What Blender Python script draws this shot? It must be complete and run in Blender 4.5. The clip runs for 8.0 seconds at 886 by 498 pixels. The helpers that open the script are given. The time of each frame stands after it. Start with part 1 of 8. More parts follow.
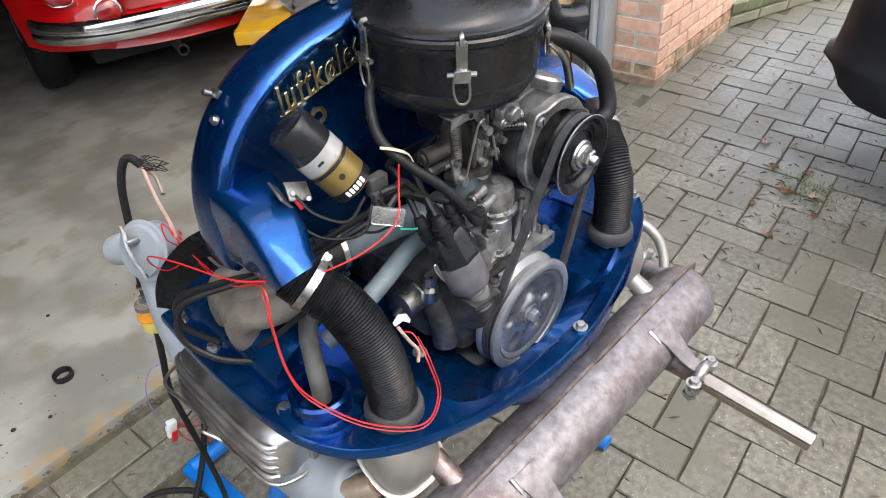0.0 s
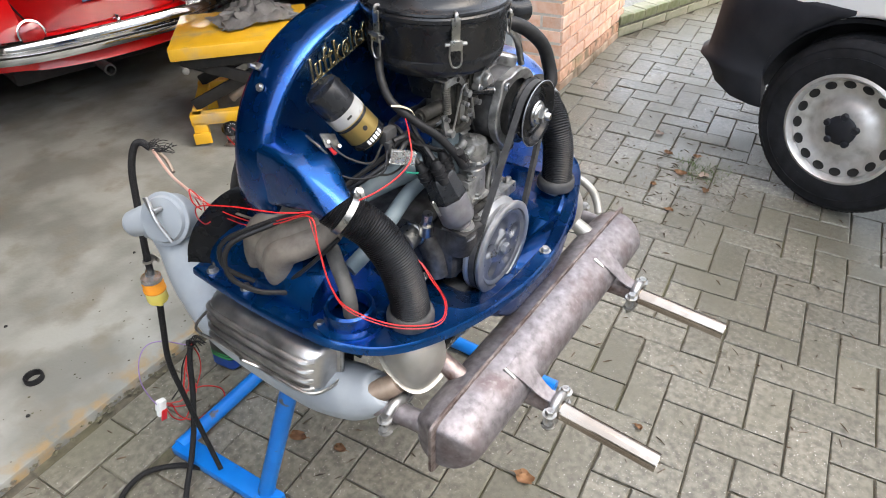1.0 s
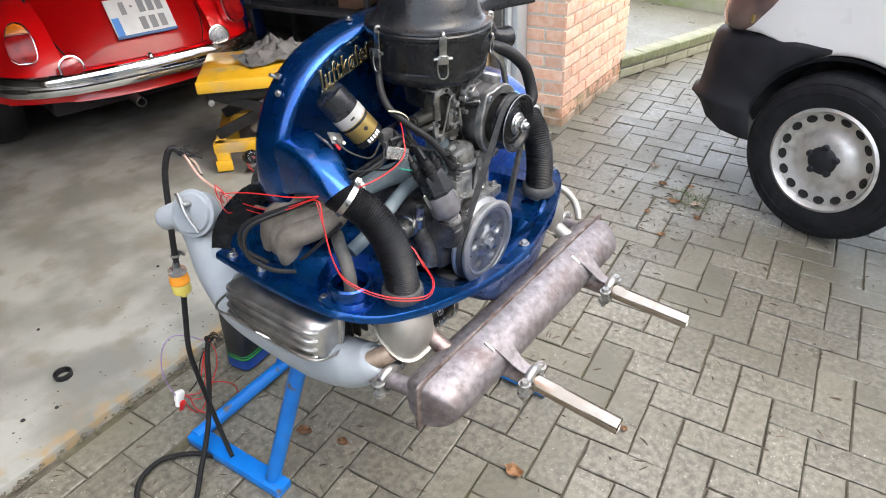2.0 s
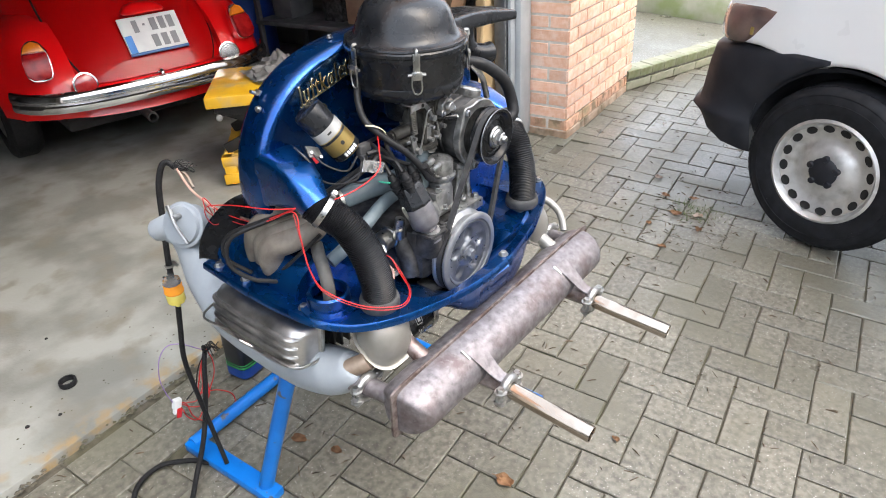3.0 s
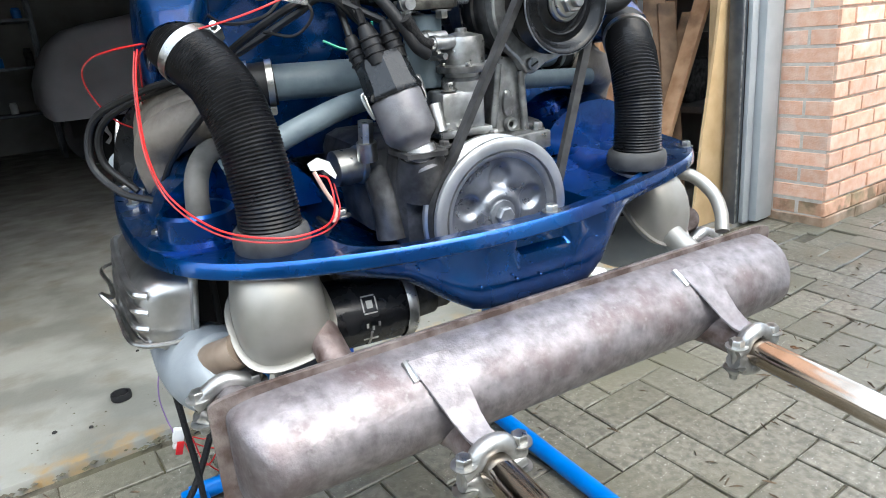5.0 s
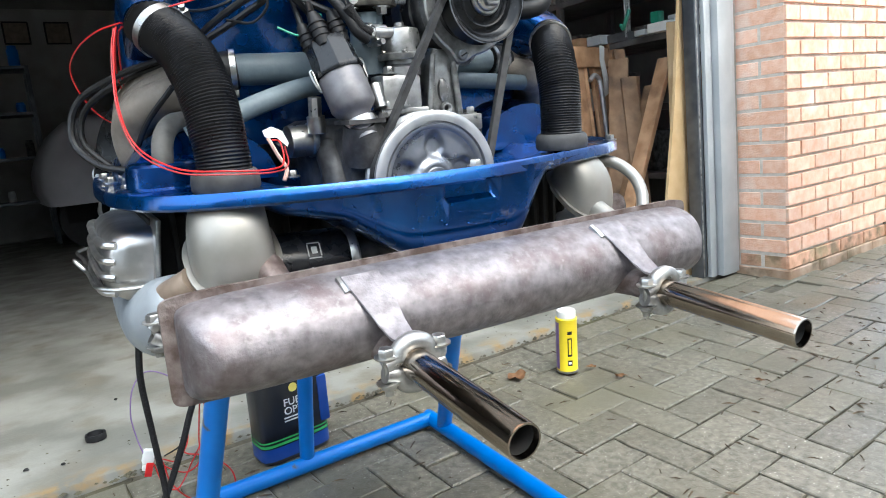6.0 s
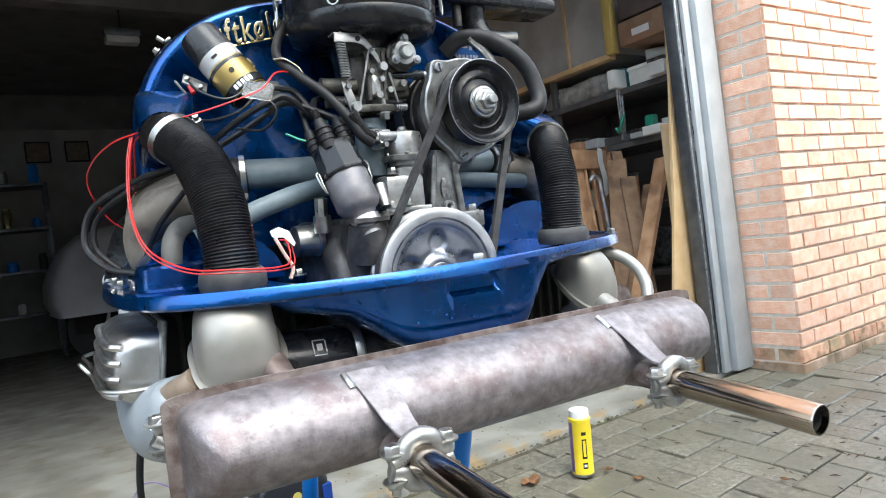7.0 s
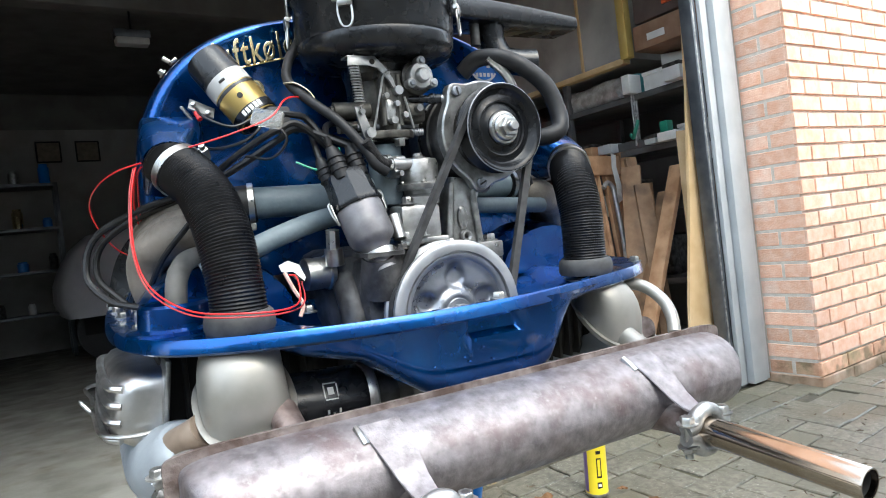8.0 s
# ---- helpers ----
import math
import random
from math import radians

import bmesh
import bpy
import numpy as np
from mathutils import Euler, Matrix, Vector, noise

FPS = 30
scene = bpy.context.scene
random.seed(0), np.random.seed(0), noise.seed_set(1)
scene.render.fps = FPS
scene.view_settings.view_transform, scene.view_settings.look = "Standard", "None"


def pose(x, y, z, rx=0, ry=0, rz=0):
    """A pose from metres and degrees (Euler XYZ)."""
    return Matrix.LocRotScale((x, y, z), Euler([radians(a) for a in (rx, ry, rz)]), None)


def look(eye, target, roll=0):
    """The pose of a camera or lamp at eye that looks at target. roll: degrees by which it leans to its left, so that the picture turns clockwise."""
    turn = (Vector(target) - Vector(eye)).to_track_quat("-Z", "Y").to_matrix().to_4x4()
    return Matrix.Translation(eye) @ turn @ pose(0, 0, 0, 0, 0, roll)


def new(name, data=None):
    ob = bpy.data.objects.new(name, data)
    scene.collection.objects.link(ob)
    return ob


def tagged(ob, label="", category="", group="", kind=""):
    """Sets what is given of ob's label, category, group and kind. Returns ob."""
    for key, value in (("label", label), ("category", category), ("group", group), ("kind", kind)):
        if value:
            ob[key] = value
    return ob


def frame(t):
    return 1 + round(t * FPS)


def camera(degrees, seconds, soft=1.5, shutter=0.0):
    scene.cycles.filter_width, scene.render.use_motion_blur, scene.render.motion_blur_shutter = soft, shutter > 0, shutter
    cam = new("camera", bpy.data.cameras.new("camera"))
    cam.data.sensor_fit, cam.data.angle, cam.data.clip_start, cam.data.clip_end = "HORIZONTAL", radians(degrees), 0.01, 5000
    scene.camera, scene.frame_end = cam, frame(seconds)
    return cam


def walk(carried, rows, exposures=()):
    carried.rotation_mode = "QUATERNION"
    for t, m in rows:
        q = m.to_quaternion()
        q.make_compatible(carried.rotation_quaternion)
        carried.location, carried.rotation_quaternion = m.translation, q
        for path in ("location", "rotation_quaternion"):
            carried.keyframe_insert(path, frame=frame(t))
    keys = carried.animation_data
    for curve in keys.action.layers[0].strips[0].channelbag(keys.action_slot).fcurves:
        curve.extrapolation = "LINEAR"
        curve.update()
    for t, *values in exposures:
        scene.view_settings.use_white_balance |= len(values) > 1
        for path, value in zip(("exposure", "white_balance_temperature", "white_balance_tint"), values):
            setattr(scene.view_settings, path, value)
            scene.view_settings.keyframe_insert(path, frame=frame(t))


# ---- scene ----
# The drive falls gently away from the garage: everything that stands on it is laid out level and tipped by SLOPE.
SLOPE = pose(0, 1.05, 0, 3.43) @ pose(0, -1.05, 0)
cam = camera(67.2, 8.0, soft=1.0)
PATH = [
    (0, (-0.553, -0.369, 1.398), (0.554, 0.709, 0.128), -1.7),
    (0.5, (-0.673, -0.4, 1.421), (0.581, 0.599, 0.225), 0.3),
    (1, (-0.81, -0.423, 1.43), (0.502, 0.469, 0.212), 0.6),
    (1.5, (-0.89, -0.525, 1.451), (0.457, 0.411, 0.306), 0.9),
    (1.7, (-0.931, -0.541, 1.44), (0.418, 0.414, 0.314), 0.7),
    (3, (-0.906, -0.632, 1.455), (0.426, 0.398, 0.375), -0.6),
    (3.5, (-0.841, -0.656, 1.398), (0.45, 0.464, 0.359), -1.7),
    (3.7, (-0.763, -0.637, 1.347), (0.478, 0.556, 0.329), -2.2),
    (4, (-0.609, -0.57, 1.255), (0.528, 0.78, 0.313), -2.1),
    (4.5, (-0.434, -0.531, 1.063), (0.55, 0.988, 0.211), -2.7),
    (5, (-0.392, -0.57, 0.964), (0.509, 1.068, 0.253), -3.5),
    (5.2, (-0.401, -0.617, 0.929), (0.491, 1.057, 0.295), -3.4),
    (6.3, (-0.407, -0.708, 0.825), (0.593, 0.99, 0.486), -4.4),
    (6.5, (-0.408, -0.709, 0.825), (0.595, 1.002, 0.574), -4.7),
    (7, (-0.407, -0.711, 0.824), (0.59, 1.018, 0.692), -5.4),
    (7.5, (-0.407, -0.706, 0.827), (0.589, 1.026, 0.721), -5.3),
    (8, (-0.391, -0.67, 0.865), (0.583, 1.071, 0.73), -5.1),
]
walk(cam, [(t, SLOPE @ look(eye, target, roll)) for t, eye, target, roll in PATH], [(0.0, 1.68, 6650, 9), (1.0, 1.87, 6650, 9), (3.0, 2.00, 6620, 9.0), (3.6, 2.00, 6520, 8.0), (4.6, 1.98, 6230, 4), (8.0, 2.02, 6230, 3)])

# ---- light ----
world = bpy.data.worlds.new("overcast_sky")
scene.world = world
world.use_nodes = True
wn = world.node_tree.nodes
sky = wn.new("ShaderNodeTexSky")
sky.sky_type = 'NISHITA'
sky.sun_disc = False
sky.sun_elevation = radians(47)
sky.sun_rotation = radians(168)
sky.air_density, sky.dust_density, sky.ozone_density = 1.0, 6.0, 1.0
grey = wn.new("ShaderNodeMix")
grey.data_type = 'RGBA'
grey.inputs[0].default_value = 0.62
grey.inputs[7].default_value = (7.3, 7.95, 9.1, 1)
world.node_tree.links.new(sky.outputs[0], grey.inputs[6])
world.node_tree.links.new(grey.outputs[2], wn["Background"].inputs[0])
wn["Background"].inputs[1].default_value = 0.15
sun = new("sun", bpy.data.lights.new("sun", 'SUN'))
sun.data.energy, sun.data.angle, sun.data.color = 0.5, radians(35), (1.0, 0.985, 0.96)
sun.matrix_world = look((-0.2, -3.4, 7.0), (0, 0, 0))


# ---- materials ----
def mat(name, a, b=None, rough=0.5, rough2=None, metal=0.0, scale=30.0, fine=None, bump=0.0, bump_scale=200.0, coat=0.0, spread=(0.35, 0.65),
        stain=None, stain_scale=6.0, stain_at=(0.52, 0.62), island=0.0, per_object=0.0, transmission=0.0, spec=0.5, detail=5.0, stain2=None, stain2_scale=3.0, stain2_at=(0.5, 0.65), stain2_near=None, in_world=False):
    """A surface with colours a and b mixed at one scale, stains at another, relief and uneven gloss."""
    m = bpy.data.materials.new(name)
    m.use_nodes = True
    t = m.node_tree
    n, l = t.nodes, t.links
    s = n["Principled BSDF"]
    co = n.new("ShaderNodeNewGeometry").outputs["Position"] if in_world else n.new("ShaderNodeTexCoord").outputs["Object"]
    b = b or a

    def noise_node(sc, det=5.0):
        x = n.new("ShaderNodeTexNoise")
        x.inputs["Scale"].default_value, x.inputs["Detail"].default_value = sc, det
        l.new(co, x.inputs["Vector"])
        return x.outputs[0]

    def ramp(src, lo, hi):
        r = n.new("ShaderNodeMapRange")
        r.inputs[1].default_value, r.inputs[2].default_value = lo, hi
        l.new(src, r.inputs[0])
        return r.outputs[0]

    def mix(fac, ca, cb):
        x = n.new("ShaderNodeMix")
        x.data_type = 'RGBA'
        l.new(fac, x.inputs[0])
        for sock, c in ((6, ca), (7, cb)):
            if isinstance(c, tuple):
                x.inputs[sock].default_value = (*c, 1)
            else:
                l.new(c, x.inputs[sock])
        return x.outputs[2]

    f = ramp(noise_node(scale, detail), *spread)
    col = mix(f, a, b)
    if stain:
        st = ramp(noise_node(stain_scale, 8.0), *stain_at)
        col = mix(st, col, stain)
    if stain2:
        mask = ramp(noise_node(stain2_scale, 6.0), *stain2_at)
        if stain2_near:
            sep = n.new("ShaderNodeSeparateXYZ")
            l.new(co, sep.inputs[0])
            band_mask = n.new("ShaderNodeMath")
            band_mask.operation = 'MULTIPLY'
            l.new(ramp(sep.outputs[1], stain2_near[1], stain2_near[0]), band_mask.inputs[0])
            l.new(mask, band_mask.inputs[1])
            mask = band_mask.outputs[0]
        col = mix(mask, col, stain2)
    if island or per_object:
        src = n.new("ShaderNodeNewGeometry").outputs["Random Per Island"] if island else n.new("ShaderNodeObjectInfo").outputs["Random"]
        r = n.new("ShaderNodeMapRange")
        k = island or per_object
        r.inputs[3].default_value, r.inputs[4].default_value = 1 - k, 1 + k
        l.new(src, r.inputs[0])
        x = n.new("ShaderNodeMix")
        x.data_type, x.blend_type = 'RGBA', 'MULTIPLY'
        x.inputs[0].default_value = 1
        l.new(col, x.inputs[6])
        l.new(r.outputs[0], x.inputs[7])
        col = x.outputs[2]
    l.new(col, s.inputs["Base Color"])
    if rough2 is not None:
        r = n.new("ShaderNodeMapRange")
        r.inputs[1].default_value, r.inputs[2].default_value = 0.3, 0.7
        r.inputs[3].default_value, r.inputs[4].default_value = rough, rough2
        l.new(noise_node(fine or scale * 1.7), r.inputs[0])
        l.new(r.outputs[0], s.inputs["Roughness"])
    else:
        s.inputs["Roughness"].default_value = rough
    s.inputs["Metallic"].default_value = metal
    s.inputs["Coat Weight"].default_value = coat
    s.inputs["Coat Roughness"].default_value = 0.06
    s.inputs["Specular IOR Level"].default_value = spec
    if transmission:
        s.inputs["Transmission Weight"].default_value = transmission
    if bump:
        bn = n.new("ShaderNodeBump")
        bn.inputs["Strength"].default_value, bn.inputs["Distance"].default_value = bump, 0.004
        l.new(noise_node(bump_scale, 3.0), bn.inputs["Height"])
        l.new(bn.outputs[0], s.inputs["Normal"])
    return m


BLUE = mat("blue_metallic_paint", (0.0005, 0.036, 0.175), (0.001, 0.072, 0.27), rough=0.2, rough2=0.34, metal=0.88, scale=14, coat=0.55, bump=0.16, bump_scale=75)
BLUE_STAND = mat("blue_enamel", (0.002, 0.140, 0.50), (0.003, 0.165, 0.57), rough=0.28, rough2=0.42, scale=20, spec=0.35, coat=0.15, stain=(0.09, 0.09, 0.10), stain_scale=18, stain_at=(0.66, 0.7))
BLACK = mat("satin_black_paint", (0.007, 0.0075, 0.009), (0.013, 0.014, 0.016), spec=0.36, rough=0.20, rough2=0.32, scale=25, bump=0.06, bump_scale=300)
RUBBER = mat("black_rubber", (0.007, 0.007, 0.008), (0.012, 0.012, 0.013), spec=0.28, rough=0.42, rough2=0.65, scale=60)
RUBBER_GREY = mat("worn_grey_rubber", (0.026, 0.026, 0.027), (0.052, 0.051, 0.050), rough=0.6, rough2=0.8, scale=60)
BELT = mat("worn_belt_rubber", (0.018, 0.018, 0.019), (0.040, 0.040, 0.041), rough=0.5, rough2=0.7, scale=80)
ELBOW = mat("dusty_grey_rubber_elbow", (0.050, 0.049, 0.047), (0.095, 0.093, 0.088), rough=0.6, rough2=0.75, scale=40, bump=0.15, bump_scale=160)
HOSE = mat("black_paper_hose", (0.004, 0.0042, 0.005), (0.009, 0.0092, 0.0105), rough=0.26, rough2=0.44, scale=50, bump=0.2, bump_scale=140, spec=0.2)
ALU = mat("cast_aluminium", (0.24, 0.24, 0.237), (0.46, 0.46, 0.452), rough=0.26, rough2=0.46, metal=0.85, scale=45, bump=0.07, bump_scale=600, stain=(0.10, 0.095, 0.09), stain_scale=30, stain_at=(0.56, 0.7))
DARK_ALU = mat("dirty_cast_metal", (0.028, 0.027, 0.027), (0.105, 0.103, 0.102), rough=0.42, rough2=0.68, metal=0.6, scale=38, bump=0.10, bump_scale=500, stain=(0.015, 0.014, 0.014), stain_scale=26, stain_at=(0.52, 0.68))
PULLEY = mat("scuffed_bright_steel", (0.28, 0.29, 0.305), (0.44, 0.445, 0.45), rough=0.34, rough2=0.48, metal=0.75, scale=24, stain=(0.30, 0.31, 0.34), stain_scale=22, stain_at=(0.55, 0.78))
DISC = mat("smudged_pulley_steel", (0.15, 0.16, 0.178), (0.29, 0.30, 0.32), rough=0.25, rough2=0.40, metal=0.75, scale=30, stain=(0.17, 0.18, 0.21), stain_scale=26, stain_at=(0.48, 0.70), stain2=(0.08, 0.08, 0.09), stain2_scale=38, stain2_at=(0.62, 0.74))
SMUDGE = mat("smudged_dark_steel", (0.13, 0.14, 0.16), (0.28, 0.29, 0.31), rough=0.35, rough2=0.5, metal=0.6, scale=60)
LILAC = mat("lilac_grey_casting", (0.112, 0.109, 0.115), (0.20, 0.196, 0.205), rough=0.42, rough2=0.6, metal=0.55, scale=40, bump=0.06, bump_scale=600, stain=(0.10, 0.095, 0.11), stain_scale=24, stain_at=(0.55, 0.75))
CARB = mat("grimy_pot_metal", (0.038, 0.036, 0.032), (0.100, 0.096, 0.086), rough=0.40, rough2=0.62, metal=0.65, scale=60, detail=8.0, bump=0.14, bump_scale=420, stain=(0.020, 0.019, 0.017), stain_scale=36, stain_at=(0.52, 0.66), stain2=(0.26, 0.25, 0.235), stain2_scale=50, stain2_at=(0.62, 0.74))
CAST_GREY = mat("grey_cast_aluminium", (0.17, 0.17, 0.168), (0.38, 0.38, 0.372), rough=0.27, rough2=0.46, metal=0.8, scale=60, detail=8.0, bump=0.10, bump_scale=500, stain=(0.13, 0.125, 0.12), stain_scale=34, stain_at=(0.56, 0.72))
GLOSS_BLACK = mat("semi_gloss_black_paint", (0.005, 0.0055, 0.0065), (0.009, 0.0095, 0.011), rough=0.16, rough2=0.28, scale=40, spec=0.22, bump=0.04, bump_scale=400, stain=(0.05, 0.05, 0.055), stain_scale=40, stain_at=(0.64, 0.74))
WINDING = mat("red_lacquered_winding", (0.20, 0.022, 0.018), (0.32, 0.05, 0.035), rough=0.35, rough2=0.5, scale=200)
ZINC = mat("zinc_plated_steel", (0.27, 0.27, 0.262), (0.48, 0.475, 0.455), rough=0.26, rough2=0.4, metal=1.0, scale=60)
CHROME = mat("chrome", (0.75, 0.75, 0.76), (0.85, 0.85, 0.86), rough=0.05, rough2=0.14, metal=1.0, scale=15)
PIPE = mat("heat_tinted_chrome_pipe", (0.285, 0.235, 0.19), (0.46, 0.415, 0.365), rough=0.07, rough2=0.18, metal=1.0, scale=16, stain=(0.20, 0.15, 0.11), stain_scale=8, stain_at=(0.42, 0.75))
STEEL = mat("polished_steel", (0.42, 0.415, 0.41), (0.60, 0.59, 0.58), rough=0.28, rough2=0.44, metal=1.0, scale=30, stain=(0.30, 0.28, 0.26), stain_scale=18, stain_at=(0.55, 0.8))
MUFFLER = mat("scaled_exhaust_steel", (0.150, 0.135, 0.141), (0.285, 0.264, 0.274), rough=0.44, rough2=0.64, fine=90, metal=0.8, scale=75, detail=12.0, bump=0.15, bump_scale=330, stain=(0.135, 0.098, 0.096), stain_scale=17, stain_at=(0.50, 0.78), spread=(0.30, 0.70), stain2=(0.25, 0.235, 0.235), stain2_scale=120, stain2_at=(0.56, 0.80))
RUST = mat("rusty_joint_steel", (0.075, 0.05, 0.042), (0.22, 0.185, 0.175), rough=0.5, rough2=0.75, metal=0.4, scale=45, bump=0.4, bump_scale=200)
COPPER_RUST = mat("heat_reddened_steel", (0.165, 0.118, 0.105), (0.34, 0.285, 0.27), rough=0.35, rough2=0.55, metal=0.7, scale=40, bump=0.25, bump_scale=180, stain=(0.10, 0.06, 0.05), stain_scale=30, stain_at=(0.55, 0.7))
HEATBOX = mat("pale_grey_blue_paint", (0.23, 0.255, 0.28), (0.30, 0.325, 0.345), rough=0.45, rough2=0.6, scale=12, bump=0.12, bump_scale=90, stain=(0.27, 0.22, 0.17), stain_scale=9, stain_at=(0.62, 0.8))
SILVER = mat("dull_silver_paint", (0.235, 0.226, 0.206), (0.315, 0.305, 0.28), rough=0.36, rough2=0.48, metal=0.55, scale=16, stain=(0.33, 0.3, 0.26), stain_scale=14, stain_at=(0.6, 0.8))
MANIFOLD = mat("dusty_cast_manifold", (0.115, 0.098, 0.080), (0.215, 0.188, 0.157), rough=0.6, rough2=0.75, metal=0.2, scale=24, bump=0.3, bump_scale=160, stain=(0.12, 0.10, 0.085), stain_scale=12, stain_at=(0.55, 0.75))
PIPE_BLUE = mat("blue_grey_painted_tube", (0.075, 0.105, 0.125), (0.125, 0.16, 0.18), rough=0.5, rough2=0.65, scale=30, bump=0.15, bump_scale=140)
COPPER = mat("copper_tube", (0.20, 0.145, 0.108), (0.32, 0.255, 0.20), rough=0.4, rough2=0.55, metal=0.5, scale=30, stain=(0.30, 0.27, 0.24), stain_scale=20, stain_at=(0.52, 0.7))
WIRE_RED = mat("red_wire_insulation", (0.50, 0.012, 0.014), (0.58, 0.02, 0.02), rough=0.35, scale=30)
WIRE_PALE = mat("pale_wire_insulation", (0.46, 0.27, 0.22), (0.54, 0.36, 0.30), rough=0.4, scale=30)
WIRE_DARKRED = mat("dark_red_wire_insulation", (0.20, 0.012, 0.014), (0.42, 0.03, 0.03), rough=0.4, scale=25)
WIRE_BLACK = mat("black_wire_insulation", (0.007, 0.007, 0.0075), (0.013, 0.013, 0.014), rough=0.35, rough2=0.5, scale=50, spec=0.3)
WIRE_GREEN = mat("green_wire_insulation", (0.01, 0.22, 0.15), (0.02, 0.28, 0.18), rough=0.4, scale=50)
WIRE_PURPLE = mat("purple_wire_insulation", (0.20, 0.12, 0.30), (0.26, 0.17, 0.36), rough=0.4, scale=50)
BRAIDED = mat("braided_black_sleeve", (0.006, 0.006, 0.006), (0.018, 0.017, 0.018), rough=0.6, rough2=0.8, scale=420, bump=0.5, bump_scale=500, spec=0.25)
GOLD = mat("gold_lacquer", (0.33, 0.235, 0.075), (0.40, 0.29, 0.10), rough=0.28, rough2=0.38, metal=0.7, scale=20)
BRASS = mat("polished_brass", (0.68, 0.56, 0.31), (0.80, 0.70, 0.46), rough=0.15, rough2=0.28, metal=1.0, scale=40)
WHITE_PLASTIC = mat("white_plastic", (0.66, 0.66, 0.64), (0.74, 0.74, 0.72), rough=0.4, scale=20)
PAPER = mat("white_label", (0.60, 0.60, 0.60), (0.68, 0.68, 0.67), rough=0.5, scale=15)
SILVER_LABEL = mat("dull_silver_label", (0.30, 0.30, 0.29), (0.42, 0.42, 0.41), rough=0.35, rough2=0.5, metal=0.3, scale=30, stain=(0.16, 0.155, 0.15), stain_scale=60, stain_at=(0.6, 0.72))
KRAFT = mat("pale_kraft_paper", (0.42, 0.38, 0.28), (0.52, 0.47, 0.36), rough=0.7, scale=60)
AMBER = mat("amber_plastic", (0.78, 0.26, 0.02), (0.85, 0.33, 0.03), rough=0.25, scale=20)
FUEL = mat("yellow_fuel_plastic", (0.72, 0.58, 0.10), (0.78, 0.66, 0.18), rough=0.2, scale=20)
CLEAR = mat("clear_plastic", (0.72, 0.72, 0.70), (0.80, 0.80, 0.78), rough=0.12, scale=20, transmission=0.88)
# Sooty bores, black parts, print; in holes, slots, gaps it stands for shade.
NEAR_BLACK = mat("flat_near_black", (0.006, 0.006, 0.006), (0.012, 0.011, 0.010), rough=0.8, scale=40)


# ---- shapes ----
def link(name, bm, material, parent=None, matrix=None, smooth=38):
    me = bpy.data.meshes.new(name)
    bmesh.ops.recalc_face_normals(bm, faces=bm.faces)
    bm.to_mesh(me)
    bm.free()
    if smooth:
        me.polygons.foreach_set("use_smooth", [True] * len(me.polygons))
        me.set_sharp_from_angle(angle=radians(smooth))
    me.materials.append(material)
    ob = new(name, me)
    if parent is not None:
        ob.parent = parent
    if matrix is not None:
        ob.matrix_basis = matrix
    return ob


def part(name, bm, material, parent, label="", smooth=38):
    """One mesh under a thing or under a part, in its parent's space."""
    ob = link(name, bm, material, parent, smooth=smooth)
    return tagged(ob, label) if label else ob


def thing(name, m, label, category, group="", kind=""):
    ob = new(name)
    ob.empty_display_size = 0.05
    ob.matrix_basis = m
    return tagged(ob, label, category, group, kind)


def solid(name, bm, material, m, label, category, group="", kind="", smooth=38):
    """A top-level thing of one mesh."""
    return tagged(link(name, bm, material, None, m, smooth), label, category, group, kind)


def add(bm, other, m=None):
    """Take the faces of another bmesh into bm."""
    if m is not None:
        bmesh.ops.transform(other, matrix=m, verts=other.verts)
    me = bpy.data.meshes.new("tmp")
    other.to_mesh(me)
    other.free()
    bm.from_mesh(me)
    bpy.data.meshes.remove(me)
    return bm


def joined(*bms):
    bm = bmesh.new()
    for o in bms:
        add(bm, o)
    return bm


def moved(bm, m):
    bmesh.ops.transform(bm, matrix=m, verts=bm.verts)
    return bm


def box(c, size, bevel=0.0, m=None, seg=2):
    bm = bmesh.new()
    bmesh.ops.create_cube(bm, size=1.0)
    bmesh.ops.scale(bm, vec=size, verts=bm.verts)
    if bevel:
        bmesh.ops.bevel(bm, geom=bm.edges[:], offset=bevel, segments=seg, profile=0.5, affect='EDGES')
    bmesh.ops.transform(bm, matrix=Matrix.Translation(c) @ (m or Matrix()), verts=bm.verts)
    return bm


def rings(rows, caps=True, closed=True):
    """A skin over rows of points, each row with as many points."""
    bm = bmesh.new()
    vs = [[bm.verts.new(p) for p in row] for row in rows]
    k = len(vs[0])
    for a, b in zip(vs, vs[1:]):
        for i in range(k if closed else k - 1):
            j = (i + 1) % k
            bm.faces.new((a[i], a[j], b[j], b[i]))
    if caps:
        bm.faces.new(vs[0][::-1])
        bm.faces.new(vs[-1])
    return bm


def smooth_line(points, steps=8):
    """A Catmull-Rom line through points."""
    p = [Vector(q) for q in points]
    if len(p) < 3:
        return p
    p = [2 * p[0] - p[1], *p, 2 * p[-1] - p[-2]]
    out = []
    for a, b, c, d in zip(p, p[1:], p[2:], p[3:]):
        for i in range(steps):
            t = i / steps
            out.append(0.5 * (2 * b + (c - a) * t + (2 * a - 5 * b + 4 * c - d) * t * t + (3 * b - a - 3 * c + d) * t ** 3))
    out.append(p[-2])
    return out


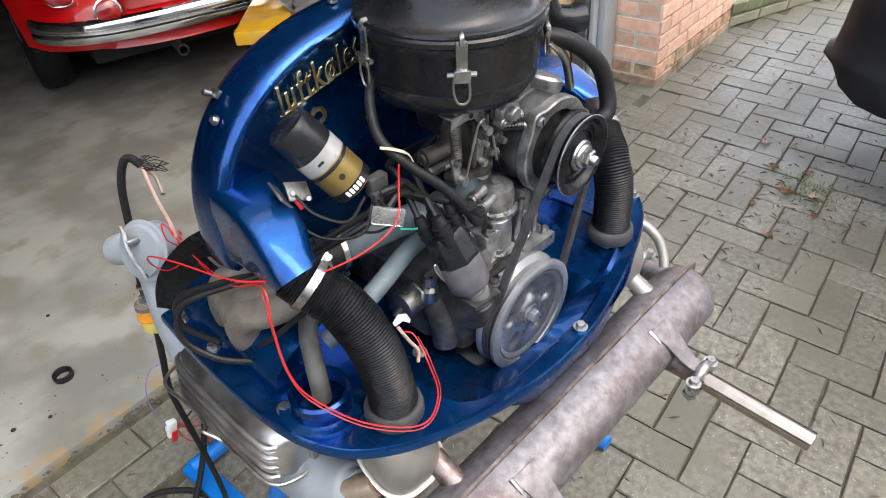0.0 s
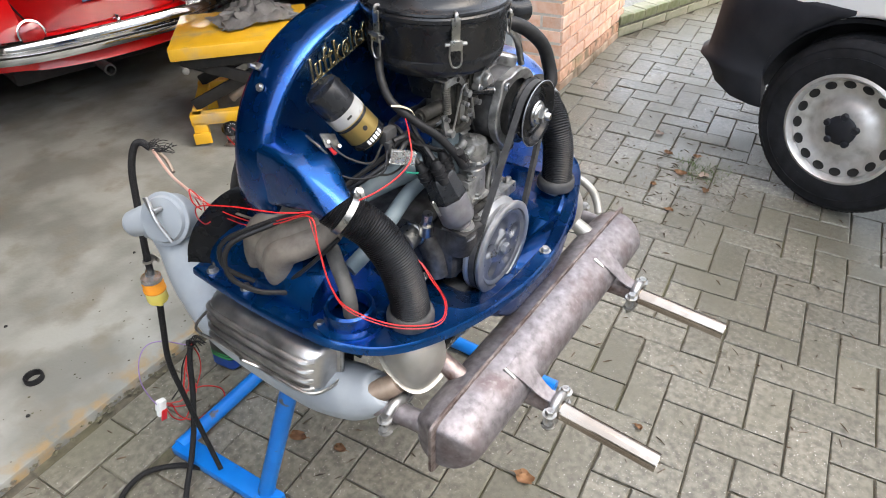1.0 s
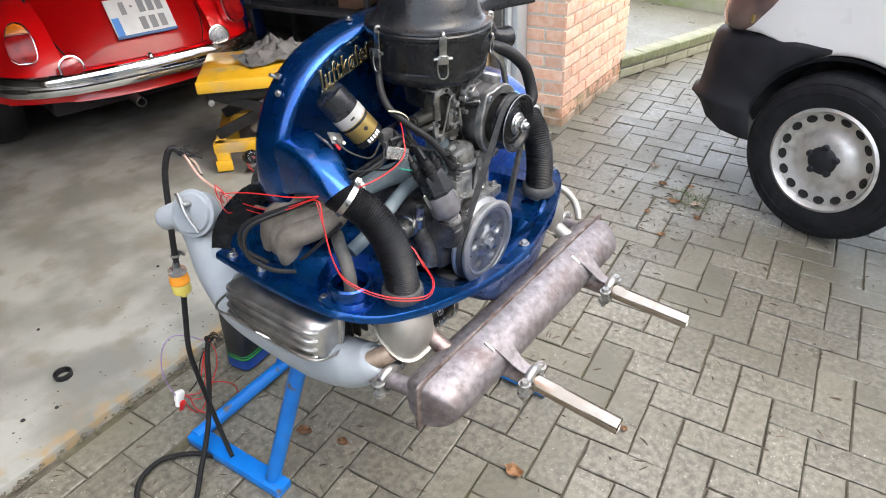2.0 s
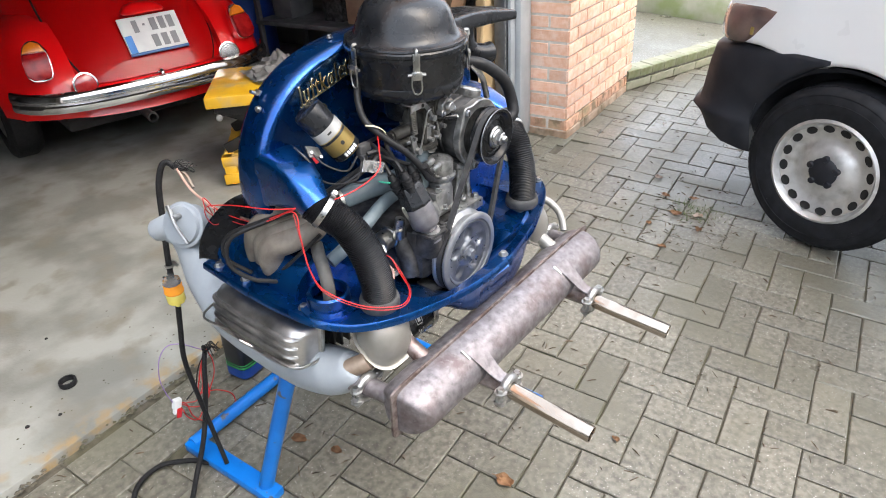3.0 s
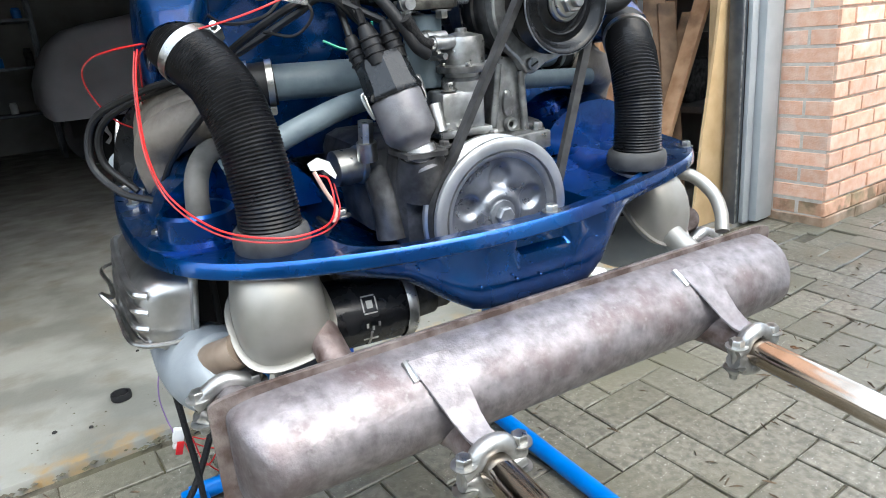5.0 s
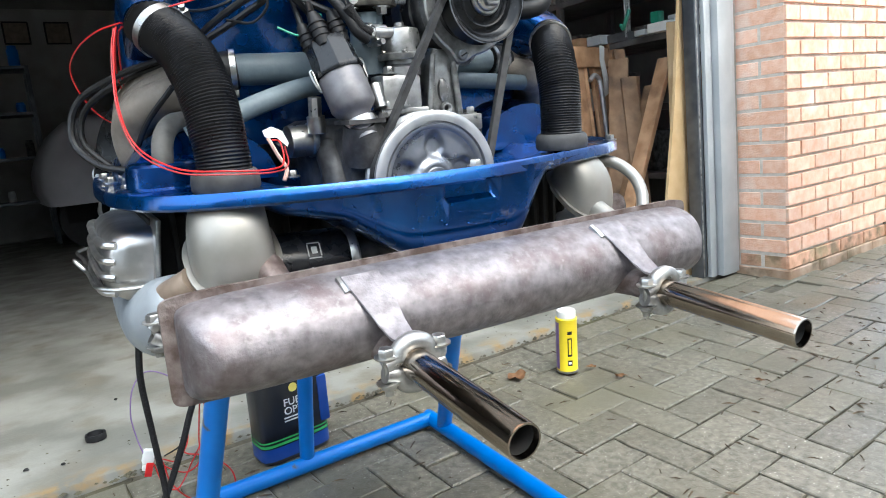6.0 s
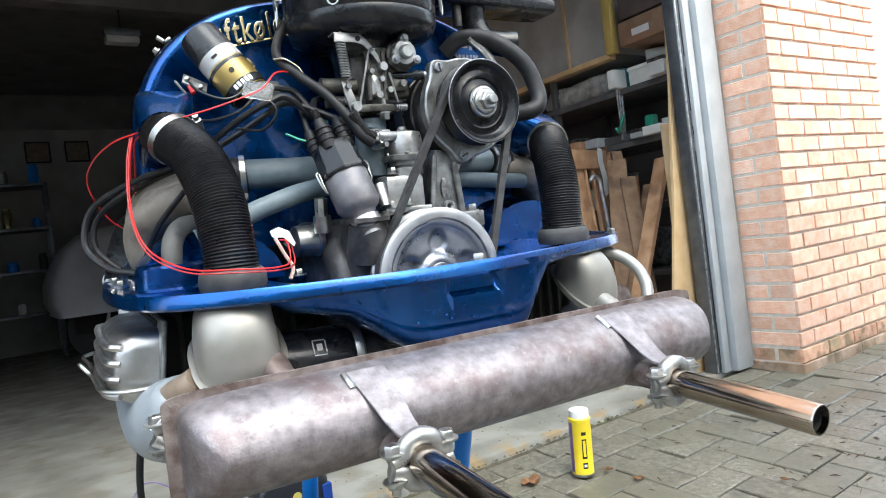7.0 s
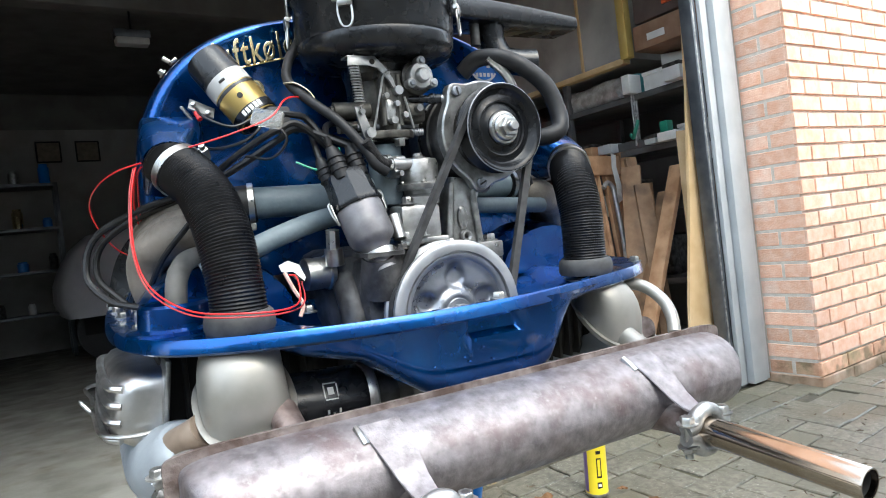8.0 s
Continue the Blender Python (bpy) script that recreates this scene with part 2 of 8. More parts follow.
def tube(points, r, seg=12, steps=8, caps=True, line=True, squash=None):
    """A round sweep along points; r a radius, or one for each point."""
    pts = smooth_line(points, steps) if line else [Vector(q) for q in points]
    if isinstance(r, (int, float)):
        rr = [r] * len(pts)
    else:
        rr = [float(v) for v in np.interp(np.linspace(0, 1, len(pts)), np.linspace(0, 1, len(r)), r)]
    tan = [(pts[min(i + 1, len(pts) - 1)] - pts[max(i - 1, 0)]).normalized() for i in range(len(pts))]
    up = Vector((0, 0, 1)) if abs(tan[0].z) < 0.9 else Vector((1, 0, 0))
    side = tan[0].cross(up).normalized()
    rows = []
    for p, t, q in zip(pts, tan, rr):
        side = (side - t * side.dot(t)).normalized()
        u = t.cross(side)
        sq = squash or 1.0
        rows.append([p + q * (math.cos(a) * side + sq * math.sin(a) * u) for a in [2 * math.pi * i / seg for i in range(seg)]])
    return rings(rows, caps)


def rod(p0, p1, r0, r1=None, seg=20):
    return tube([p0, p1], [r0, r0 if r1 is None else r1], seg, line=False)


def lathe(profile, m=None, seg=40, caps=True):
    """Turned about its own z: rows of (radius, height)."""
    rows = [[(max(r, 1e-4) * math.cos(2 * math.pi * i / seg), max(r, 1e-4) * math.sin(2 * math.pi * i / seg), z) for i in range(seg)] for r, z in profile]
    return moved(rings(rows, caps), m or Matrix())


def axis(p, d):
    """A pose at p whose z points along d."""
    return Matrix.Translation(p) @ Vector(d).to_track_quat("Z", "Y").to_matrix().to_4x4()


def slab(outline, z0, z1, bevel=0.0, m=None):
    """A flat plate with that outline in x and y."""
    bm = rings([[(x, y, z0) for x, y in outline], [(x, y, z1) for x, y in outline]])
    if bevel:
        bmesh.ops.bevel(bm, geom=[e for e in bm.edges if len({round(v.co.z, 6) for v in e.verts}) == 1], offset=bevel, segments=2, profile=0.5, affect='EDGES')
    return moved(bm, m or Matrix())


def bolt(p, d=(0, 0, 1), r=0.006, h=0.006, washer=True):
    """A hexagon head on a washer."""
    prof = [(r, 0.0015), (r, h * 0.85), (r * 0.85, h)]
    bm = lathe(prof, seg=6)
    if washer:
        add(bm, lathe([(r * 1.5, 0), (r * 1.5, 0.0016)], seg=16))
    return moved(bm, axis(p, d))


def words(text, size, depth, m, name="lettering"):
    """Raised lettering as a mesh."""
    cu = bpy.data.curves.new(name, 'FONT')
    cu.body, cu.size, cu.extrude, cu.bevel_depth = text, size, depth, depth * 0.35
    cu.align_x, cu.align_y = 'CENTER', 'CENTER'
    ob = bpy.data.objects.new("tmp", cu)
    scene.collection.objects.link(ob)
    me = bpy.data.meshes.new_from_object(ob.evaluated_get(bpy.context.evaluated_depsgraph_get()))
    bm = bmesh.new()
    bm.from_mesh(me)
    bpy.data.objects.remove(ob)
    bpy.data.curves.remove(cu)
    bpy.data.meshes.remove(me)
    return moved(bm, m)

# ---- the place: drive, garage, brick pier, terrace ----
GAR = pose(2.165, 0.893, 0, 0, 0, 4.0) @ Matrix.Diagonal((0.933, 0.933, 0.95, 1))     # at the outer corner of the brick pier; x along the front, y into the garage
CONCRETE = mat("stained_concrete", (0.150, 0.149, 0.132), (0.250, 0.248, 0.226), rough=0.30, rough2=0.62, scale=3.4, detail=13.0, spread=(0.40, 0.60), bump=0.25, bump_scale=90, stain=(0.160, 0.148, 0.121), stain_scale=6.5, stain_at=(0.52, 0.68), stain2=(0.25, 0.17, 0.078), stain2_scale=16.0, stain2_at=(0.50, 0.64), stain2_near=(0.26, 0.36))
SAND = mat("mossy_sand_joints", (0.050, 0.044, 0.032), (0.105, 0.092, 0.066), rough=0.9, scale=40, bump=0.5, bump_scale=150, stain=(0.085, 0.081, 0.038), stain_scale=3.0, stain_at=(0.50, 0.66))
PAVER = mat("grey_concrete_paver", (0.092, 0.085, 0.066), (0.185, 0.174, 0.139), spec=0.55, rough=0.26, rough2=0.55, scale=60, detail=9.0, fine=4, bump=0.35, bump_scale=260, per_object=0.14, in_world=True, stain=(0.66, 0.64, 0.60), stain_scale=210, stain_at=(0.665, 0.70), stain2=(0.115, 0.108, 0.078), stain2_scale=2.6, stain2_at=(0.46, 0.66))
PAVER_FAR = mat("grey_concrete_paver_field", (0.092, 0.085, 0.066), (0.185, 0.174, 0.139), spec=0.55, rough=0.26, rough2=0.55, scale=60, detail=9.0, fine=4, bump=0.3, bump_scale=260, island=0.14, in_world=True, stain=(0.66, 0.64, 0.60), stain_scale=210, stain_at=(0.665, 0.70), stain2=(0.115, 0.108, 0.078), stain2_scale=2.6, stain2_at=(0.46, 0.66))
BRICK = mat("orange_red_brick", (0.73, 0.41, 0.275), (0.80, 0.54, 0.405), rough=0.75, rough2=0.9, scale=26, detail=8.0, bump=0.5, bump_scale=130, per_object=0.14, in_world=True, stain=(0.68, 0.38, 0.245), stain_scale=18, stain_at=(0.55, 0.75), stain2=(0.78, 0.61, 0.51), stain2_scale=7, stain2_at=(0.56, 0.72))
MORTAR = mat("pale_mortar", (0.52, 0.465, 0.405), (0.62, 0.56, 0.50), rough=0.9, scale=40, bump=0.5, bump_scale=200)
BLOCK = mat("mossy_concrete_block", (0.20, 0.20, 0.14), (0.30, 0.29, 0.22), rough=0.8, scale=12, bump=0.4, bump_scale=120, stain=(0.125, 0.14, 0.065), stain_scale=5, stain_at=(0.48, 0.65), per_object=0.12)
RENDER_WALL = mat("algae_stained_render", (0.42, 0.42, 0.30), (0.52, 0.52, 0.40), rough=0.85, scale=6, bump=0.3, bump_scale=100, stain=(0.30, 0.35, 0.16), stain_scale=4, stain_at=(0.45, 0.65))
FRAME_GREY = mat("light_grey_steel_frame", (0.36, 0.38, 0.39), (0.42, 0.44, 0.45), rough=0.4, rough2=0.55, scale=8, coat=0.15)
FRAME_DARK = mat("dark_galvanised_guide", (0.09, 0.10, 0.115), (0.15, 0.16, 0.175), rough=0.35, rough2=0.55, metal=0.7, scale=12)
# Plaster and wall colours are set darker; they carry the garage's dimness.
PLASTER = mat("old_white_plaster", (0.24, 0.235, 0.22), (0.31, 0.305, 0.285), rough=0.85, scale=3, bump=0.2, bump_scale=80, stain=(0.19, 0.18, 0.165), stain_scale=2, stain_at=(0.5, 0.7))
DIM_WALL = mat("dim_garage_wall", (0.10, 0.096, 0.092), (0.15, 0.145, 0.14), rough=0.8, scale=4, bump=0.2, bump_scale=60)
WOOD = mat("raw_plywood", (0.50, 0.34, 0.17), (0.60, 0.43, 0.24), rough=0.6, rough2=0.75, scale=9, bump=0.15, bump_scale=100)
WOOD_DARK = mat("weathered_plank", (0.17, 0.095, 0.05), (0.26, 0.16, 0.09), rough=0.7, scale=14, bump=0.3, bump_scale=120, stain=(0.10, 0.06, 0.035), stain_scale=9, stain_at=(0.5, 0.7))
# for the added, unseen walls round the drive
ADDED_WALL_GREY = mat("added_wall_grey", (0.13, 0.135, 0.125), (0.21, 0.215, 0.20), rough=0.85, scale=3, bump=0.3, bump_scale=60)
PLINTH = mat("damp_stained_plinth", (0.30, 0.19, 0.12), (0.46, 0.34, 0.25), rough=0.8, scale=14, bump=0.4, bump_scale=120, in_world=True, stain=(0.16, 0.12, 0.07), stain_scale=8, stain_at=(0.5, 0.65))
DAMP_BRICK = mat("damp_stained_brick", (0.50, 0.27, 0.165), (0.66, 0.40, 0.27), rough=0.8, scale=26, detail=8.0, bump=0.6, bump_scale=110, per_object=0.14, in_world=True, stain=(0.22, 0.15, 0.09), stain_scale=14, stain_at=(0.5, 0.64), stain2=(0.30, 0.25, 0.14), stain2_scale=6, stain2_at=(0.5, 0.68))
WOOD_PANEL = mat("brown_varnished_timber", (0.34, 0.185, 0.095), (0.50, 0.31, 0.18), rough=0.5, rough2=0.65, scale=12, bump=0.2, bump_scale=120, stain=(0.17, 0.09, 0.05), stain_scale=9, stain_at=(0.55, 0.75))
GARAGE_EDGE = 0.262     # how far inside the pier's corner the concrete floor begins
HEIGHT = 3.1

gi = GAR.inverted()


def drive_z(x, y):
    return (SLOPE @ Vector((x, y, 0))).z


def build_ground():
    # one sheet: the sloping drive up to the garage's edge, then level below the floor slab and the terrace
    bm = bmesh.new()
    us = [-60, -20, -8, -4, -2, -1, 0, 1, 2, 4, 8, 20, 60]
    vs = [-60, -20, -8, -4, -2, -1, -0.5, 0, GARAGE_EDGE, GARAGE_EDGE + 0.02, 2, 8, 20, 60]
    grid = []
    for v in vs:
        row = []
        for u in us:
            p = GAR @ Vector((u, v, 0))
            row.append(bm.verts.new((p.x, p.y, drive_z(p.x, p.y) - 0.009 if v <= GARAGE_EDGE else -0.12)))
        grid.append(row)
    for a, b in zip(grid, grid[1:]):
        for i in range(len(us) - 1):
            bm.faces.new((a[i], a[i + 1], b[i + 1], b[i]))
    return solid("ground", bm, SAND, Matrix(), "sandy mossy bed between the pavers of a sloping drive", "ground", kind="structure", smooth=0)


ground = build_ground()
floor = solid("floor", box((-2.85, GARAGE_EDGE + 4.0, -0.033), (8.1, 8.0, 0.1), 0.008), CONCRETE, GAR, "stained bare concrete garage floor with tyre dust", "floor", kind="structure")
ceiling = solid("ceiling", box((-2.85, GARAGE_EDGE + 4.0, HEIGHT + 0.1), (8.3, 8.2, 0.2)), DIM_WALL, GAR, "garage ceiling, its dimness put into a dark colour", "ceiling", kind="structure")
wall_east = solid("wall_east", box((1.1, 4.3, HEIGHT / 2), (0.12, 7.9, HEIGHT)), DIM_WALL, GAR, "dark garage side wall behind the shelves", "wall", kind="structure")
wall_west = solid("wall_west", box((-6.85, 4.2, HEIGHT / 2), (0.15, 8.1, HEIGHT)), PLASTER, GAR, "plain white garage side wall", "wall", kind="structure")
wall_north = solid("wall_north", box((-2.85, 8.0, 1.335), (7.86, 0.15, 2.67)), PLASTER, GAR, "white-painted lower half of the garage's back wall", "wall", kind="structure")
wall_upper = solid("wall_north_upper", box((-2.85, 8.0, 2.67 + (HEIGHT - 2.67) / 2 + 0.001), (7.86, 0.15, HEIGHT - 2.67)), DIM_WALL, GAR, "dark upper half of the garage's back wall", "wall", kind="structure")
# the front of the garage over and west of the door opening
# The lintel is unseen; it is added to keep the garage dim.
lintel = solid("wall_lintel", box((-2.85, 0.16, 2.28 + (HEIGHT - 2.28) / 2), (5.4, 0.2, HEIGHT - 2.28)), DIM_WALL, GAR, "unseen dark lintel added over the opening to keep the garage dim", "wall", kind="structure")
wall_west_front = solid("wall_south", box((-6.2, 0.16, HEIGHT / 2), (1.28, 0.2, HEIGHT)), MORTAR, GAR, "plain garage front wall beside the opening", "wall", kind="structure")
# Unseen storey, added so that less sky light reaches the drive.
storey = solid("wall_storey", box((-2.85, 0.16, HEIGHT + 0.21 + 1.5), (8.3, 0.2, 3.0)), BRICK, GAR, "unseen plain brick storey, added to cut the sky's light", "wall", kind="structure")
# Unseen walls added behind the view to darken reflections and block low light.
added_wall = solid("wall_neighbour", box((0, -9.5, 1.8), (24, 0.3, 6.0)), ADDED_WALL_GREY, Matrix(), "plain grey wall added out of view to darken reflections", "wall", kind="structure")
added_wall_west = solid("wall_neighbour_west", box((-7.6, -4.6, 0.7), (0.3, 9.4, 3.2)), ADDED_WALL_GREY, Matrix(), "plain grey side wall added out of view to darken reflections", "wall", kind="structure")
# brick pier: mortar core, the bricks are set on it at the end
pier = solid("wall_brick", box((0.525, 0.13, 1.5), (1.05, 0.236, 3.1)), MORTAR, GAR @ pose(0.0016, 0.0016, 0), "orange-red brick garage wall with pale mortar joints", "wall", kind="structure")
terrace_m = SLOPE @ pose(3.06, 0.962, 0, 0, 0, -15.6)
terrace = solid("pavement", slab([(-0.02, 0.0), (9, 0.0), (9, 8), (-0.6, 8), (-0.25, 0.9)], -0.25, 0.118), PAVER_FAR, terrace_m, "raised paved terrace of grey concrete blocks", "pavement", kind="structure")
lowwall = solid("wall_low", box((0, 1.2, 0.22), (0.16, 5.0, 0.24), 0.01), RENDER_WALL, SLOPE @ pose(4.66, 0.9, 0, 0, 0, -2), "low algae-stained rendered wall behind the terrace", "wall", kind="structure")

# ---- the engine: x to its right, y forwards into the garage, z from the drive ----
engine = thing("engine", SLOPE, "metallic blue air-cooled flat-four car engine on a blue tubular stand", "car engine")


def superellipse(rx, ry, n, k, cx=0.0, cy=0.0):
    out = []
    for i in range(k):
        a = 2 * math.pi * i / k
        c, s = math.cos(a), math.sin(a)
        out.append((cx + rx * math.copysign(abs(c) ** (2 / n), c), cy + ry * math.copysign(abs(s) ** (2 / n), s)))
    return out


def pan_floor(x):
    return float(np.interp(x, [-0.235, -0.20, -0.145, -0.125, -0.108, -0.075, -0.05, 0.06, 0.078, 0.10, 0.115, 0.24], [0.742, 0.724, 0.712, 0.698, 0.685, 0.664, 0.658, 0.655, 0.668, 0.712, 0.735, 0.748]))


def tray_outline(k):
    """The rim of the rear tinware, as distances from its middle by angle."""
    rim = smooth_line([(-0.355, 0.37, 0), (-0.362, 0.24, 0), (-0.359, 0.12, 0), (-0.345, 0.052, 0), (-0.317, 0.004, 0), (-0.27, -0.032, 0), (-0.21, -0.058, 0), (-0.14, -0.077, 0),
                       (-0.06, -0.087, 0), (0.03, -0.083, 0), (0.12, -0.064, 0), (0.20, -0.04, 0), (0.275, -0.01, 0), (0.322, 0.025, 0), (0.345, 0.07, 0), (0.362, 0.14, 0), (0.37, 0.26, 0), (0.366, 0.37, 0)], 6)
    c = Vector((0.0, 0.12))
    pts = sorted((math.atan2(p.y - c.y, p.x - c.x), (p.xy - c).length) for p in rim)
    rim_far = [a for a, _ in pts]
    out = []
    for i in range(k):
        a = -math.pi + 2 * math.pi * (i + 0.5) / k
        out.append((a, float(np.interp(a, rim_far, [r for _, r in pts]))))
    # the straight rear edge
    return c, [(a, min(r, 0.25 / max(math.sin(a), 1e-3)) if math.sin(a) > 0 else r) for a, r in out]


def build_tinware():
    k = 160
    c, rim = tray_outline(k)

    def ring(inset, z, dz=0.0):
        return [(c.x + (r - inset) * math.cos(a), c.y + (r - inset) * math.sin(a), z) for a, r in rim]

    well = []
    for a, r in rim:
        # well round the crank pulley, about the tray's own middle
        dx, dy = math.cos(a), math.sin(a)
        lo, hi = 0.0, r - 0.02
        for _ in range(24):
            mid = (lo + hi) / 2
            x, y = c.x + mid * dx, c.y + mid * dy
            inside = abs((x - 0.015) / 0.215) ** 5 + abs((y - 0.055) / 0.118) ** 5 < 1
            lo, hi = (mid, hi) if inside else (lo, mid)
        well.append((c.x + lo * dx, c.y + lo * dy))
    rows = [ring(0.004, 0.742), ring(-0.001, 0.745), ring(0.0, 0.755), ring(0.003, 0.7585), ring(0.010, 0.757),
            [(x, y, 0.756) for x, y in well], [(x * 0.985, 0.055 + (y - 0.055) * 0.96, 0.750) for x, y in well],
            [(0.015 + (x - 0.015) * 0.95, 0.055 + (y - 0.055) * 0.90, pan_floor(x) + 0.013) for x, y in well],
            [(0.015 + (x - 0.015) * 0.4, 0.055 + (y - 0.055) * 0.3, pan_floor(x * 0.4) + 0.010) for x, y in well]]
    tray = part("tray", rings(rows, caps=False), BLUE, engine, "blue painted engine tinware with a recessed well")
    rows = []
    for x in np.linspace(-0.235, 0.24, 96):
        zb = pan_floor(x)
        yf = -0.076 + 0.9 * max(0.0, abs(x) - 0.08) ** 1.5
        d = 0.752 - zb
        dent = 0.010 * max(0.0, min(1.0, (x + 0.038) / 0.008, (0.036 - x) / 0.008)) + 0.0016 * noise.noise(Vector((x * 45, 2.0, 0)))
        rows.append([(x, yf - 0.001, 0.752), (x, yf + 0.001 + dent, 0.752 - 0.08 * d), (x, yf + 0.002 + dent, 0.752 - 0.28 * d), (x, yf + 0.003 + 0.1 * dent, 0.752 - 0.34 * d), (x, yf + 0.005, 0.752 - 0.60 * d), (x, yf + 0.009, zb + 0.20 * d), (x, yf + 0.016, zb + 0.07 * d), (x, yf + 0.026, zb + 0.015 * d),
                     (x, yf + 0.045, zb), (x, 0.08, zb), (x, 0.17, zb + 0.01)])
    part("pan", rings(rows, caps=False, closed=False), BLUE, tray)
    # raised collar on the tray beside the hose, and the convex cylinder covers
    part("collar", lathe([(0.050, 0.756), (0.050, 0.761), (0.0385, 0.763), (0.0365, 0.784), (0.033, 0.787), (0.030, 0.785), (0.029, 0.766)], pose(-0.300, 0.085, 0), caps=False), BLUE, tray)
    part("heater_elbow", tube([(-0.298, 0.085, 0.764), (-0.297, 0.087, 0.790), (-0.292, 0.097, 0.812), (-0.278, 0.122, 0.826), (-0.258, 0.15, 0.830)], 0.0115, 16), ELBOW, tray, "grey rubber elbow hose")
    drops = random.Random(21)
    for _ in range(26):
        x = drops.uniform(-0.20, 0.13)
        zz = drops.uniform(max(pan_floor(x) + 0.02, 0.69), 0.745)
        part("water_drop", lathe([(0.0022, 0), (0.0018, 0.0006), (0.0008, 0.0010)], axis((x, -0.076 + 0.9 * max(0.0, abs(x) - 0.08) ** 1.5 + 0.003, zz), (0, -1, 0.1)) @ Matrix.Scale(drops.uniform(0.35, 0.85), 4), seg=10), BLUE, tray)
    for s in (-1, 1):
        rows = []
        for t in np.linspace(0, 1, 9):
            y = 0.135 + 0.22 * t
            rows.append([(s * (0.245 + 0.088 * math.cos(b)), y, 0.752 + 0.075 * max(0, math.sin(b)) * (1 - 0.12 * (2 * t - 1) ** 4)) for b in np.linspace(0, math.pi, 14)])
        part("cylinder_cover", rings(rows, caps=True, closed=True), BLUE, tray)
    for p in ((0.008, -0.071, 0.757), (-0.335, 0.112, 0.757), (-0.342, 0.335, 0.757), (-0.30, 0.19, 0.757), (-0.34, 0.26, 0.757), (0.318, 0.035, 0.757), (-0.165, 0.055, 0.757), (0.345, 0.2, 0.757)):
        part("bolt", bolt(p, r=0.0065, h=0.008), ZINC, tray, "zinc-plated bolt")
    # pressed black sheet behind the inlet casting
    outer = smooth_line([(-0.351, 0.384, 0.757), (-0.346, 0.379, 0.790), (-0.335, 0.366, 0.826), (-0.316, 0.350, 0.856), (-0.290, 0.333, 0.878), (-0.260, 0.312, 0.888)], 4)
    inner = smooth_line([(-0.322, 0.335, 0.757), (-0.308, 0.335, 0.775), (-0.290, 0.330, 0.800), (-0.275, 0.320, 0.830), (-0.262, 0.300, 0.856), (-0.250, 0.285, 0.872)], 4)
    rows = [[o.lerp(i, f) + Vector((-0.012, 0.012, 0.006)) * math.sin(math.pi * f) for f in (0, 0.2, 0.5, 1.0)] for o, i in zip(outer, inner)]
    bm = rings(rows, caps=False, closed=False)
    bmesh.ops.solidify(bm, geom=bm.faces[:], thickness=0.0025)
    part("side_sheet", bm, BLACK, tray, "black pressed steel side sheet")
    return tray


def arch(s, y, k=56):
    """The fan housing's outline at the depth y, drawn in by s."""
    half, top, base = 0.307 * s, 0.238 * s, 0.90
    out = []
    for i in range(k):
        a = math.pi * i / (k - 1)
        c, q = math.cos(a), math.sin(a)
        out.append((half * math.copysign(abs(c) ** (2 / 2.6), c), y, base + top * abs(q) ** (2 / 2.6)))
    for z in np.linspace(0.86, 0.79, 4):
        w = half * (1 - 1.2 * (0.9 - z))
        out.append((-w, y, z))
    for z in np.linspace(0.79, 0.86, 4):
        w = half * (1 - 1.2 * (0.9 - z))
        out.append((w, y, z))
    return out


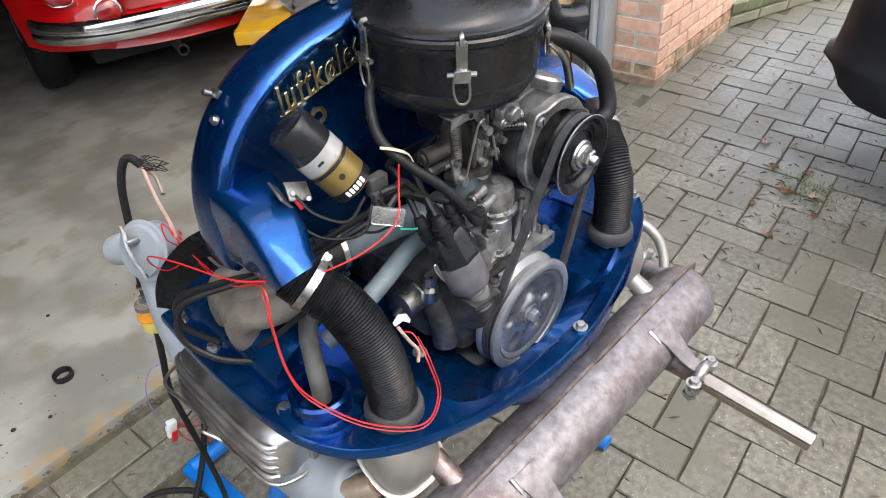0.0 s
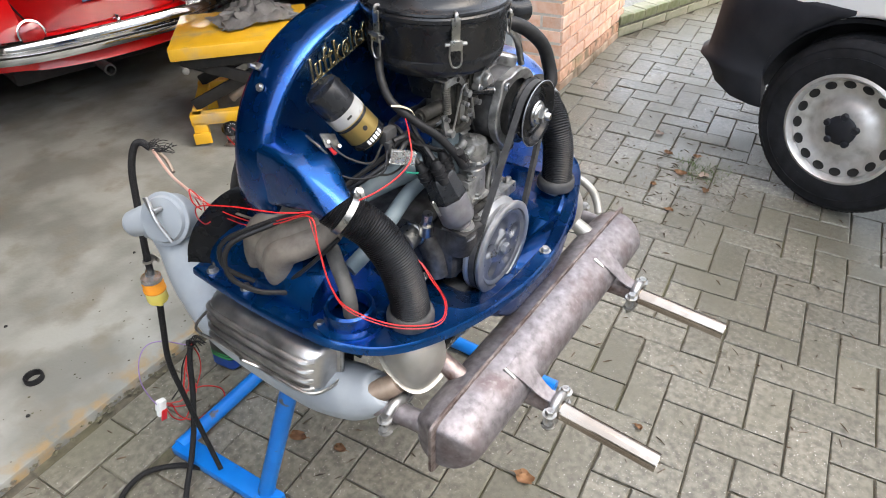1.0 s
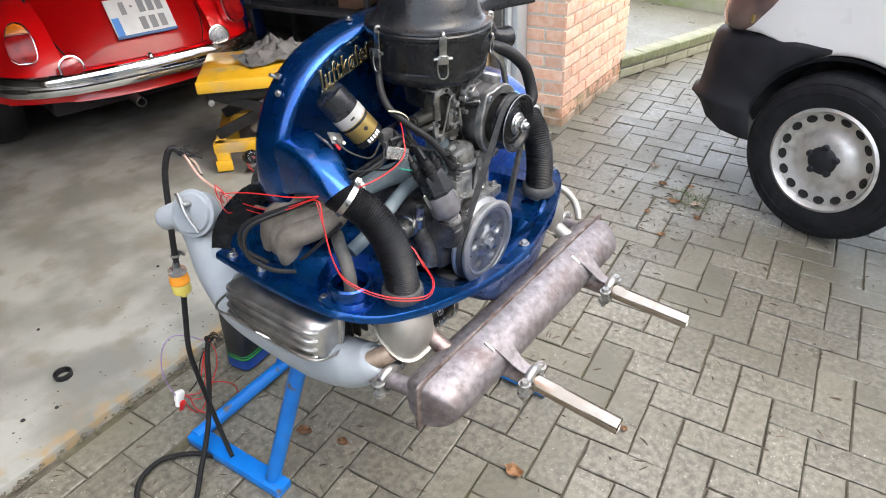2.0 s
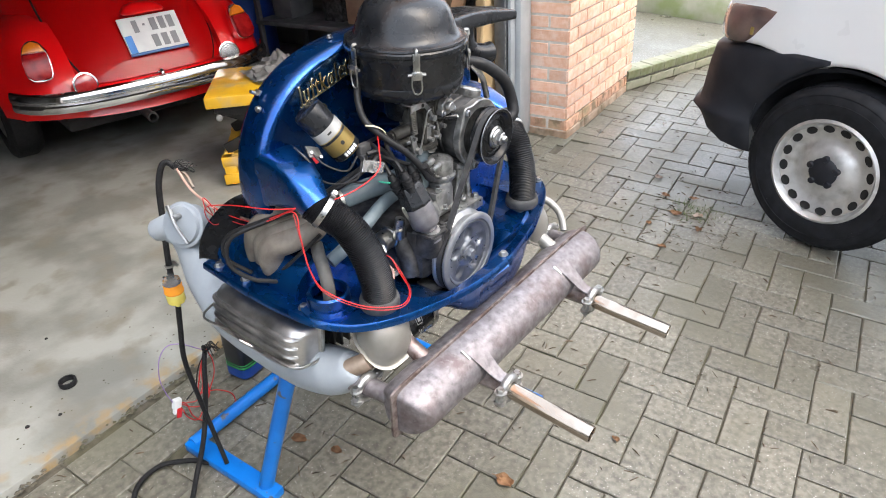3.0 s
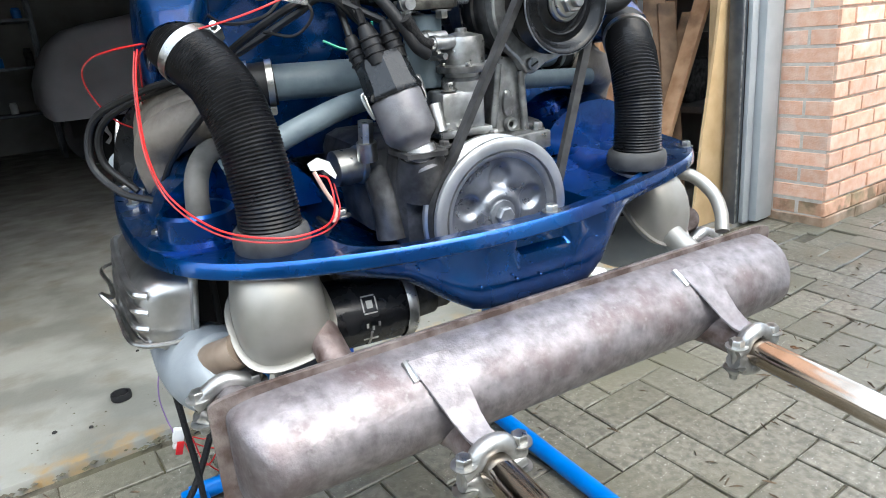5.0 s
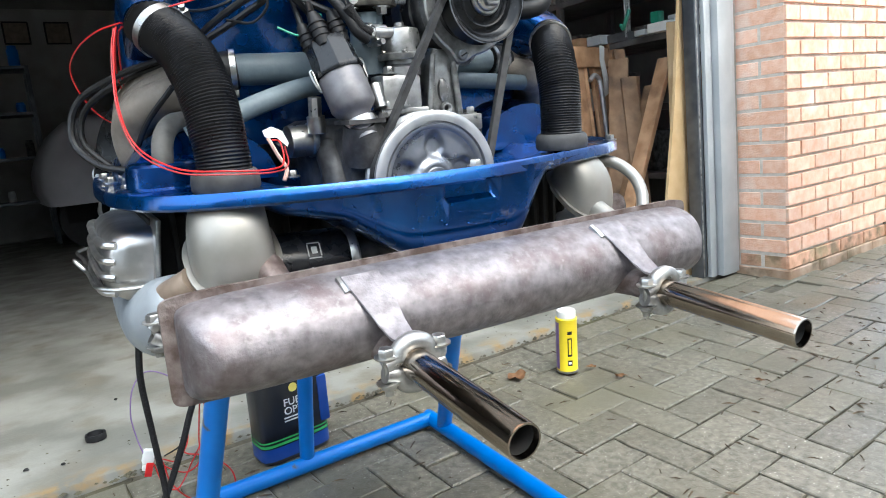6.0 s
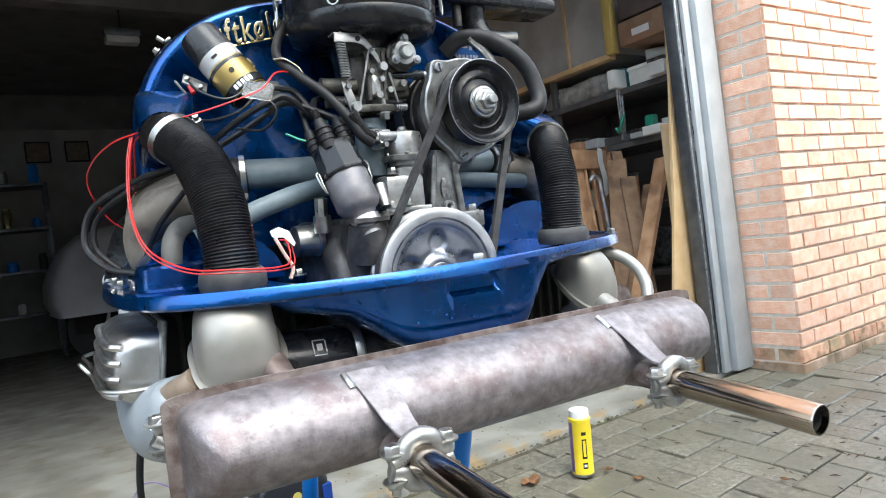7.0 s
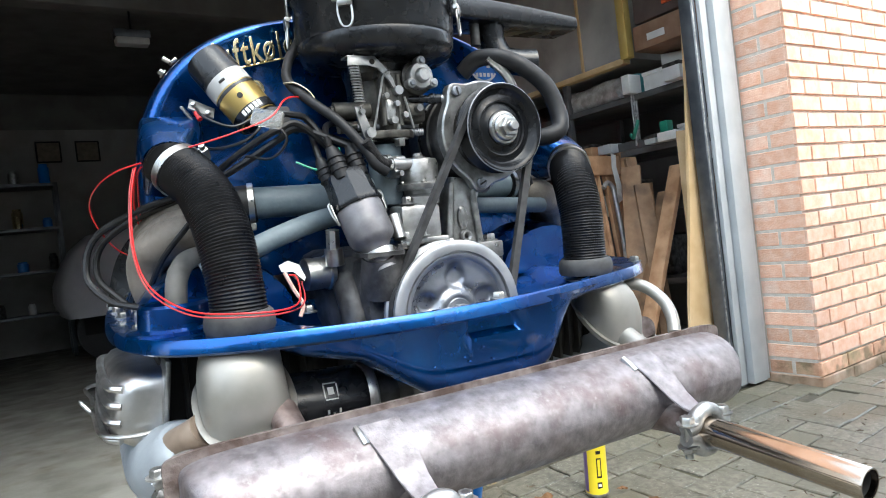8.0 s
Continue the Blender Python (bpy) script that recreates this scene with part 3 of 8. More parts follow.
def build_shroud():
    rows = [arch(s, y) for s, y in ((0.4, 0.335), (0.72, 0.335), (0.80, 0.328), (0.84, 0.312), (0.86, 0.292), (0.965, 0.282), (0.985, 0.278), (0.995, 0.270), (1.0, 0.258), (1.0, 0.236), (0.995, 0.224), (0.982, 0.214), (0.965, 0.2105), (0.945, 0.2115), (0.925, 0.2145), (0.5, 0.217))]
    shroud = part("fan_shroud", rings(rows), BLUE, engine, "metallic blue fan housing with a wide arched top", smooth=50)
    # ducts from the housing to the two hoses
    for s in (-1, 1):
        rows = []
        for t, (cx, cy, cz, w, h, n) in enumerate(((0.264, 0.232, 0.946, 0.038, 0.052, 9.0), (0.267, 0.207, 0.950, 0.0365, 0.050, 9.0), (0.273, 0.170, 0.952, 0.0340, 0.043, 7.0), (0.280, 0.138, 0.948, 0.0310, 0.035, 4.0),
                                                   (0.285, 0.116, 0.942, 0.0285, 0.029, 2.2), (0.286, 0.104, 0.936, 0.0268, 0.0268, 2.0))):
            ang = math.radians((8, 15, 24, 34, 40, 42)[t])
            rows.append([(s * (cx + px) - (0.012 if s > 0 else 0.0), cy - pz * math.sin(ang), cz + pz * math.cos(ang) - (0.028 if s > 0 else 0.0)) for px, pz in superellipse(w, h, n, 28)])
        duct = part("duct", rings(rows), BLUE, shroud)
        part("seam", tube([(s * 0.292, 0.192, 0.951), (s * 0.3005, 0.165, 0.943), (s * 0.3035, 0.140, 0.937), (s * 0.302, 0.118, 0.932)], 0.0030, 8), BLUE, shroud)
    # script emblem and the small bolts of the housing
    m = Matrix.Translation((-0.150, 0.2055, 1.084)) @ pose(0, 0, 0, 90, 0, 0) @ pose(0, 0, 0, 0, 0, 13) @ pose(0, 0, 0, 0, 0, 0)
    sh = Matrix(((1, 0.22, 0, 0), (0, 1.5, 0, 0), (0, 0, 1, 0), (0, 0, 0, 1)))
    at = -0.0605
    for ch, step in (("l", 0.0085), ("u", 0.0155), ("f", 0.0105), ("t", 0.0105), ("k", 0.0155), ("ø", 0.0165), ("l", 0.0085), ("e", 0.015), ("t", 0.010)):
        part("letter", words(ch, 0.031, 0.0016, m @ sh @ Matrix.Translation((at + step / 2, 0, 0))), BRASS, shroud, "polished brass script letter")
        at += step * 1.12
    part("emblem_bar", rod((-0.206, 0.2075, 1.054), (-0.092, 0.2075, 1.081), 0.0016, seg=8), BRASS, shroud)
    sticker = part("sticker", lathe([(0.0, 0.0), (0.026, 0.0), (0.0262, 0.0008), (0.0, 0.0009)], axis((0.205, 0.2145, 1.075), (0, -1, 0)), caps=False, seg=32), PAPER, shroud, "round white and blue sticker")
    part("sticker_field", lathe([(0.0, 0.001), (0.0225, 0.001), (0.0226, 0.0015), (0.0, 0.0016)], axis((0.205, 0.2145, 1.075), (0, -1, 0)), caps=False, seg=32), BLUE_STAND, shroud)
    for dx, dz, w, h in ((-0.004, 0.006, 0.012, 0.014), (0.008, 0.004, 0.006, 0.016)):
        part("sticker_mark", box((0.205 + dx, 0.2126, 1.075 + dz), (w, 0.0008, h)), PAPER, shroud)
    for i in range(5):
        part("sticker_mark", box((0.191 + 0.007 * i, 0.2126, 1.060), (0.0045, 0.0008, 0.006)), PAPER, shroud)
    part("earth_eyelet", moved(lathe([(0.006, 0), (0.012, 0), (0.012, 0.002), (0.006, 0.002), (0.006, 0)], caps=False, seg=20), axis((-0.157, 0.2105, 1.035), (0, -1, 0))), BRASS, shroud)
    for p, d in (((-0.262, 0.245, 1.060), (-0.8, -0.1, 0.6)), ((-0.085, 0.25, 1.136), (0, 0, 1))):
        part("bolt", bolt(p, d, 0.004, 0.006), ZINC, shroud)
    part("housing_clip", joined(box((-0.246, 0.262, 1.080), (0.010, 0.014, 0.004), 0.001, pose(0, 0, 0, 0, -40, 0)), rod((-0.250, 0.265, 1.080), (-0.258, 0.265, 1.085), 0.003)), ZINC, shroud)
    return shroud


def corrugated(path, r, pitch=0.0032, depth=0.0007, seg=28):
    """A hose with fine ribs."""
    line = smooth_line(path, 40)
    far = [0.0]
    for a, b in zip(line, line[1:]):
        far.append(far[-1] + (b - a).length)
    k = int(far[-1] / pitch) * 2
    pts, rr = [], []
    for i in range(k + 1):
        d = far[-1] * i / k
        pts.append(Vector([float(np.interp(d, far, [q[j] for q in line])) for j in range(3)]))
        rr.append(r + (depth if i % 2 else -depth) + 0.0009 * noise.noise(Vector((d * 35, r * 100, 0))))
    return tube_rr(pts, rr, seg)


def tube_rr(pts, rr, seg):
    tan = [(pts[min(i + 2, len(pts) - 1)] - pts[max(i - 2, 0)]).normalized() for i in range(len(pts))]
    side = tan[0].cross(Vector((0, 1, 0.3))).normalized()
    rows = []
    for p, t, q in zip(pts, tan, rr):
        side = (side - t * side.dot(t)).normalized()
        u = t.cross(side)
        rows.append([p + q * (math.cos(a) * side + math.sin(a) * u) for a in [2 * math.pi * i / seg for i in range(seg)]])
    return rings(rows)


def band(p, d, r, w=0.011):
    """A worm-drive clamp."""
    w = w * 0.85
    bm = lathe([(r - 0.001, -w / 2), (r + 0.0012, -w / 2), (r + 0.0012, w / 2), (r - 0.001, w / 2)], caps=False, seg=32)
    add(bm, box((0, -r - 0.004, 0), (0.017, 0.010, w * 1.1), 0.002))
    add(bm, rod((-0.014, -r - 0.004, 0), (0.017, -r - 0.004, 0), 0.0035, seg=8))
    return moved(bm, axis(p, d))


def build_hoses():
    left = part("air_hose", corrugated([(-0.249, 0.014, 0.760), (-0.249, 0.017, 0.80), (-0.252, 0.034, 0.855), (-0.262, 0.064, 0.901), (-0.282, 0.102, 0.931), (-0.288, 0.112, 0.940)], 0.0280), HOSE, engine, "black corrugated paper air hose")
    part("boot", lathe([(0.0275, 0.7765), (0.0305, 0.7775), (0.0338, 0.7745), (0.0352, 0.7690), (0.0354, 0.7600), (0.0335, 0.7560), (0.027, 0.7565)], pose(-0.249, 0.014, 0), caps=False), RUBBER_GREY, left, "worn grey rubber boot")
    at = axis((-0.278, 0.097, 0.926), (-0.45, 0.72, 0.62))
    low = at.inverted().to_3x3() @ Vector((-0.5, -0.45, -0.75))
    part("clamp", moved(band((0, 0, 0), (0, 0, 1), 0.0292), at @ pose(0, 0, 0, 0, 0, math.degrees(math.atan2(low.y, low.x)) + 90)), ZINC, left, "steel worm-drive hose clamp")
    right = part("air_hose", corrugated([(0.203, 0.009, 0.760), (0.204, 0.010, 0.79), (0.207, 0.015, 0.835), (0.213, 0.030, 0.873), (0.233, 0.062, 0.899), (0.264, 0.102, 0.910)], 0.0275), HOSE, engine, "black corrugated paper air hose")
    part("boot", lathe([(0.0275, 0.7765), (0.0305, 0.7775), (0.0338, 0.7745), (0.0352, 0.7690), (0.0354, 0.7600), (0.0335, 0.7560), (0.027, 0.7565)], pose(0.203, 0.009, 0), caps=False), RUBBER_GREY, right, "worn grey rubber boot")
    part("clamp", band((0.236, 0.066, 0.901), (0.5, 0.72, 0.3), 0.0288), ZINC, right, "steel worm-drive hose clamp")


def build_crank():
    at = axis((0, 0.0, 0.737), (0, 1, 0))
    rim = lathe([(0.0620, 0.0060), (0.0655, 0.0022), (0.0685, 0.0016), (0.0692, 0.0045), (0.0712, 0.0045), (0.0720, -0.0004), (0.0775, -0.0012), (0.0822, -0.0006), (0.0845, 0.0010), (0.0845, 0.0060), (0.0765, 0.0130), (0.0765, 0.0190), (0.0845, 0.0260), (0.0845, 0.0310), (0.068, 0.0320), (0.02, 0.0320)], at, seg=80, caps=False)
    pulley = part("crank_pulley", rim, PULLEY, engine, "polished steel crankshaft pulley with scuffed paint")
    # dished disc with five oval hollows
    radii = [0.0135, 0.018, 0.022, 0.025, 0.0275, 0.030, 0.033, 0.036, 0.039, 0.042, 0.045, 0.048, 0.051, 0.0535, 0.056, 0.0585, 0.061, 0.0632]
    rows = []
    for r in radii:
        row = []
        for i in range(120):
            a = 2 * math.pi * i / 120
            hollow = 0.0
            for q in range(5):
                da = (a - math.radians(16 + 72 * q) + math.pi) % (2 * math.pi) - math.pi
                d = math.hypot((r - 0.0425) / 0.0130, da * r / 0.0125)
                hollow = max(hollow, 1 / (1 + math.exp(11 * (d - 0.95))))
            swell = -0.004 * math.exp(-((r - 0.020) / 0.009) ** 2) + 0.003 * math.exp(-((r - 0.0290) / 0.004) ** 2)
            row.append((r * math.cos(a), 0.0072 + swell + 0.0065 * hollow - 0.002 * max(0.0, (r - 0.056) / 0.008), 0.737 + r * math.sin(a)))
        rows.append(row)
    part("disc", rings(rows, caps=False), DISC, pulley, "smudged grey steel disc with oval hollows", smooth=70)
    part("hub_bolt", joined(bolt((0, 0.0035, 0.737), (0, -1, 0), 0.0105, 0.010), lathe([(0.0165, 0), (0.0165, 0.004), (0.0135, 0.0055), (0.0120, 0.003)], axis((0, 0.0075, 0.737), (0, -1, 0)), caps=False)), SMUDGE, pulley, "dark hexagonal crank bolt")
    # belt round both pulleys
    c0, r0, c1, r1 = Vector((0, 0.737)), 0.0790, Vector((0.088, 0.951)), 0.0478
    d = c1 - c0
    base, open_ = math.atan2(d.y, d.x), math.acos((r0 - r1) / d.length)
    loop = [c0 + r0 * Vector((math.cos(a), math.sin(a))) for a in np.linspace(base + open_, base + 2 * math.pi - open_, 40)]
    loop += [c1 + r1 * Vector((math.cos(a), math.sin(a))) for a in np.linspace(base - open_, base + open_, 24)]
    rows = []
    for i, p in enumerate(loop):
        t = (loop[(i + 1) % len(loop)] - loop[i - 1]).normalized()
        o = Vector((t.y, -t.x))
        rows.append([(p.x + o.x * h, 0.0165 + w, p.y + o.y * h) for h, w in ((-0.004, -0.0035), (0.004, -0.0055), (0.004, 0.0055), (-0.004, 0.0035))])
    rows.append(rows[0])
    part("fan_belt", rings(rows, caps=False), BELT, engine, "worn dark rubber fan belt")


def build_alternator():
    at = axis((0.088, 0.0, 0.951), (0, 1, 0))
    body = part("alternator", lathe([(0.034, 0.060), (0.056, 0.061), (0.0595, 0.066), (0.0595, 0.092), (0.0620, 0.094), (0.0620, 0.106), (0.0595, 0.108), (0.0595, 0.168), (0.053, 0.180), (0.026, 0.182)], at, seg=64), DARK_ALU, engine, "dark cast alternator with a black belt pulley")
    for i in range(18):
        a = 2 * math.pi * i / 18
        part("cooling_rib", box((0.088 + 0.0596 * math.cos(a), 0.138, 0.951 + 0.0596 * math.sin(a)), (0.004, 0.050, 0.004), 0.0012, Matrix.Rotation(-a, 4, 'Y')), DARK_ALU, body)
    ears = (129, 257, 12)
    rows = []
    for inset, y in ((None, 0.0475), (0.0022, 0.0450), (0.0, 0.0470), (0.0, 0.0590), (0.0022, 0.0610), (None, 0.0620)):
        row = []
        for i in range(120):
            a = 2 * math.pi * i / 120
            lug = max(math.exp(-((((a - radians(e) + math.pi) % (2 * math.pi)) - math.pi) / 0.19) ** 2) for e in ears)
            r = 0.048 if inset is None else 0.0650 + 0.0115 * lug - inset
            row.append((0.088 + r * math.cos(a), y, 0.951 + r * math.sin(a)))
        rows.append(row)
    ear = rings(rows, caps=False)
    plate = part("end_bracket", ear, CAST_GREY, body, "bare cast aluminium end bracket")
    for a in ears:
        x, z = 0.088 + 0.0655 * math.cos(radians(a)), 0.951 + 0.0655 * math.sin(radians(a))
        screw = part("screw", lathe([(0.0066, 0), (0.0066, 0.0028), (0.0052, 0.0042), (0.001, 0.0042)], axis((x, 0.0445, z), (0, -1, 0)), seg=20), SMUDGE, plate)
        # screw slot drawn as a dark bar, its shade in the colour
        part("slot", box((x, 0.0402, z), (0.010, 0.0012, 0.0018), 0, Matrix.Rotation(radians(a * 2.0), 4, 'Y')), NEAR_BLACK, plate)
    part("winding", lathe([(0.040, 0.064), (0.0475, 0.061), (0.0485, 0.066)], at, caps=False), WINDING, body, "red-lacquered copper winding")
    pulley = part("pulley", lathe([(0.0205, 0.0065), (0.0212, 0.0105), (0.0255, 0.0135), (0.0305, 0.0140), (0.0318, 0.0118), (0.0335, 0.0112), (0.0350, 0.0125), (0.0415, 0.0135), (0.0445, 0.0115), (0.0475, 0.0060), (0.0500, 0.0036), (0.0525, 0.0030), (0.0540, 0.0042), (0.0540, 0.0060), (0.0455, 0.0135), (0.0455, 0.0195), (0.0540, 0.0270), (0.0540, 0.0300), (0.045, 0.0310), (0.022, 0.0315), (0.020, 0.046), (0.012, 0.05)], at, seg=72), GLOSS_BLACK, body)
    # the rim's highlight is put in as a thin lighter ring
    part("rim_edge", lathe([(0.0534, 0.0033), (0.0543, 0.0036), (0.0545, 0.0048), (0.0541, 0.0054)], at, caps=False, seg=72), SMUDGE, pulley, "thin metal ring put in for the rim's highlight")
    nut = part("nut", joined(lathe([(0.0208, 0.0105), (0.0212, 0.0070), (0.0196, 0.0045), (0.0168, 0.0038), (0.0160, 0.0010), (0.0140, -0.0005), (0.0118, -0.0010)], at), lathe([(0.0125, 0.000), (0.0125, -0.0075), (0.0108, -0.0092), (0.0072, -0.0095)], at, seg=6)), ZINC, pulley, "plain steel pulley nut on stepped washers")
    part("shaft_end", lathe([(0.0066, -0.008), (0.0066, -0.0150), (0.0052, -0.0168), (0.001, -0.0168)], at, seg=18), ZINC, nut)
    # strap over the body and the pedestal below it
    part("strap", lathe([(0.0600, 0.118), (0.0622, 0.118), (0.0622, 0.143), (0.0600, 0.143)], at, caps=False), CAST_GREY, body, "steel clamping strap")
    part("cap", moved(lathe([(0.024, 0), (0.026, 0.004), (0.026, 0.016), (0.022, 0.02)], seg=24), axis((0.122, 0.10, 1.0), (0.35, 0, 1))), ALU, body, "bare aluminium housing cap")
    upright = Matrix(((1, 0, 0, 0), (0, 0, 1, 0), (0, 1, 0, 0), (0, 0, 0, 1)))
    web = slab([(0.026, 0.812), (0.076, 0.812), (0.070, 0.862), (0.088, 0.892), (0.040, 0.898), (0.034, 0.862)], 0.062, 0.098, 0.003, upright)
    for p0, p1 in (((0.0275, 0.060, 0.812), (0.0355, 0.056, 0.890)), ((0.0735, 0.060, 0.812), (0.0655, 0.056, 0.880))):
        add(web, rod(p0, p1, 0.0048, 0.0040, 10))
    base = slab([(0.010, 0.036), (0.092, 0.036), (0.092, 0.112), (0.010, 0.112)], 0.792, 0.8125, 0.002)
    add(base, box((-0.004, 0.075, 0.796), (0.040, 0.07, 0.012), 0.002))
    pedestal = part("pedestal", joined(web, base), CAST_GREY, engine, "bare cast aluminium alternator pedestal")
    part("slot_pad", moved(lathe([(0.0002, 0.0028), (0.0066, 0.0028), (0.0078, 0.0010), (0.0078, 0)], Matrix.Diagonal((1, 2.0, 1, 1)), caps=False, seg=24), axis((0.0505, 0.062, 0.845), (0, -1, 0))), CAST_GREY, pedestal)
    part("boss", moved(lathe([(0.003, 0.003), (0.0055, 0.006), (0.0075, 0.006), (0.0085, 0.0)], caps=False, seg=20), axis((0.052, 0.060, 0.8215), (0, -1, 0))), CAST_GREY, pedestal)
    for x in (0.021, 0.082):
        part("bolt", bolt((x, 0.047, 0.8125), r=0.0055, h=0.009), ZINC, pedestal)
    part("rib", tube([(0.10, 0.085, 0.885), (0.13, 0.11, 0.90), (0.15, 0.13, 0.925)], 0.011, 12), ALU, pedestal)


def build_air_cleaner():
    c = pose(-0.014, 0.135, 0)
    body = part("air_cleaner", lathe([(0.045, 1.045), (0.085, 1.050), (0.096, 1.056), (0.1005, 1.066), (0.1015, 1.075), (0.1005, 1.078), (0.1025, 1.082), (0.103, 1.122), (0.106, 1.126), (0.106, 1.131)], c, seg=64), BLACK, engine, "satin black oil-bath air cleaner with wire clips")
    part("lid", lathe([(0.1065, 1.131), (0.1085, 1.133), (0.1085, 1.138), (0.1065, 1.1405), (0.1075, 1.1425), (0.1065, 1.1455), (0.103, 1.147), (0.0985, 1.1475), (0.094, 1.1505), (0.089, 1.158), (0.084, 1.171), (0.078, 1.187), (0.069, 1.200), (0.054, 1.210), (0.030, 1.216), (0.010, 1.217)], c, seg=64), BLACK, body)
    part("neck", lathe([(0.05, 1.047), (0.045, 1.03), (0.042, 1.0)], pose(-0.014, 0.135, 0)), BLACK, body)
    for a in (-131, -42, 48, 168):
        m = c @ pose(0, 0, 0, 0, 0, a)
        spring = box((0.1095, 0, 1.124), (0.003, 0.012, 0.036), 0.001)
        add(spring, tube([(0.104, 0, 1.147), (0.110, 0, 1.146), (0.1115, 0, 1.138)], 0.003, 8))
        add(spring, box((0.1115, 0, 1.106), (0.006, 0.018, 0.014), 0.002))
        add(spring, rod((0.111, -0.015, 1.108), (0.111, 0.015, 1.108), 0.0028, seg=8))
        clip = part("clip", moved(spring, m), ZINC, body, "zinc-plated spring clip")
        part("wire_loop", moved(tube([(0.111, -0.008, 1.108), (0.112, -0.009, 1.092), (0.112, -0.005, 1.078), (0.112, 0.003, 1.076), (0.112, 0.008, 1.084), (0.111, 0.007, 1.106)], 0.0014, 6), m), ZINC, clip)
    # flat inlet horn to the right, with a downward elbow
    rows = []
    for x, y, z, w, h in ((0.05, 0.155, 1.132, 0.050, 0.016), (0.11, 0.16, 1.132, 0.045, 0.018), (0.17, 0.16, 1.131, 0.040, 0.017), (0.23, 0.155, 1.127, 0.036, 0.015), (0.292, 0.145, 1.120, 0.033, 0.0115), (0.310, 0.142, 1.118, 0.032, 0.010), (0.313, 0.1415, 1.1175, 0.029, 0.007)):
        rows.append([(x, y + py, z + pz) for py, pz in superellipse(w, h, 5.5, 32)])
    horn = part("inlet_horn", rings(rows), BLACK, body)
    part("elbow", tube([(0.178, 0.15, 1.12), (0.18, 0.148, 1.092), (0.19, 0.14, 1.069), (0.212, 0.128, 1.060), (0.232, 0.122, 1.058)], [0.022, 0.019, 0.018, 0.019, 0.021], 20), BLACK, horn)
    part("stub", rod((0.145, 0.14, 1.12), (0.145, 0.14, 1.085), 0.007), DARK_ALU, horn)
    part("breather_hose", tube([(0.118, 0.14, 1.045), (0.135, 0.12, 1.062), (0.165, 0.09, 1.054), (0.200, 0.066, 1.020), (0.213, 0.055, 0.982), (0.207, 0.045, 0.953), (0.185, 0.05, 0.943), (0.165, 0.07, 0.945)], 0.0118, 16), RUBBER, engine, "black rubber breather hose")
    part("breather_pipe", tube([(0.14, 0.105, 1.06), (0.165, 0.095, 1.03), (0.178, 0.09, 0.985)], 0.006, 10), ZINC, engine, "bare steel pipe")


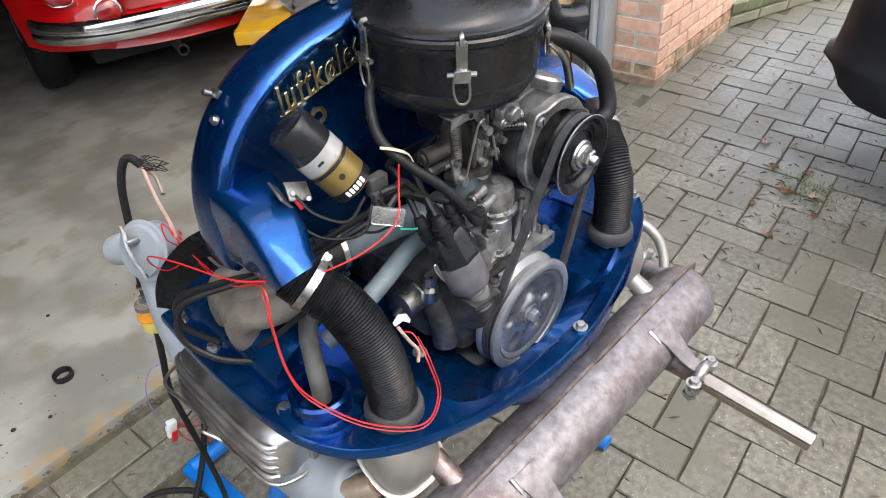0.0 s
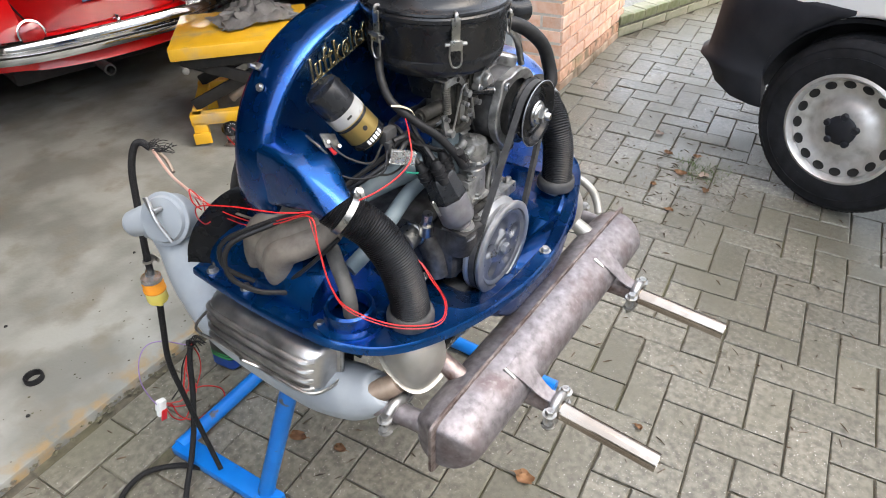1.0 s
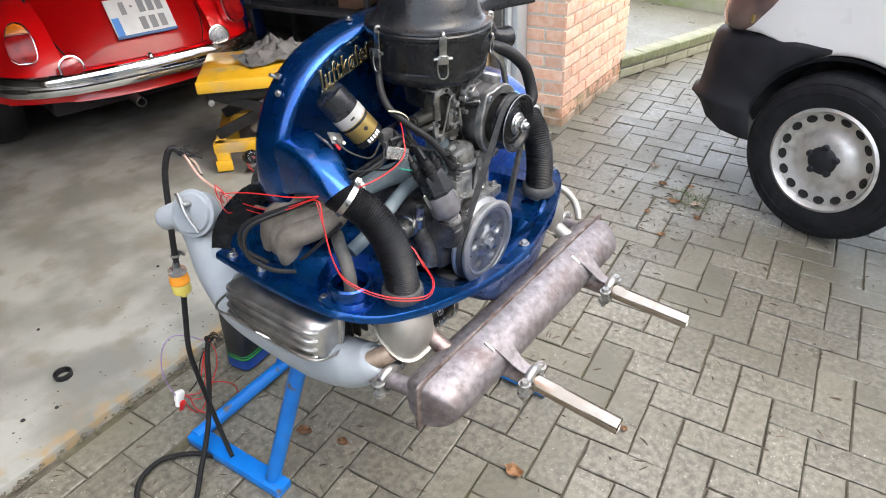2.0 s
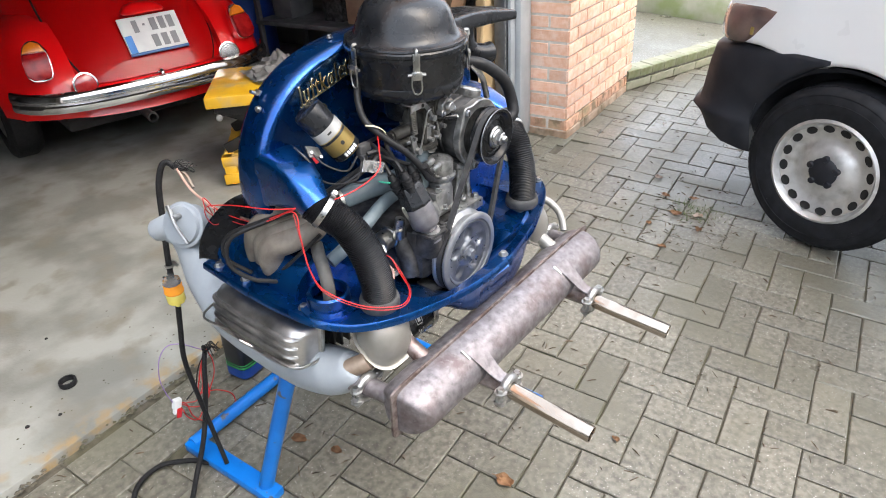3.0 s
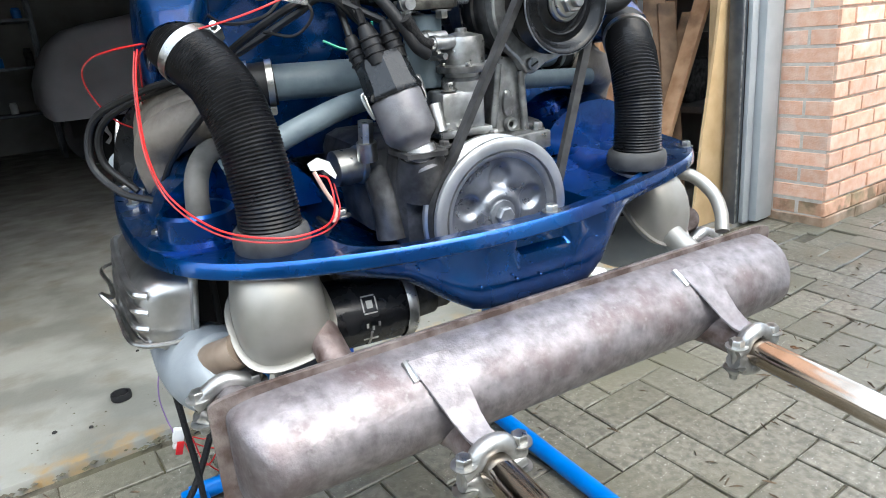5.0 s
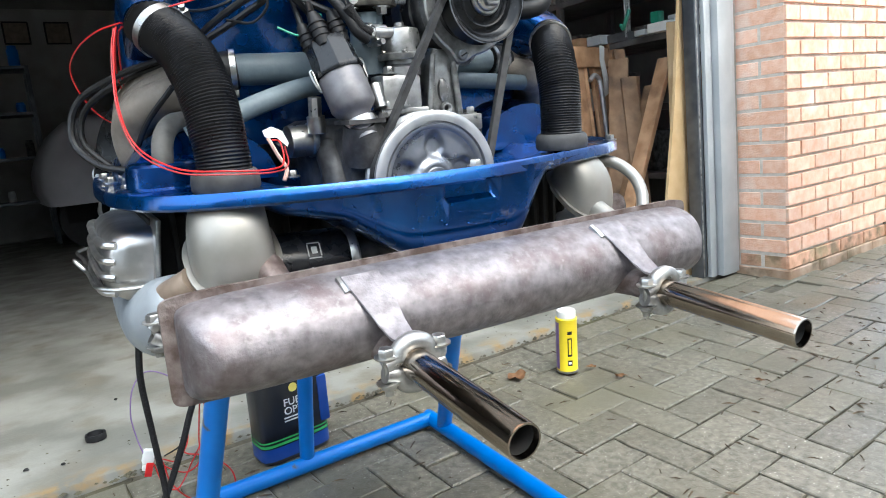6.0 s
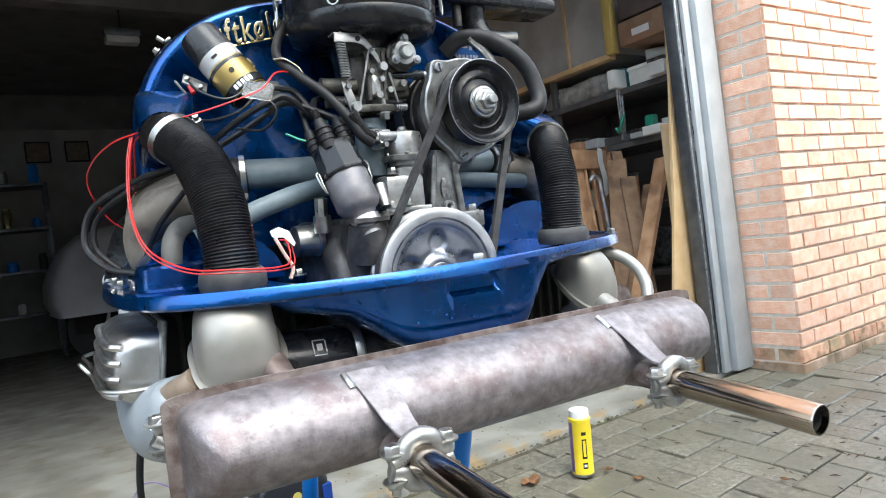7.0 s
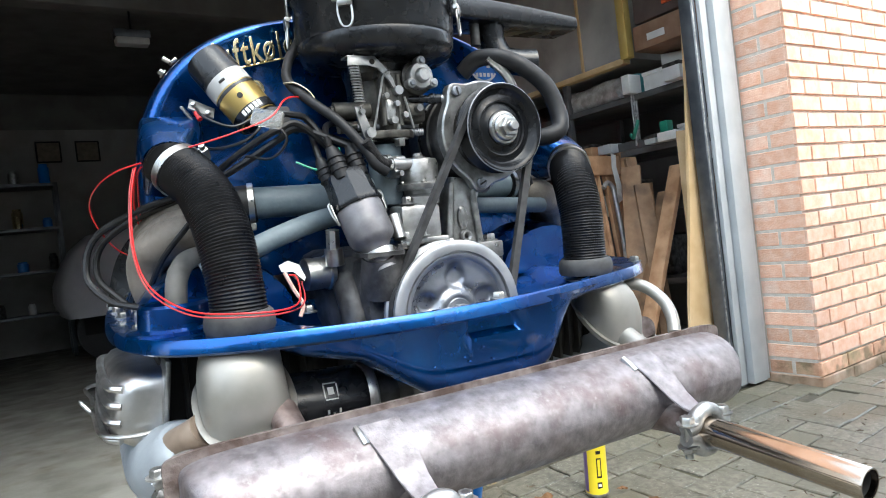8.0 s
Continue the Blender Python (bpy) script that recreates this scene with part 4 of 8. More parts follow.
def build_carburettor():
    bm = lathe([(0.020, 0.950), (0.020, 0.962), (0.022, 0.975), (0.021, 0.99), (0.023, 1.01), (0.022, 1.025), (0.030, 1.034), (0.030, 1.05)], pose(-0.030, 0.116, 0), seg=32)
    add(bm, box((0.000, 0.104, 0.998), (0.046, 0.046, 0.056), 0.006))
    add(bm, box((-0.026, 0.088, 0.995), (0.024, 0.022, 0.074), 0.004))
    for x, r in ((-0.0375, 0.0042), (-0.0155, 0.0036)):
        add(bm, rod((x, 0.078, 0.966), (x, 0.078, 1.028), r, seg=12))
    add(bm, box((-0.012, 0.094, 1.030), (0.060, 0.030, 0.010), 0.003))
    add(bm, box((0.004, 0.080, 0.985), (0.022, 0.012, 0.016), 0.003))
    carb = part("carburettor", bm, CARB, engine, "grimy cast carburettor with linkage and springs")
    choke = lathe([(0.0165, 0), (0.0165, 0.010), (0.0150, 0.012), (0.0095, 0.0125), (0.0085, 0.019), (0.0070, 0.0205)], axis((0.0093, 0.072, 1.0243), (0, -1, 0)), seg=30)
    for x, z in ((0.0255, 1.0155), (-0.0050, 1.0150), (0.0100, 1.0425)):
        add(choke, lathe([(0.0058, 0), (0.0060, 0.012), (0.0050, 0.0130)], axis((x, 0.072, z), (0, -1, 0)), seg=16))
        add(choke, box(((x + 0.0093) / 2, 0.066, (z + 1.0243) / 2), (0.009, 0.011, 0.014), 0.002, Matrix.Rotation(math.atan2(x - 0.0093, z - 1.0243), 4, 'Y')))
    choke_ob = part("choke_housing", choke, CAST_GREY, carb, "bare aluminium choke housing with three screws")
    for x, z in ((0.0255, 1.0155), (-0.0050, 1.0150), (0.0100, 1.0425)):
        part("screw", lathe([(0.0038, 0), (0.0038, 0.002), (0.0026, 0.003), (0.0002, 0.003)], axis((x, 0.059, z), (0, -1, 0)), seg=14), SMUDGE, choke_ob)
    part("choke_back", lathe([(0.019, 0), (0.021, 0.002), (0.021, 0.012), (0.017, 0.014)], axis((0.0110, 0.088, 1.0243), (0, -1, 0)), seg=30), CARB, choke_ob)
    upright = Matrix(((1, 0, 0, 0), (0, 0, 1, 0), (0, 1, 0, 0), (0, 0, 0, 1)))
    part("bracket", joined(slab([(-0.083, 1.036), (-0.082, 1.047), (-0.047, 1.048), (-0.037, 1.038), (-0.025, 1.022), (-0.022, 1.012), (-0.0265, 1.011), (-0.031, 1.021), (-0.044, 1.035), (-0.056, 1.038)], 0.070, 0.0726, 0.0006, upright), box((-0.066, 0.080, 1.0472), (0.034, 0.020, 0.0026), 0.0008)), CAST_GREY, carb, "pressed steel throttle bracket")
    # the slot is a dark disc with its shade put into the colour
    part("bracket_slot", lathe([(0.0001, 0), (0.0034, 0), (0.0034, 0.0008)], axis((-0.0515, 0.0698, 1.0415), (0, -1, 0)), seg=14, caps=False), NEAR_BLACK, carb)
    flange = part("flange", slab([(-0.066, 0.100), (-0.060, 0.082), (-0.034, 0.070), (-0.008, 0.072), (0.006, 0.088), (0.004, 0.108), (-0.012, 0.128), (-0.050, 0.128)], 0.951, 0.9605, 0.0015), CARB, carb)
    for p in ((-0.0200, 0.078), (-0.056, 0.092)):
        part("nut", joined(bolt((p[0], p[1], 0.950), (0, 0, -1), 0.0072, 0.009), rod((p[0], p[1], 0.960), (p[0], p[1], 0.968), 0.0036, seg=10)), ZINC, flange, "bright hexagonal nut")
    coil = []
    for i in range(14 * 12 + 1):
        a = 2 * math.pi * i / 12
        coil.append((-0.073 + 0.0058 * math.cos(a) + 0.004 * i / 168, 0.076 + 0.0058 * math.sin(a), 1.040 - 0.046 * i / 168))
    part("return_spring", tube([(-0.073, 0.074, 1.050), (-0.070, 0.072, 1.044), *coil, (-0.069, 0.077, 0.990), (-0.066, 0.076, 0.982), (-0.069, 0.076, 0.979), (-0.071, 0.077, 0.984)], 0.0012, 5, line=False), ZINC, carb, "bright steel return spring")
    part("throttle_lever", joined(slab([(-0.076, 0.990), (-0.066, 0.990), (-0.058, 0.966), (-0.052, 0.956), (-0.058, 0.948), (-0.066, 0.952), (-0.070, 0.966)], 0.079, 0.082, 0.0006, upright), rod((-0.060, 0.070, 0.9575), (-0.060, 0.090, 0.9575), 0.0062, seg=14), rod((-0.068, 0.072, 0.983), (-0.068, 0.086, 0.983), 0.0034, seg=10)), CAST_GREY, carb, "cast throttle lever")
    part("throttle_shaft", rod((-0.066, 0.100, 0.9675), (0.016, 0.096, 0.9675), 0.0042, seg=12), SMUDGE, carb)
    part("idle_screw", joined(rod((0.002, 0.090, 0.9585), (0.018, 0.086, 0.9585), 0.0046, seg=12), *[lathe([(0.0046, -0.0006), (0.0056, 0), (0.0046, 0.0006)], axis((0.006 + 0.0025 * i, 0.089 - 0.0006 * i, 0.9585), (1, -0.25, 0)), caps=False, seg=12) for i in range(5)]), SMUDGE, carb)
    part("solenoid", joined(rod((-0.092, 0.108, 0.989), (-0.046, 0.104, 0.989), 0.0105), rod((-0.096, 0.108, 0.989), (-0.090, 0.108, 0.989), 0.0060)), CARB, carb)
    part("vacuum_pot", joined(rod((-0.088, 0.106, 0.9685), (-0.050, 0.104, 0.9685), 0.0075), rod((-0.052, 0.104, 0.9685), (-0.044, 0.104, 0.9685), 0.0095)), CARB, carb)
    part("jet_cover", moved(lathe([(0.0002, 0.0022), (0.0072, 0.0022), (0.0080, 0.0012), (0.0080, 0)], Matrix.Diagonal((1, 1.75, 1, 1)), caps=False, seg=24), axis((-0.0310, 0.0765, 0.984), (0, -1, 0))), CAST_GREY, carb, "bare oval jet cover")
    for p, r, g in (((-0.0190, 0.077, 1.008), 0.0056, PULLEY), ((-0.0300, 0.0735, 0.9715), 0.0046, CAST_GREY), ((-0.0225, 0.077, 0.992), 0.0034, SMUDGE), ((-0.0375, 0.074, 1.001), 0.0034, CAST_GREY), ((-0.0130, 0.076, 0.978), 0.0038, ZINC), ((0.0060, 0.074, 0.986), 0.0044, CAST_GREY)):
        part("jet", joined(rod(p, (p[0], p[1] - 0.009, p[2]), r, seg=14), box((p[0], p[1] - 0.0092, p[2]), (r * 1.5, 0.0008, r * 0.3))), g, carb)
    part("linkage", joined(rod((-0.0395, 0.070, 1.022), (-0.0550, 0.074, 0.960), 0.0016, seg=8), rod((-0.0120, 0.070, 1.000), (-0.0030, 0.070, 0.962), 0.0016, seg=8), tube([(-0.0395, 0.070, 1.022), (-0.036, 0.068, 1.028), (-0.030, 0.068, 1.029)], 0.0016, 6)), ZINC, carb, "thin steel linkage rods")
    part("fuel_stub", joined(rod((0.000, 0.085, 0.999), (0.034, 0.062, 0.996), 0.0046), rod((0.022, 0.070, 0.997), (0.035, 0.0615, 0.996), 0.0062), lathe([(0.0062, 0), (0.0072, 0.001), (0.0072, 0.004), (0.0062, 0.005)], axis((0.024, 0.0690, 0.997), (0.034, -0.023, -0.003)), caps=False, seg=14)), BLACK, carb)
    part("fuel_stub_tip", rod((0.0345, 0.0620, 0.996), (0.0400, 0.0585, 0.9955), 0.0050), PULLEY, carb, "bright pipe end")
    column = part("inlet_column", joined(lathe([(0.023, 0.87), (0.022, 0.90), (0.021, 0.945)], pose(-0.03, 0.105, 0)), box((-0.03, 0.12, 0.885), (0.07, 0.045, 0.042), 0.008)), PIPE_BLUE, engine, "blue-grey inlet manifold")
    part("branch_tube", tube([(-0.05, 0.13, 0.884), (-0.12, 0.148, 0.885), (-0.195, 0.160, 0.886)], 0.0195, 20), PIPE_BLUE, column)
    part("branch_tube", tube([(0.0, 0.13, 0.884), (0.09, 0.148, 0.885), (0.195, 0.160, 0.886)], 0.0195, 20), PIPE_BLUE, column)
    part("riser_tube", tube([(-0.03, 0.125, 0.868), (-0.11, 0.12, 0.860), (-0.17, 0.112, 0.845), (-0.225, 0.11, 0.825), (-0.262, 0.115, 0.81)], 0.0125, 14), PIPE_BLUE, column)
    part("riser_tube", tube([(-0.03, 0.125, 0.866), (0.09, 0.13, 0.860), (0.17, 0.135, 0.855), (0.24, 0.14, 0.850)], 0.0115, 14), PIPE_BLUE, column)
    for s in (-1, 1):
        boot = part("boot", tube([(s * 0.185, 0.158, 0.886), (s * 0.225, 0.168, 0.884)], 0.0235, 20, line=False), RUBBER, column)
        for d in (0.19, 0.214):
            part("clamp", band((s * d, 0.16 + 0.25 * (d - 0.19), 0.886), (s, 0.24, 0), 0.0242, 0.008), ZINC, boot, "steel hose clamp")
        casting = part("inlet_casting", tube([(s * 0.205, 0.166, 0.884), (s * 0.250, 0.182, 0.884), (s * 0.280, 0.212, 0.873), (s * 0.299, 0.245, 0.850), (s * 0.303, 0.258, 0.812), (s * 0.296, 0.262, 0.755)], [0.022, 0.0225, 0.0235, 0.0245, 0.0235, 0.021], 20), MANIFOLD, engine, "dusty twin-port inlet casting")
        part("web", tube([(s * 0.225, 0.166, 0.876), (s * 0.258, 0.168, 0.871), (s * 0.285, 0.193, 0.860), (s * 0.302, 0.226, 0.840), (s * 0.304, 0.238, 0.805), (s * 0.296, 0.24, 0.755)], [0.018, 0.020, 0.0215, 0.022, 0.021, 0.019], 20), MANIFOLD, casting)
        part("port", tube([(s * 0.225, 0.163, 0.872), (s * 0.258, 0.154, 0.861), (s * 0.288, 0.174, 0.850), (s * 0.307, 0.204, 0.831), (s * 0.309, 0.214, 0.800), (s * 0.298, 0.215, 0.755)], [0.020, 0.022, 0.0235, 0.0245, 0.0235, 0.021], 20), MANIFOLD, casting)
        for y in (0.215, 0.295):
            part("stud", joined(bolt((s * 0.29, y - 0.022, 0.762), r=0.007, h=0.012)), ZINC, casting)


def build_distributor():
    base, top = Vector((-0.080, 0.033, 0.8085)), Vector((-0.103, 0.077, 0.924))
    d = (top - base).normalized()
    m = axis(base, d)
    dist = part("distributor", lathe([(0.0155, -0.014), (0.0155, 0.012), (0.019, 0.017), (0.0245, 0.021), (0.0275, 0.027), (0.0275, 0.064), (0.0265, 0.067)], m, seg=36), LILAC, engine, "grey cast distributor with a black cap")
    part("ring", lathe([(0.0158, 0.0), (0.0185, 0.001), (0.0185, 0.009), (0.0158, 0.010)], m, caps=False), STEEL, dist)
    cap = part("cap", lathe([(0.0300, 0.067), (0.0312, 0.070), (0.0305, 0.074), (0.0285, 0.078), (0.0270, 0.102), (0.0235, 0.109), (0.011, 0.111)], m, seg=8), BLACK, dist)
    ends = []
    for i in range(5):
        a = radians(90 * i + 30)
        o = Vector((0.0180 * math.cos(a), 0.0180 * math.sin(a), 0)) if i < 4 else Vector((0, 0, 0.004))
        p0, p1 = m @ (o + Vector((0, 0, 0.100))), m @ (o * 1.06 + Vector((0, 0, 0.130)))
        boot = part("lead_boot", tube([p0, p0.lerp(p1, 0.7), p1, p1 + (p1 - p0) * 0.3], [0.0095, 0.0100, 0.0082, 0.0062], 14, line=False), RUBBER, cap)
        for f in (0.35, 0.6, 0.85):
            part("ridge", lathe([(0.009, -0.0013), (0.0112, -0.0006), (0.0112, 0.0006), (0.009, 0.0013)], axis(p0.lerp(p1, f), p1 - p0), caps=False, seg=16), RUBBER, boot)
        ends.append(p1 + (p1 - p0) * 0.3)
    for a in (150, 330):
        part("clip", moved(joined(box((0.0312, 0, 0.066), (0.0016, 0.006, 0.024), 0.0006), tube([(0.031, 0, 0.080), (0.034, 0, 0.077), (0.033, 0, 0.062), (0.030, 0, 0.052)], 0.0014, 6)), m @ pose(0, 0, 0, 0, 0, a)), ZINC, dist)
    part("condenser", joined(rod(m @ Vector((-0.034, 0.012, 0.016)), m @ Vector((-0.038, 0.014, 0.046)), 0.0078)), ZINC, dist, "bright steel condenser")
    part("clamp_plate", joined(slab([(-0.104, 0.015), (-0.06, 0.010), (-0.048, 0.05), (-0.104, 0.06)], 0.812, 0.817), bolt((-0.054, 0.028, 0.817), r=0.006)), DARK_ALU, dist)
    # plug leads and the coil lead
    goal = (
        [(-0.140, 0.095, 0.972), (-0.168, 0.092, 0.966), (-0.205, 0.110, 0.945), (-0.255, 0.155, 0.908), (-0.315, 0.200, 0.888), (-0.362, 0.245, 0.860), (-0.375, 0.245, 0.815), (-0.355, 0.215, 0.785), (-0.325, 0.185, 0.775)],
        [(-0.138, 0.105, 0.968), (-0.165, 0.115, 0.955), (-0.205, 0.140, 0.930), (-0.262, 0.168, 0.900), (-0.315, 0.220, 0.880), (-0.354, 0.27, 0.85), (-0.362, 0.27, 0.81), (-0.335, 0.245, 0.775)],
        [(-0.100, 0.115, 0.972), (-0.06, 0.14, 0.975), (0.04, 0.18, 0.95), (0.16, 0.195, 0.90), (0.25, 0.20, 0.85)],
        [(-0.118, 0.125, 0.970), (-0.10, 0.155, 0.970), (0.02, 0.19, 0.94), (0.17, 0.21, 0.89), (0.26, 0.23, 0.85)],
        [(-0.128, 0.100, 0.978), (-0.148, 0.096, 0.984), (-0.160, 0.098, 0.985), (-0.166, 0.100, 0.984)],
    )
    for e, g in zip((ends[2], ends[1], ends[0], ends[3], ends[4]), goal):
        part("plug_lead", tube([e, *g], 0.0041, 8, steps=10), WIRE_BLACK, dist)
    part("vacuum_hose", tube([(-0.108, 0.165, 1.085), (-0.128, 0.150, 1.058), (-0.139, 0.125, 1.028), (-0.125, 0.095, 1.000), (-0.100, 0.070, 0.971), (-0.080, 0.052, 0.938), (-0.070, 0.047, 0.918), (-0.055, 0.050, 0.908)], 0.0060, 12), RUBBER, engine, "black braided fuel hose")
    part("hose_tie", tube([(-0.146, 0.118, 1.024), (-0.136, 0.106, 1.022), (-0.120, 0.102, 1.010), (-0.114, 0.098, 0.992)], 0.0030, 8, squash=0.35), KRAFT, engine, "pale paper strip tied to the hose")


def build_coil():
    top, bot = Vector((-0.218, 0.170, 1.055)), Vector((-0.176, 0.135, 0.984))
    d = (bot - top).normalized()
    m = axis(top, d)
    k = (bot - top).length
    coil = part("ignition_coil", lathe([(0.022, k * 0.42), (0.0265, k * 0.42), (0.0265, k - 0.003), (0.025, k)], m, seg=36), GOLD, engine, "gold ignition coil with a black top cap")
    part("cap", lathe([(0.02, -0.012), (0.025, -0.010), (0.0265, -0.004), (0.0265, k * 0.30), (0.022, k * 0.31)], m, seg=36), BLACK, coil)
    part("label", lathe([(0.0266, k * 0.30), (0.0269, k * 0.30), (0.0269, k * 0.50), (0.0266, k * 0.50)], m, seg=36, caps=False), SILVER_LABEL, coil, "white paper label")
    part("stripe", lathe([(0.0268, k * 0.52), (0.0270, k * 0.525), (0.0268, k * 0.57)], m, seg=36, caps=False), BLACK, coil)
    part("base_band", lathe([(0.0267, k * 0.86), (0.0270, k * 0.86), (0.0270, k * 0.98), (0.02, k * 1.02), (0.008, k * 1.03)], m, seg=36), BLACK, coil)
    cam_side = math.degrees(math.atan2(*(m.inverted().to_3x3() @ Vector((-0.45, -0.8, 0.35))).yx))
    for j, (a, w) in enumerate(((-26, 0.004), (-14, 0.004), (-2, 0.004), (10, 0.004), (22, 0.004))):
        part("mark", moved(box((0.0268, 0, k * 0.92), (0.0012, w, 0.007), 0.0003), m @ pose(0, 0, 0, 0, 0, cam_side + a)), PAPER, coil)
    part("mark", moved(box((0.0272, 0, k * 0.40), (0.0012, 0.008, 0.003), 0.0003), m @ pose(0, 0, 0, 0, 0, cam_side + 10)), NEAR_BLACK, coil)
    part("mark", moved(lathe([(0.0035, 0), (0.0035, 0.001)], pose(0.0262, 0, k * 0.70, 0, 90, 0), seg=16), m @ pose(0, 0, 0, 0, 0, cam_side)), NEAR_BLACK, coil)
    part("bracket", joined(box((-0.238, 0.150, 1.000), (0.030, 0.022, 0.003), 0.001, pose(0, 0, 0, 42, 24, 0)), box((-0.252, 0.162, 0.996), (0.022, 0.034, 0.003), 0.001, pose(0, 0, 0, 15, 55, 0))), CAST_GREY, coil, "pressed steel coil bracket")
    for p in ((-0.246, 0.147, 1.003), (-0.232, 0.141, 0.992)):
        part("bolt", bolt(p, (-0.4, -0.7, 0.5), 0.0032, 0.005, False), ZINC, coil)
    part("terminal_sleeve", rod((-0.246, 0.146, 0.998), (-0.243, 0.138, 0.986), 0.0032, seg=10), WIRE_RED, coil, "red cable terminal sleeve")
    part("terminal", joined(box((-0.158, 0.116, 0.984), (0.026, 0.014, 0.024), 0.003), box((-0.166, 0.108, 0.972), (0.012, 0.01, 0.018), 0.002)), RUBBER_GREY, coil, "grey plastic coil terminal")
    for pts in ([(-0.185, 0.105, 0.985), (-0.215, 0.10, 0.972), (-0.24, 0.12, 0.985), (-0.245, 0.145, 1.0)], [(-0.18, 0.10, 0.975), (-0.205, 0.09, 0.955), (-0.235, 0.12, 0.95), (-0.25, 0.16, 0.965)], [(-0.175, 0.095, 0.98), (-0.16, 0.085, 0.955), (-0.175, 0.10, 0.935), (-0.20, 0.12, 0.94)]):
        part("wire", tube(pts, 0.0017, 6), WIRE_BLACK, coil)
    return coil


def build_small_units():
    pump = part("fuel_pump", joined(lathe([(0.024, 0.866), (0.024, 0.876), (0.020, 0.88), (0.020, 0.898)], pose(0.0, 0.075, 0)), box((-0.012, 0.072, 0.845), (0.055, 0.04, 0.045), 0.006), slab([(-0.045, 0.05), (0.02, 0.048), (0.025, 0.095), (-0.045, 0.098)], 0.818, 0.826, 0.001)), ALU, engine, "cast fuel pump with a domed top")
    part("top", lathe([(0.0285, 0.897), (0.030, 0.899), (0.030, 0.904), (0.0245, 0.906), (0.0245, 0.928), (0.0225, 0.934), (0.012, 0.9365), (0.0065, 0.938), (0.006, 0.942)], pose(0.0, 0.073, -0.012)), CAST_GREY, pump)
    for i in range(6):
        a = radians(60 * i + 10)
        part("screw", bolt((0.0275 * math.cos(a), 0.073 + 0.0275 * math.sin(a), 0.892), r=0.0028, h=0.004, washer=False), ZINC, pump)
    for z, y in ((0.917, 0.062), (0.922, 0.078)):
        stub = part("inlet_stub", rod((-0.018, y, z), (-0.05, y - 0.006, z), 0.0068), ALU, pump)
        part("clamp", band((-0.042, y - 0.004, z), (-1, -0.18, 0), 0.0075, 0.007), ZINC, stub)
    part("fuel_hose", tube([(-0.045, 0.057, 0.917), (-0.062, 0.05, 0.922), (-0.08, 0.045, 0.945)], 0.0062, 10), BRAIDED, pump)
    for p in ((-0.036, 0.055, 0.826), (-0.014, 0.052, 0.828), (-0.028, 0.058, 0.868)):
        part("nut", bolt(p, r=0.006, h=0.009), ZINC, pump)
    sender = part("oil_sender", joined(lathe([(0.010, -0.004), (0.0195, 0.0), (0.0195, 0.026), (0.0215, 0.028), (0.0215, 0.033), (0.018, 0.035), (0.009, 0.036), (0.009, 0.055)], axis((-0.150, 0.103, 0.795), (1, 0.05, 0)))), ZINC, engine, "zinc-plated oil pressure sender")
    part("plug", rod((-0.152, 0.10, 0.795), (-0.165, 0.098, 0.79), 0.006), RUBBER, sender)
    part("oil_switch", joined(rod((-0.120, 0.079, 0.822), (-0.120, 0.075, 0.846), 0.0085, 0.0085, 8), rod((-0.119, 0.08, 0.804), (-0.120, 0.078, 0.824), 0.011)), ZINC, engine, "small bright oil switch")
    # crankcase, cylinders and sump behind the tinware
    case = joined(box((0.005, 0.23, 0.765), (0.25, 0.30, 0.105), 0.02), box((-0.03, 0.075, 0.755), (0.14, 0.07, 0.11), 0.02), box((0, 0.30, 0.64), (0.24, 0.36, 0.12), 0.03), rod((0, 0.03, 0.736), (0, 0.12, 0.736), 0.06, 0.07))
    add(case, rod((-0.068, 0.050, 0.775), (-0.081, 0.034, 0.815), 0.034, 0.021))
    add(case, rod((-0.055, 0.028, 0.782), (-0.055, 0.055, 0.782), 0.018))
    add(case, rod((-0.055, 0.024, 0.782), (-0.055, 0.03, 0.782), 0.010))
    add(case, tube([(-0.10, 0.11, 0.80), (-0.10, 0.08, 0.76), (-0.10, 0.07, 0.715)], 0.02, 14))
    crank = part("crankcase", case, DARK_ALU, engine, "dark oily crankcase casting")
    part("gearbox_flange", lathe([(0.10, 0.50), (0.15, 0.51), (0.15, 0.525), (0.10, 0.53)], pose(0, 0, 0.70) @ Matrix.Rotation(radians(-90), 4, 'X')), DARK_ALU, crank)
    part("flange_plug", rod((-0.055, 0.0225, 0.782), (-0.055, 0.026, 0.782), 0.007), DARK_ALU, crank)
    # finned banks under the tinware, near-black throughout
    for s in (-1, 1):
        bank = part("cylinder_bank", box((s * 0.235, 0.245, 0.675), (0.17, 0.24, 0.095), 0.01), NEAR_BLACK, engine, "dark finned cylinder bank")
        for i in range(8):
            part("fin", box((s * (0.16 + 0.019 * i), 0.245, 0.675), (0.006, 0.262, 0.115), 0.002), NEAR_BLACK, bank)
    filt = part("oil_filter", lathe([(0.020, 0.0), (0.033, 0.003), (0.0365, 0.010), (0.0365, 0.108), (0.034, 0.113)], axis((-0.238, 0.030, 0.664), (1, -0.02, -0.05)), seg=36), BLACK, engine, "glossy black spin-on oil filter")
    part("seal_ring", lathe([(0.037, 0.112), (0.0385, 0.115), (0.0385, 0.121), (0.036, 0.124), (0.03, 0.126)], axis((-0.238, 0.030, 0.664), (1, -0.02, -0.05)), caps=False), ALU, filt)
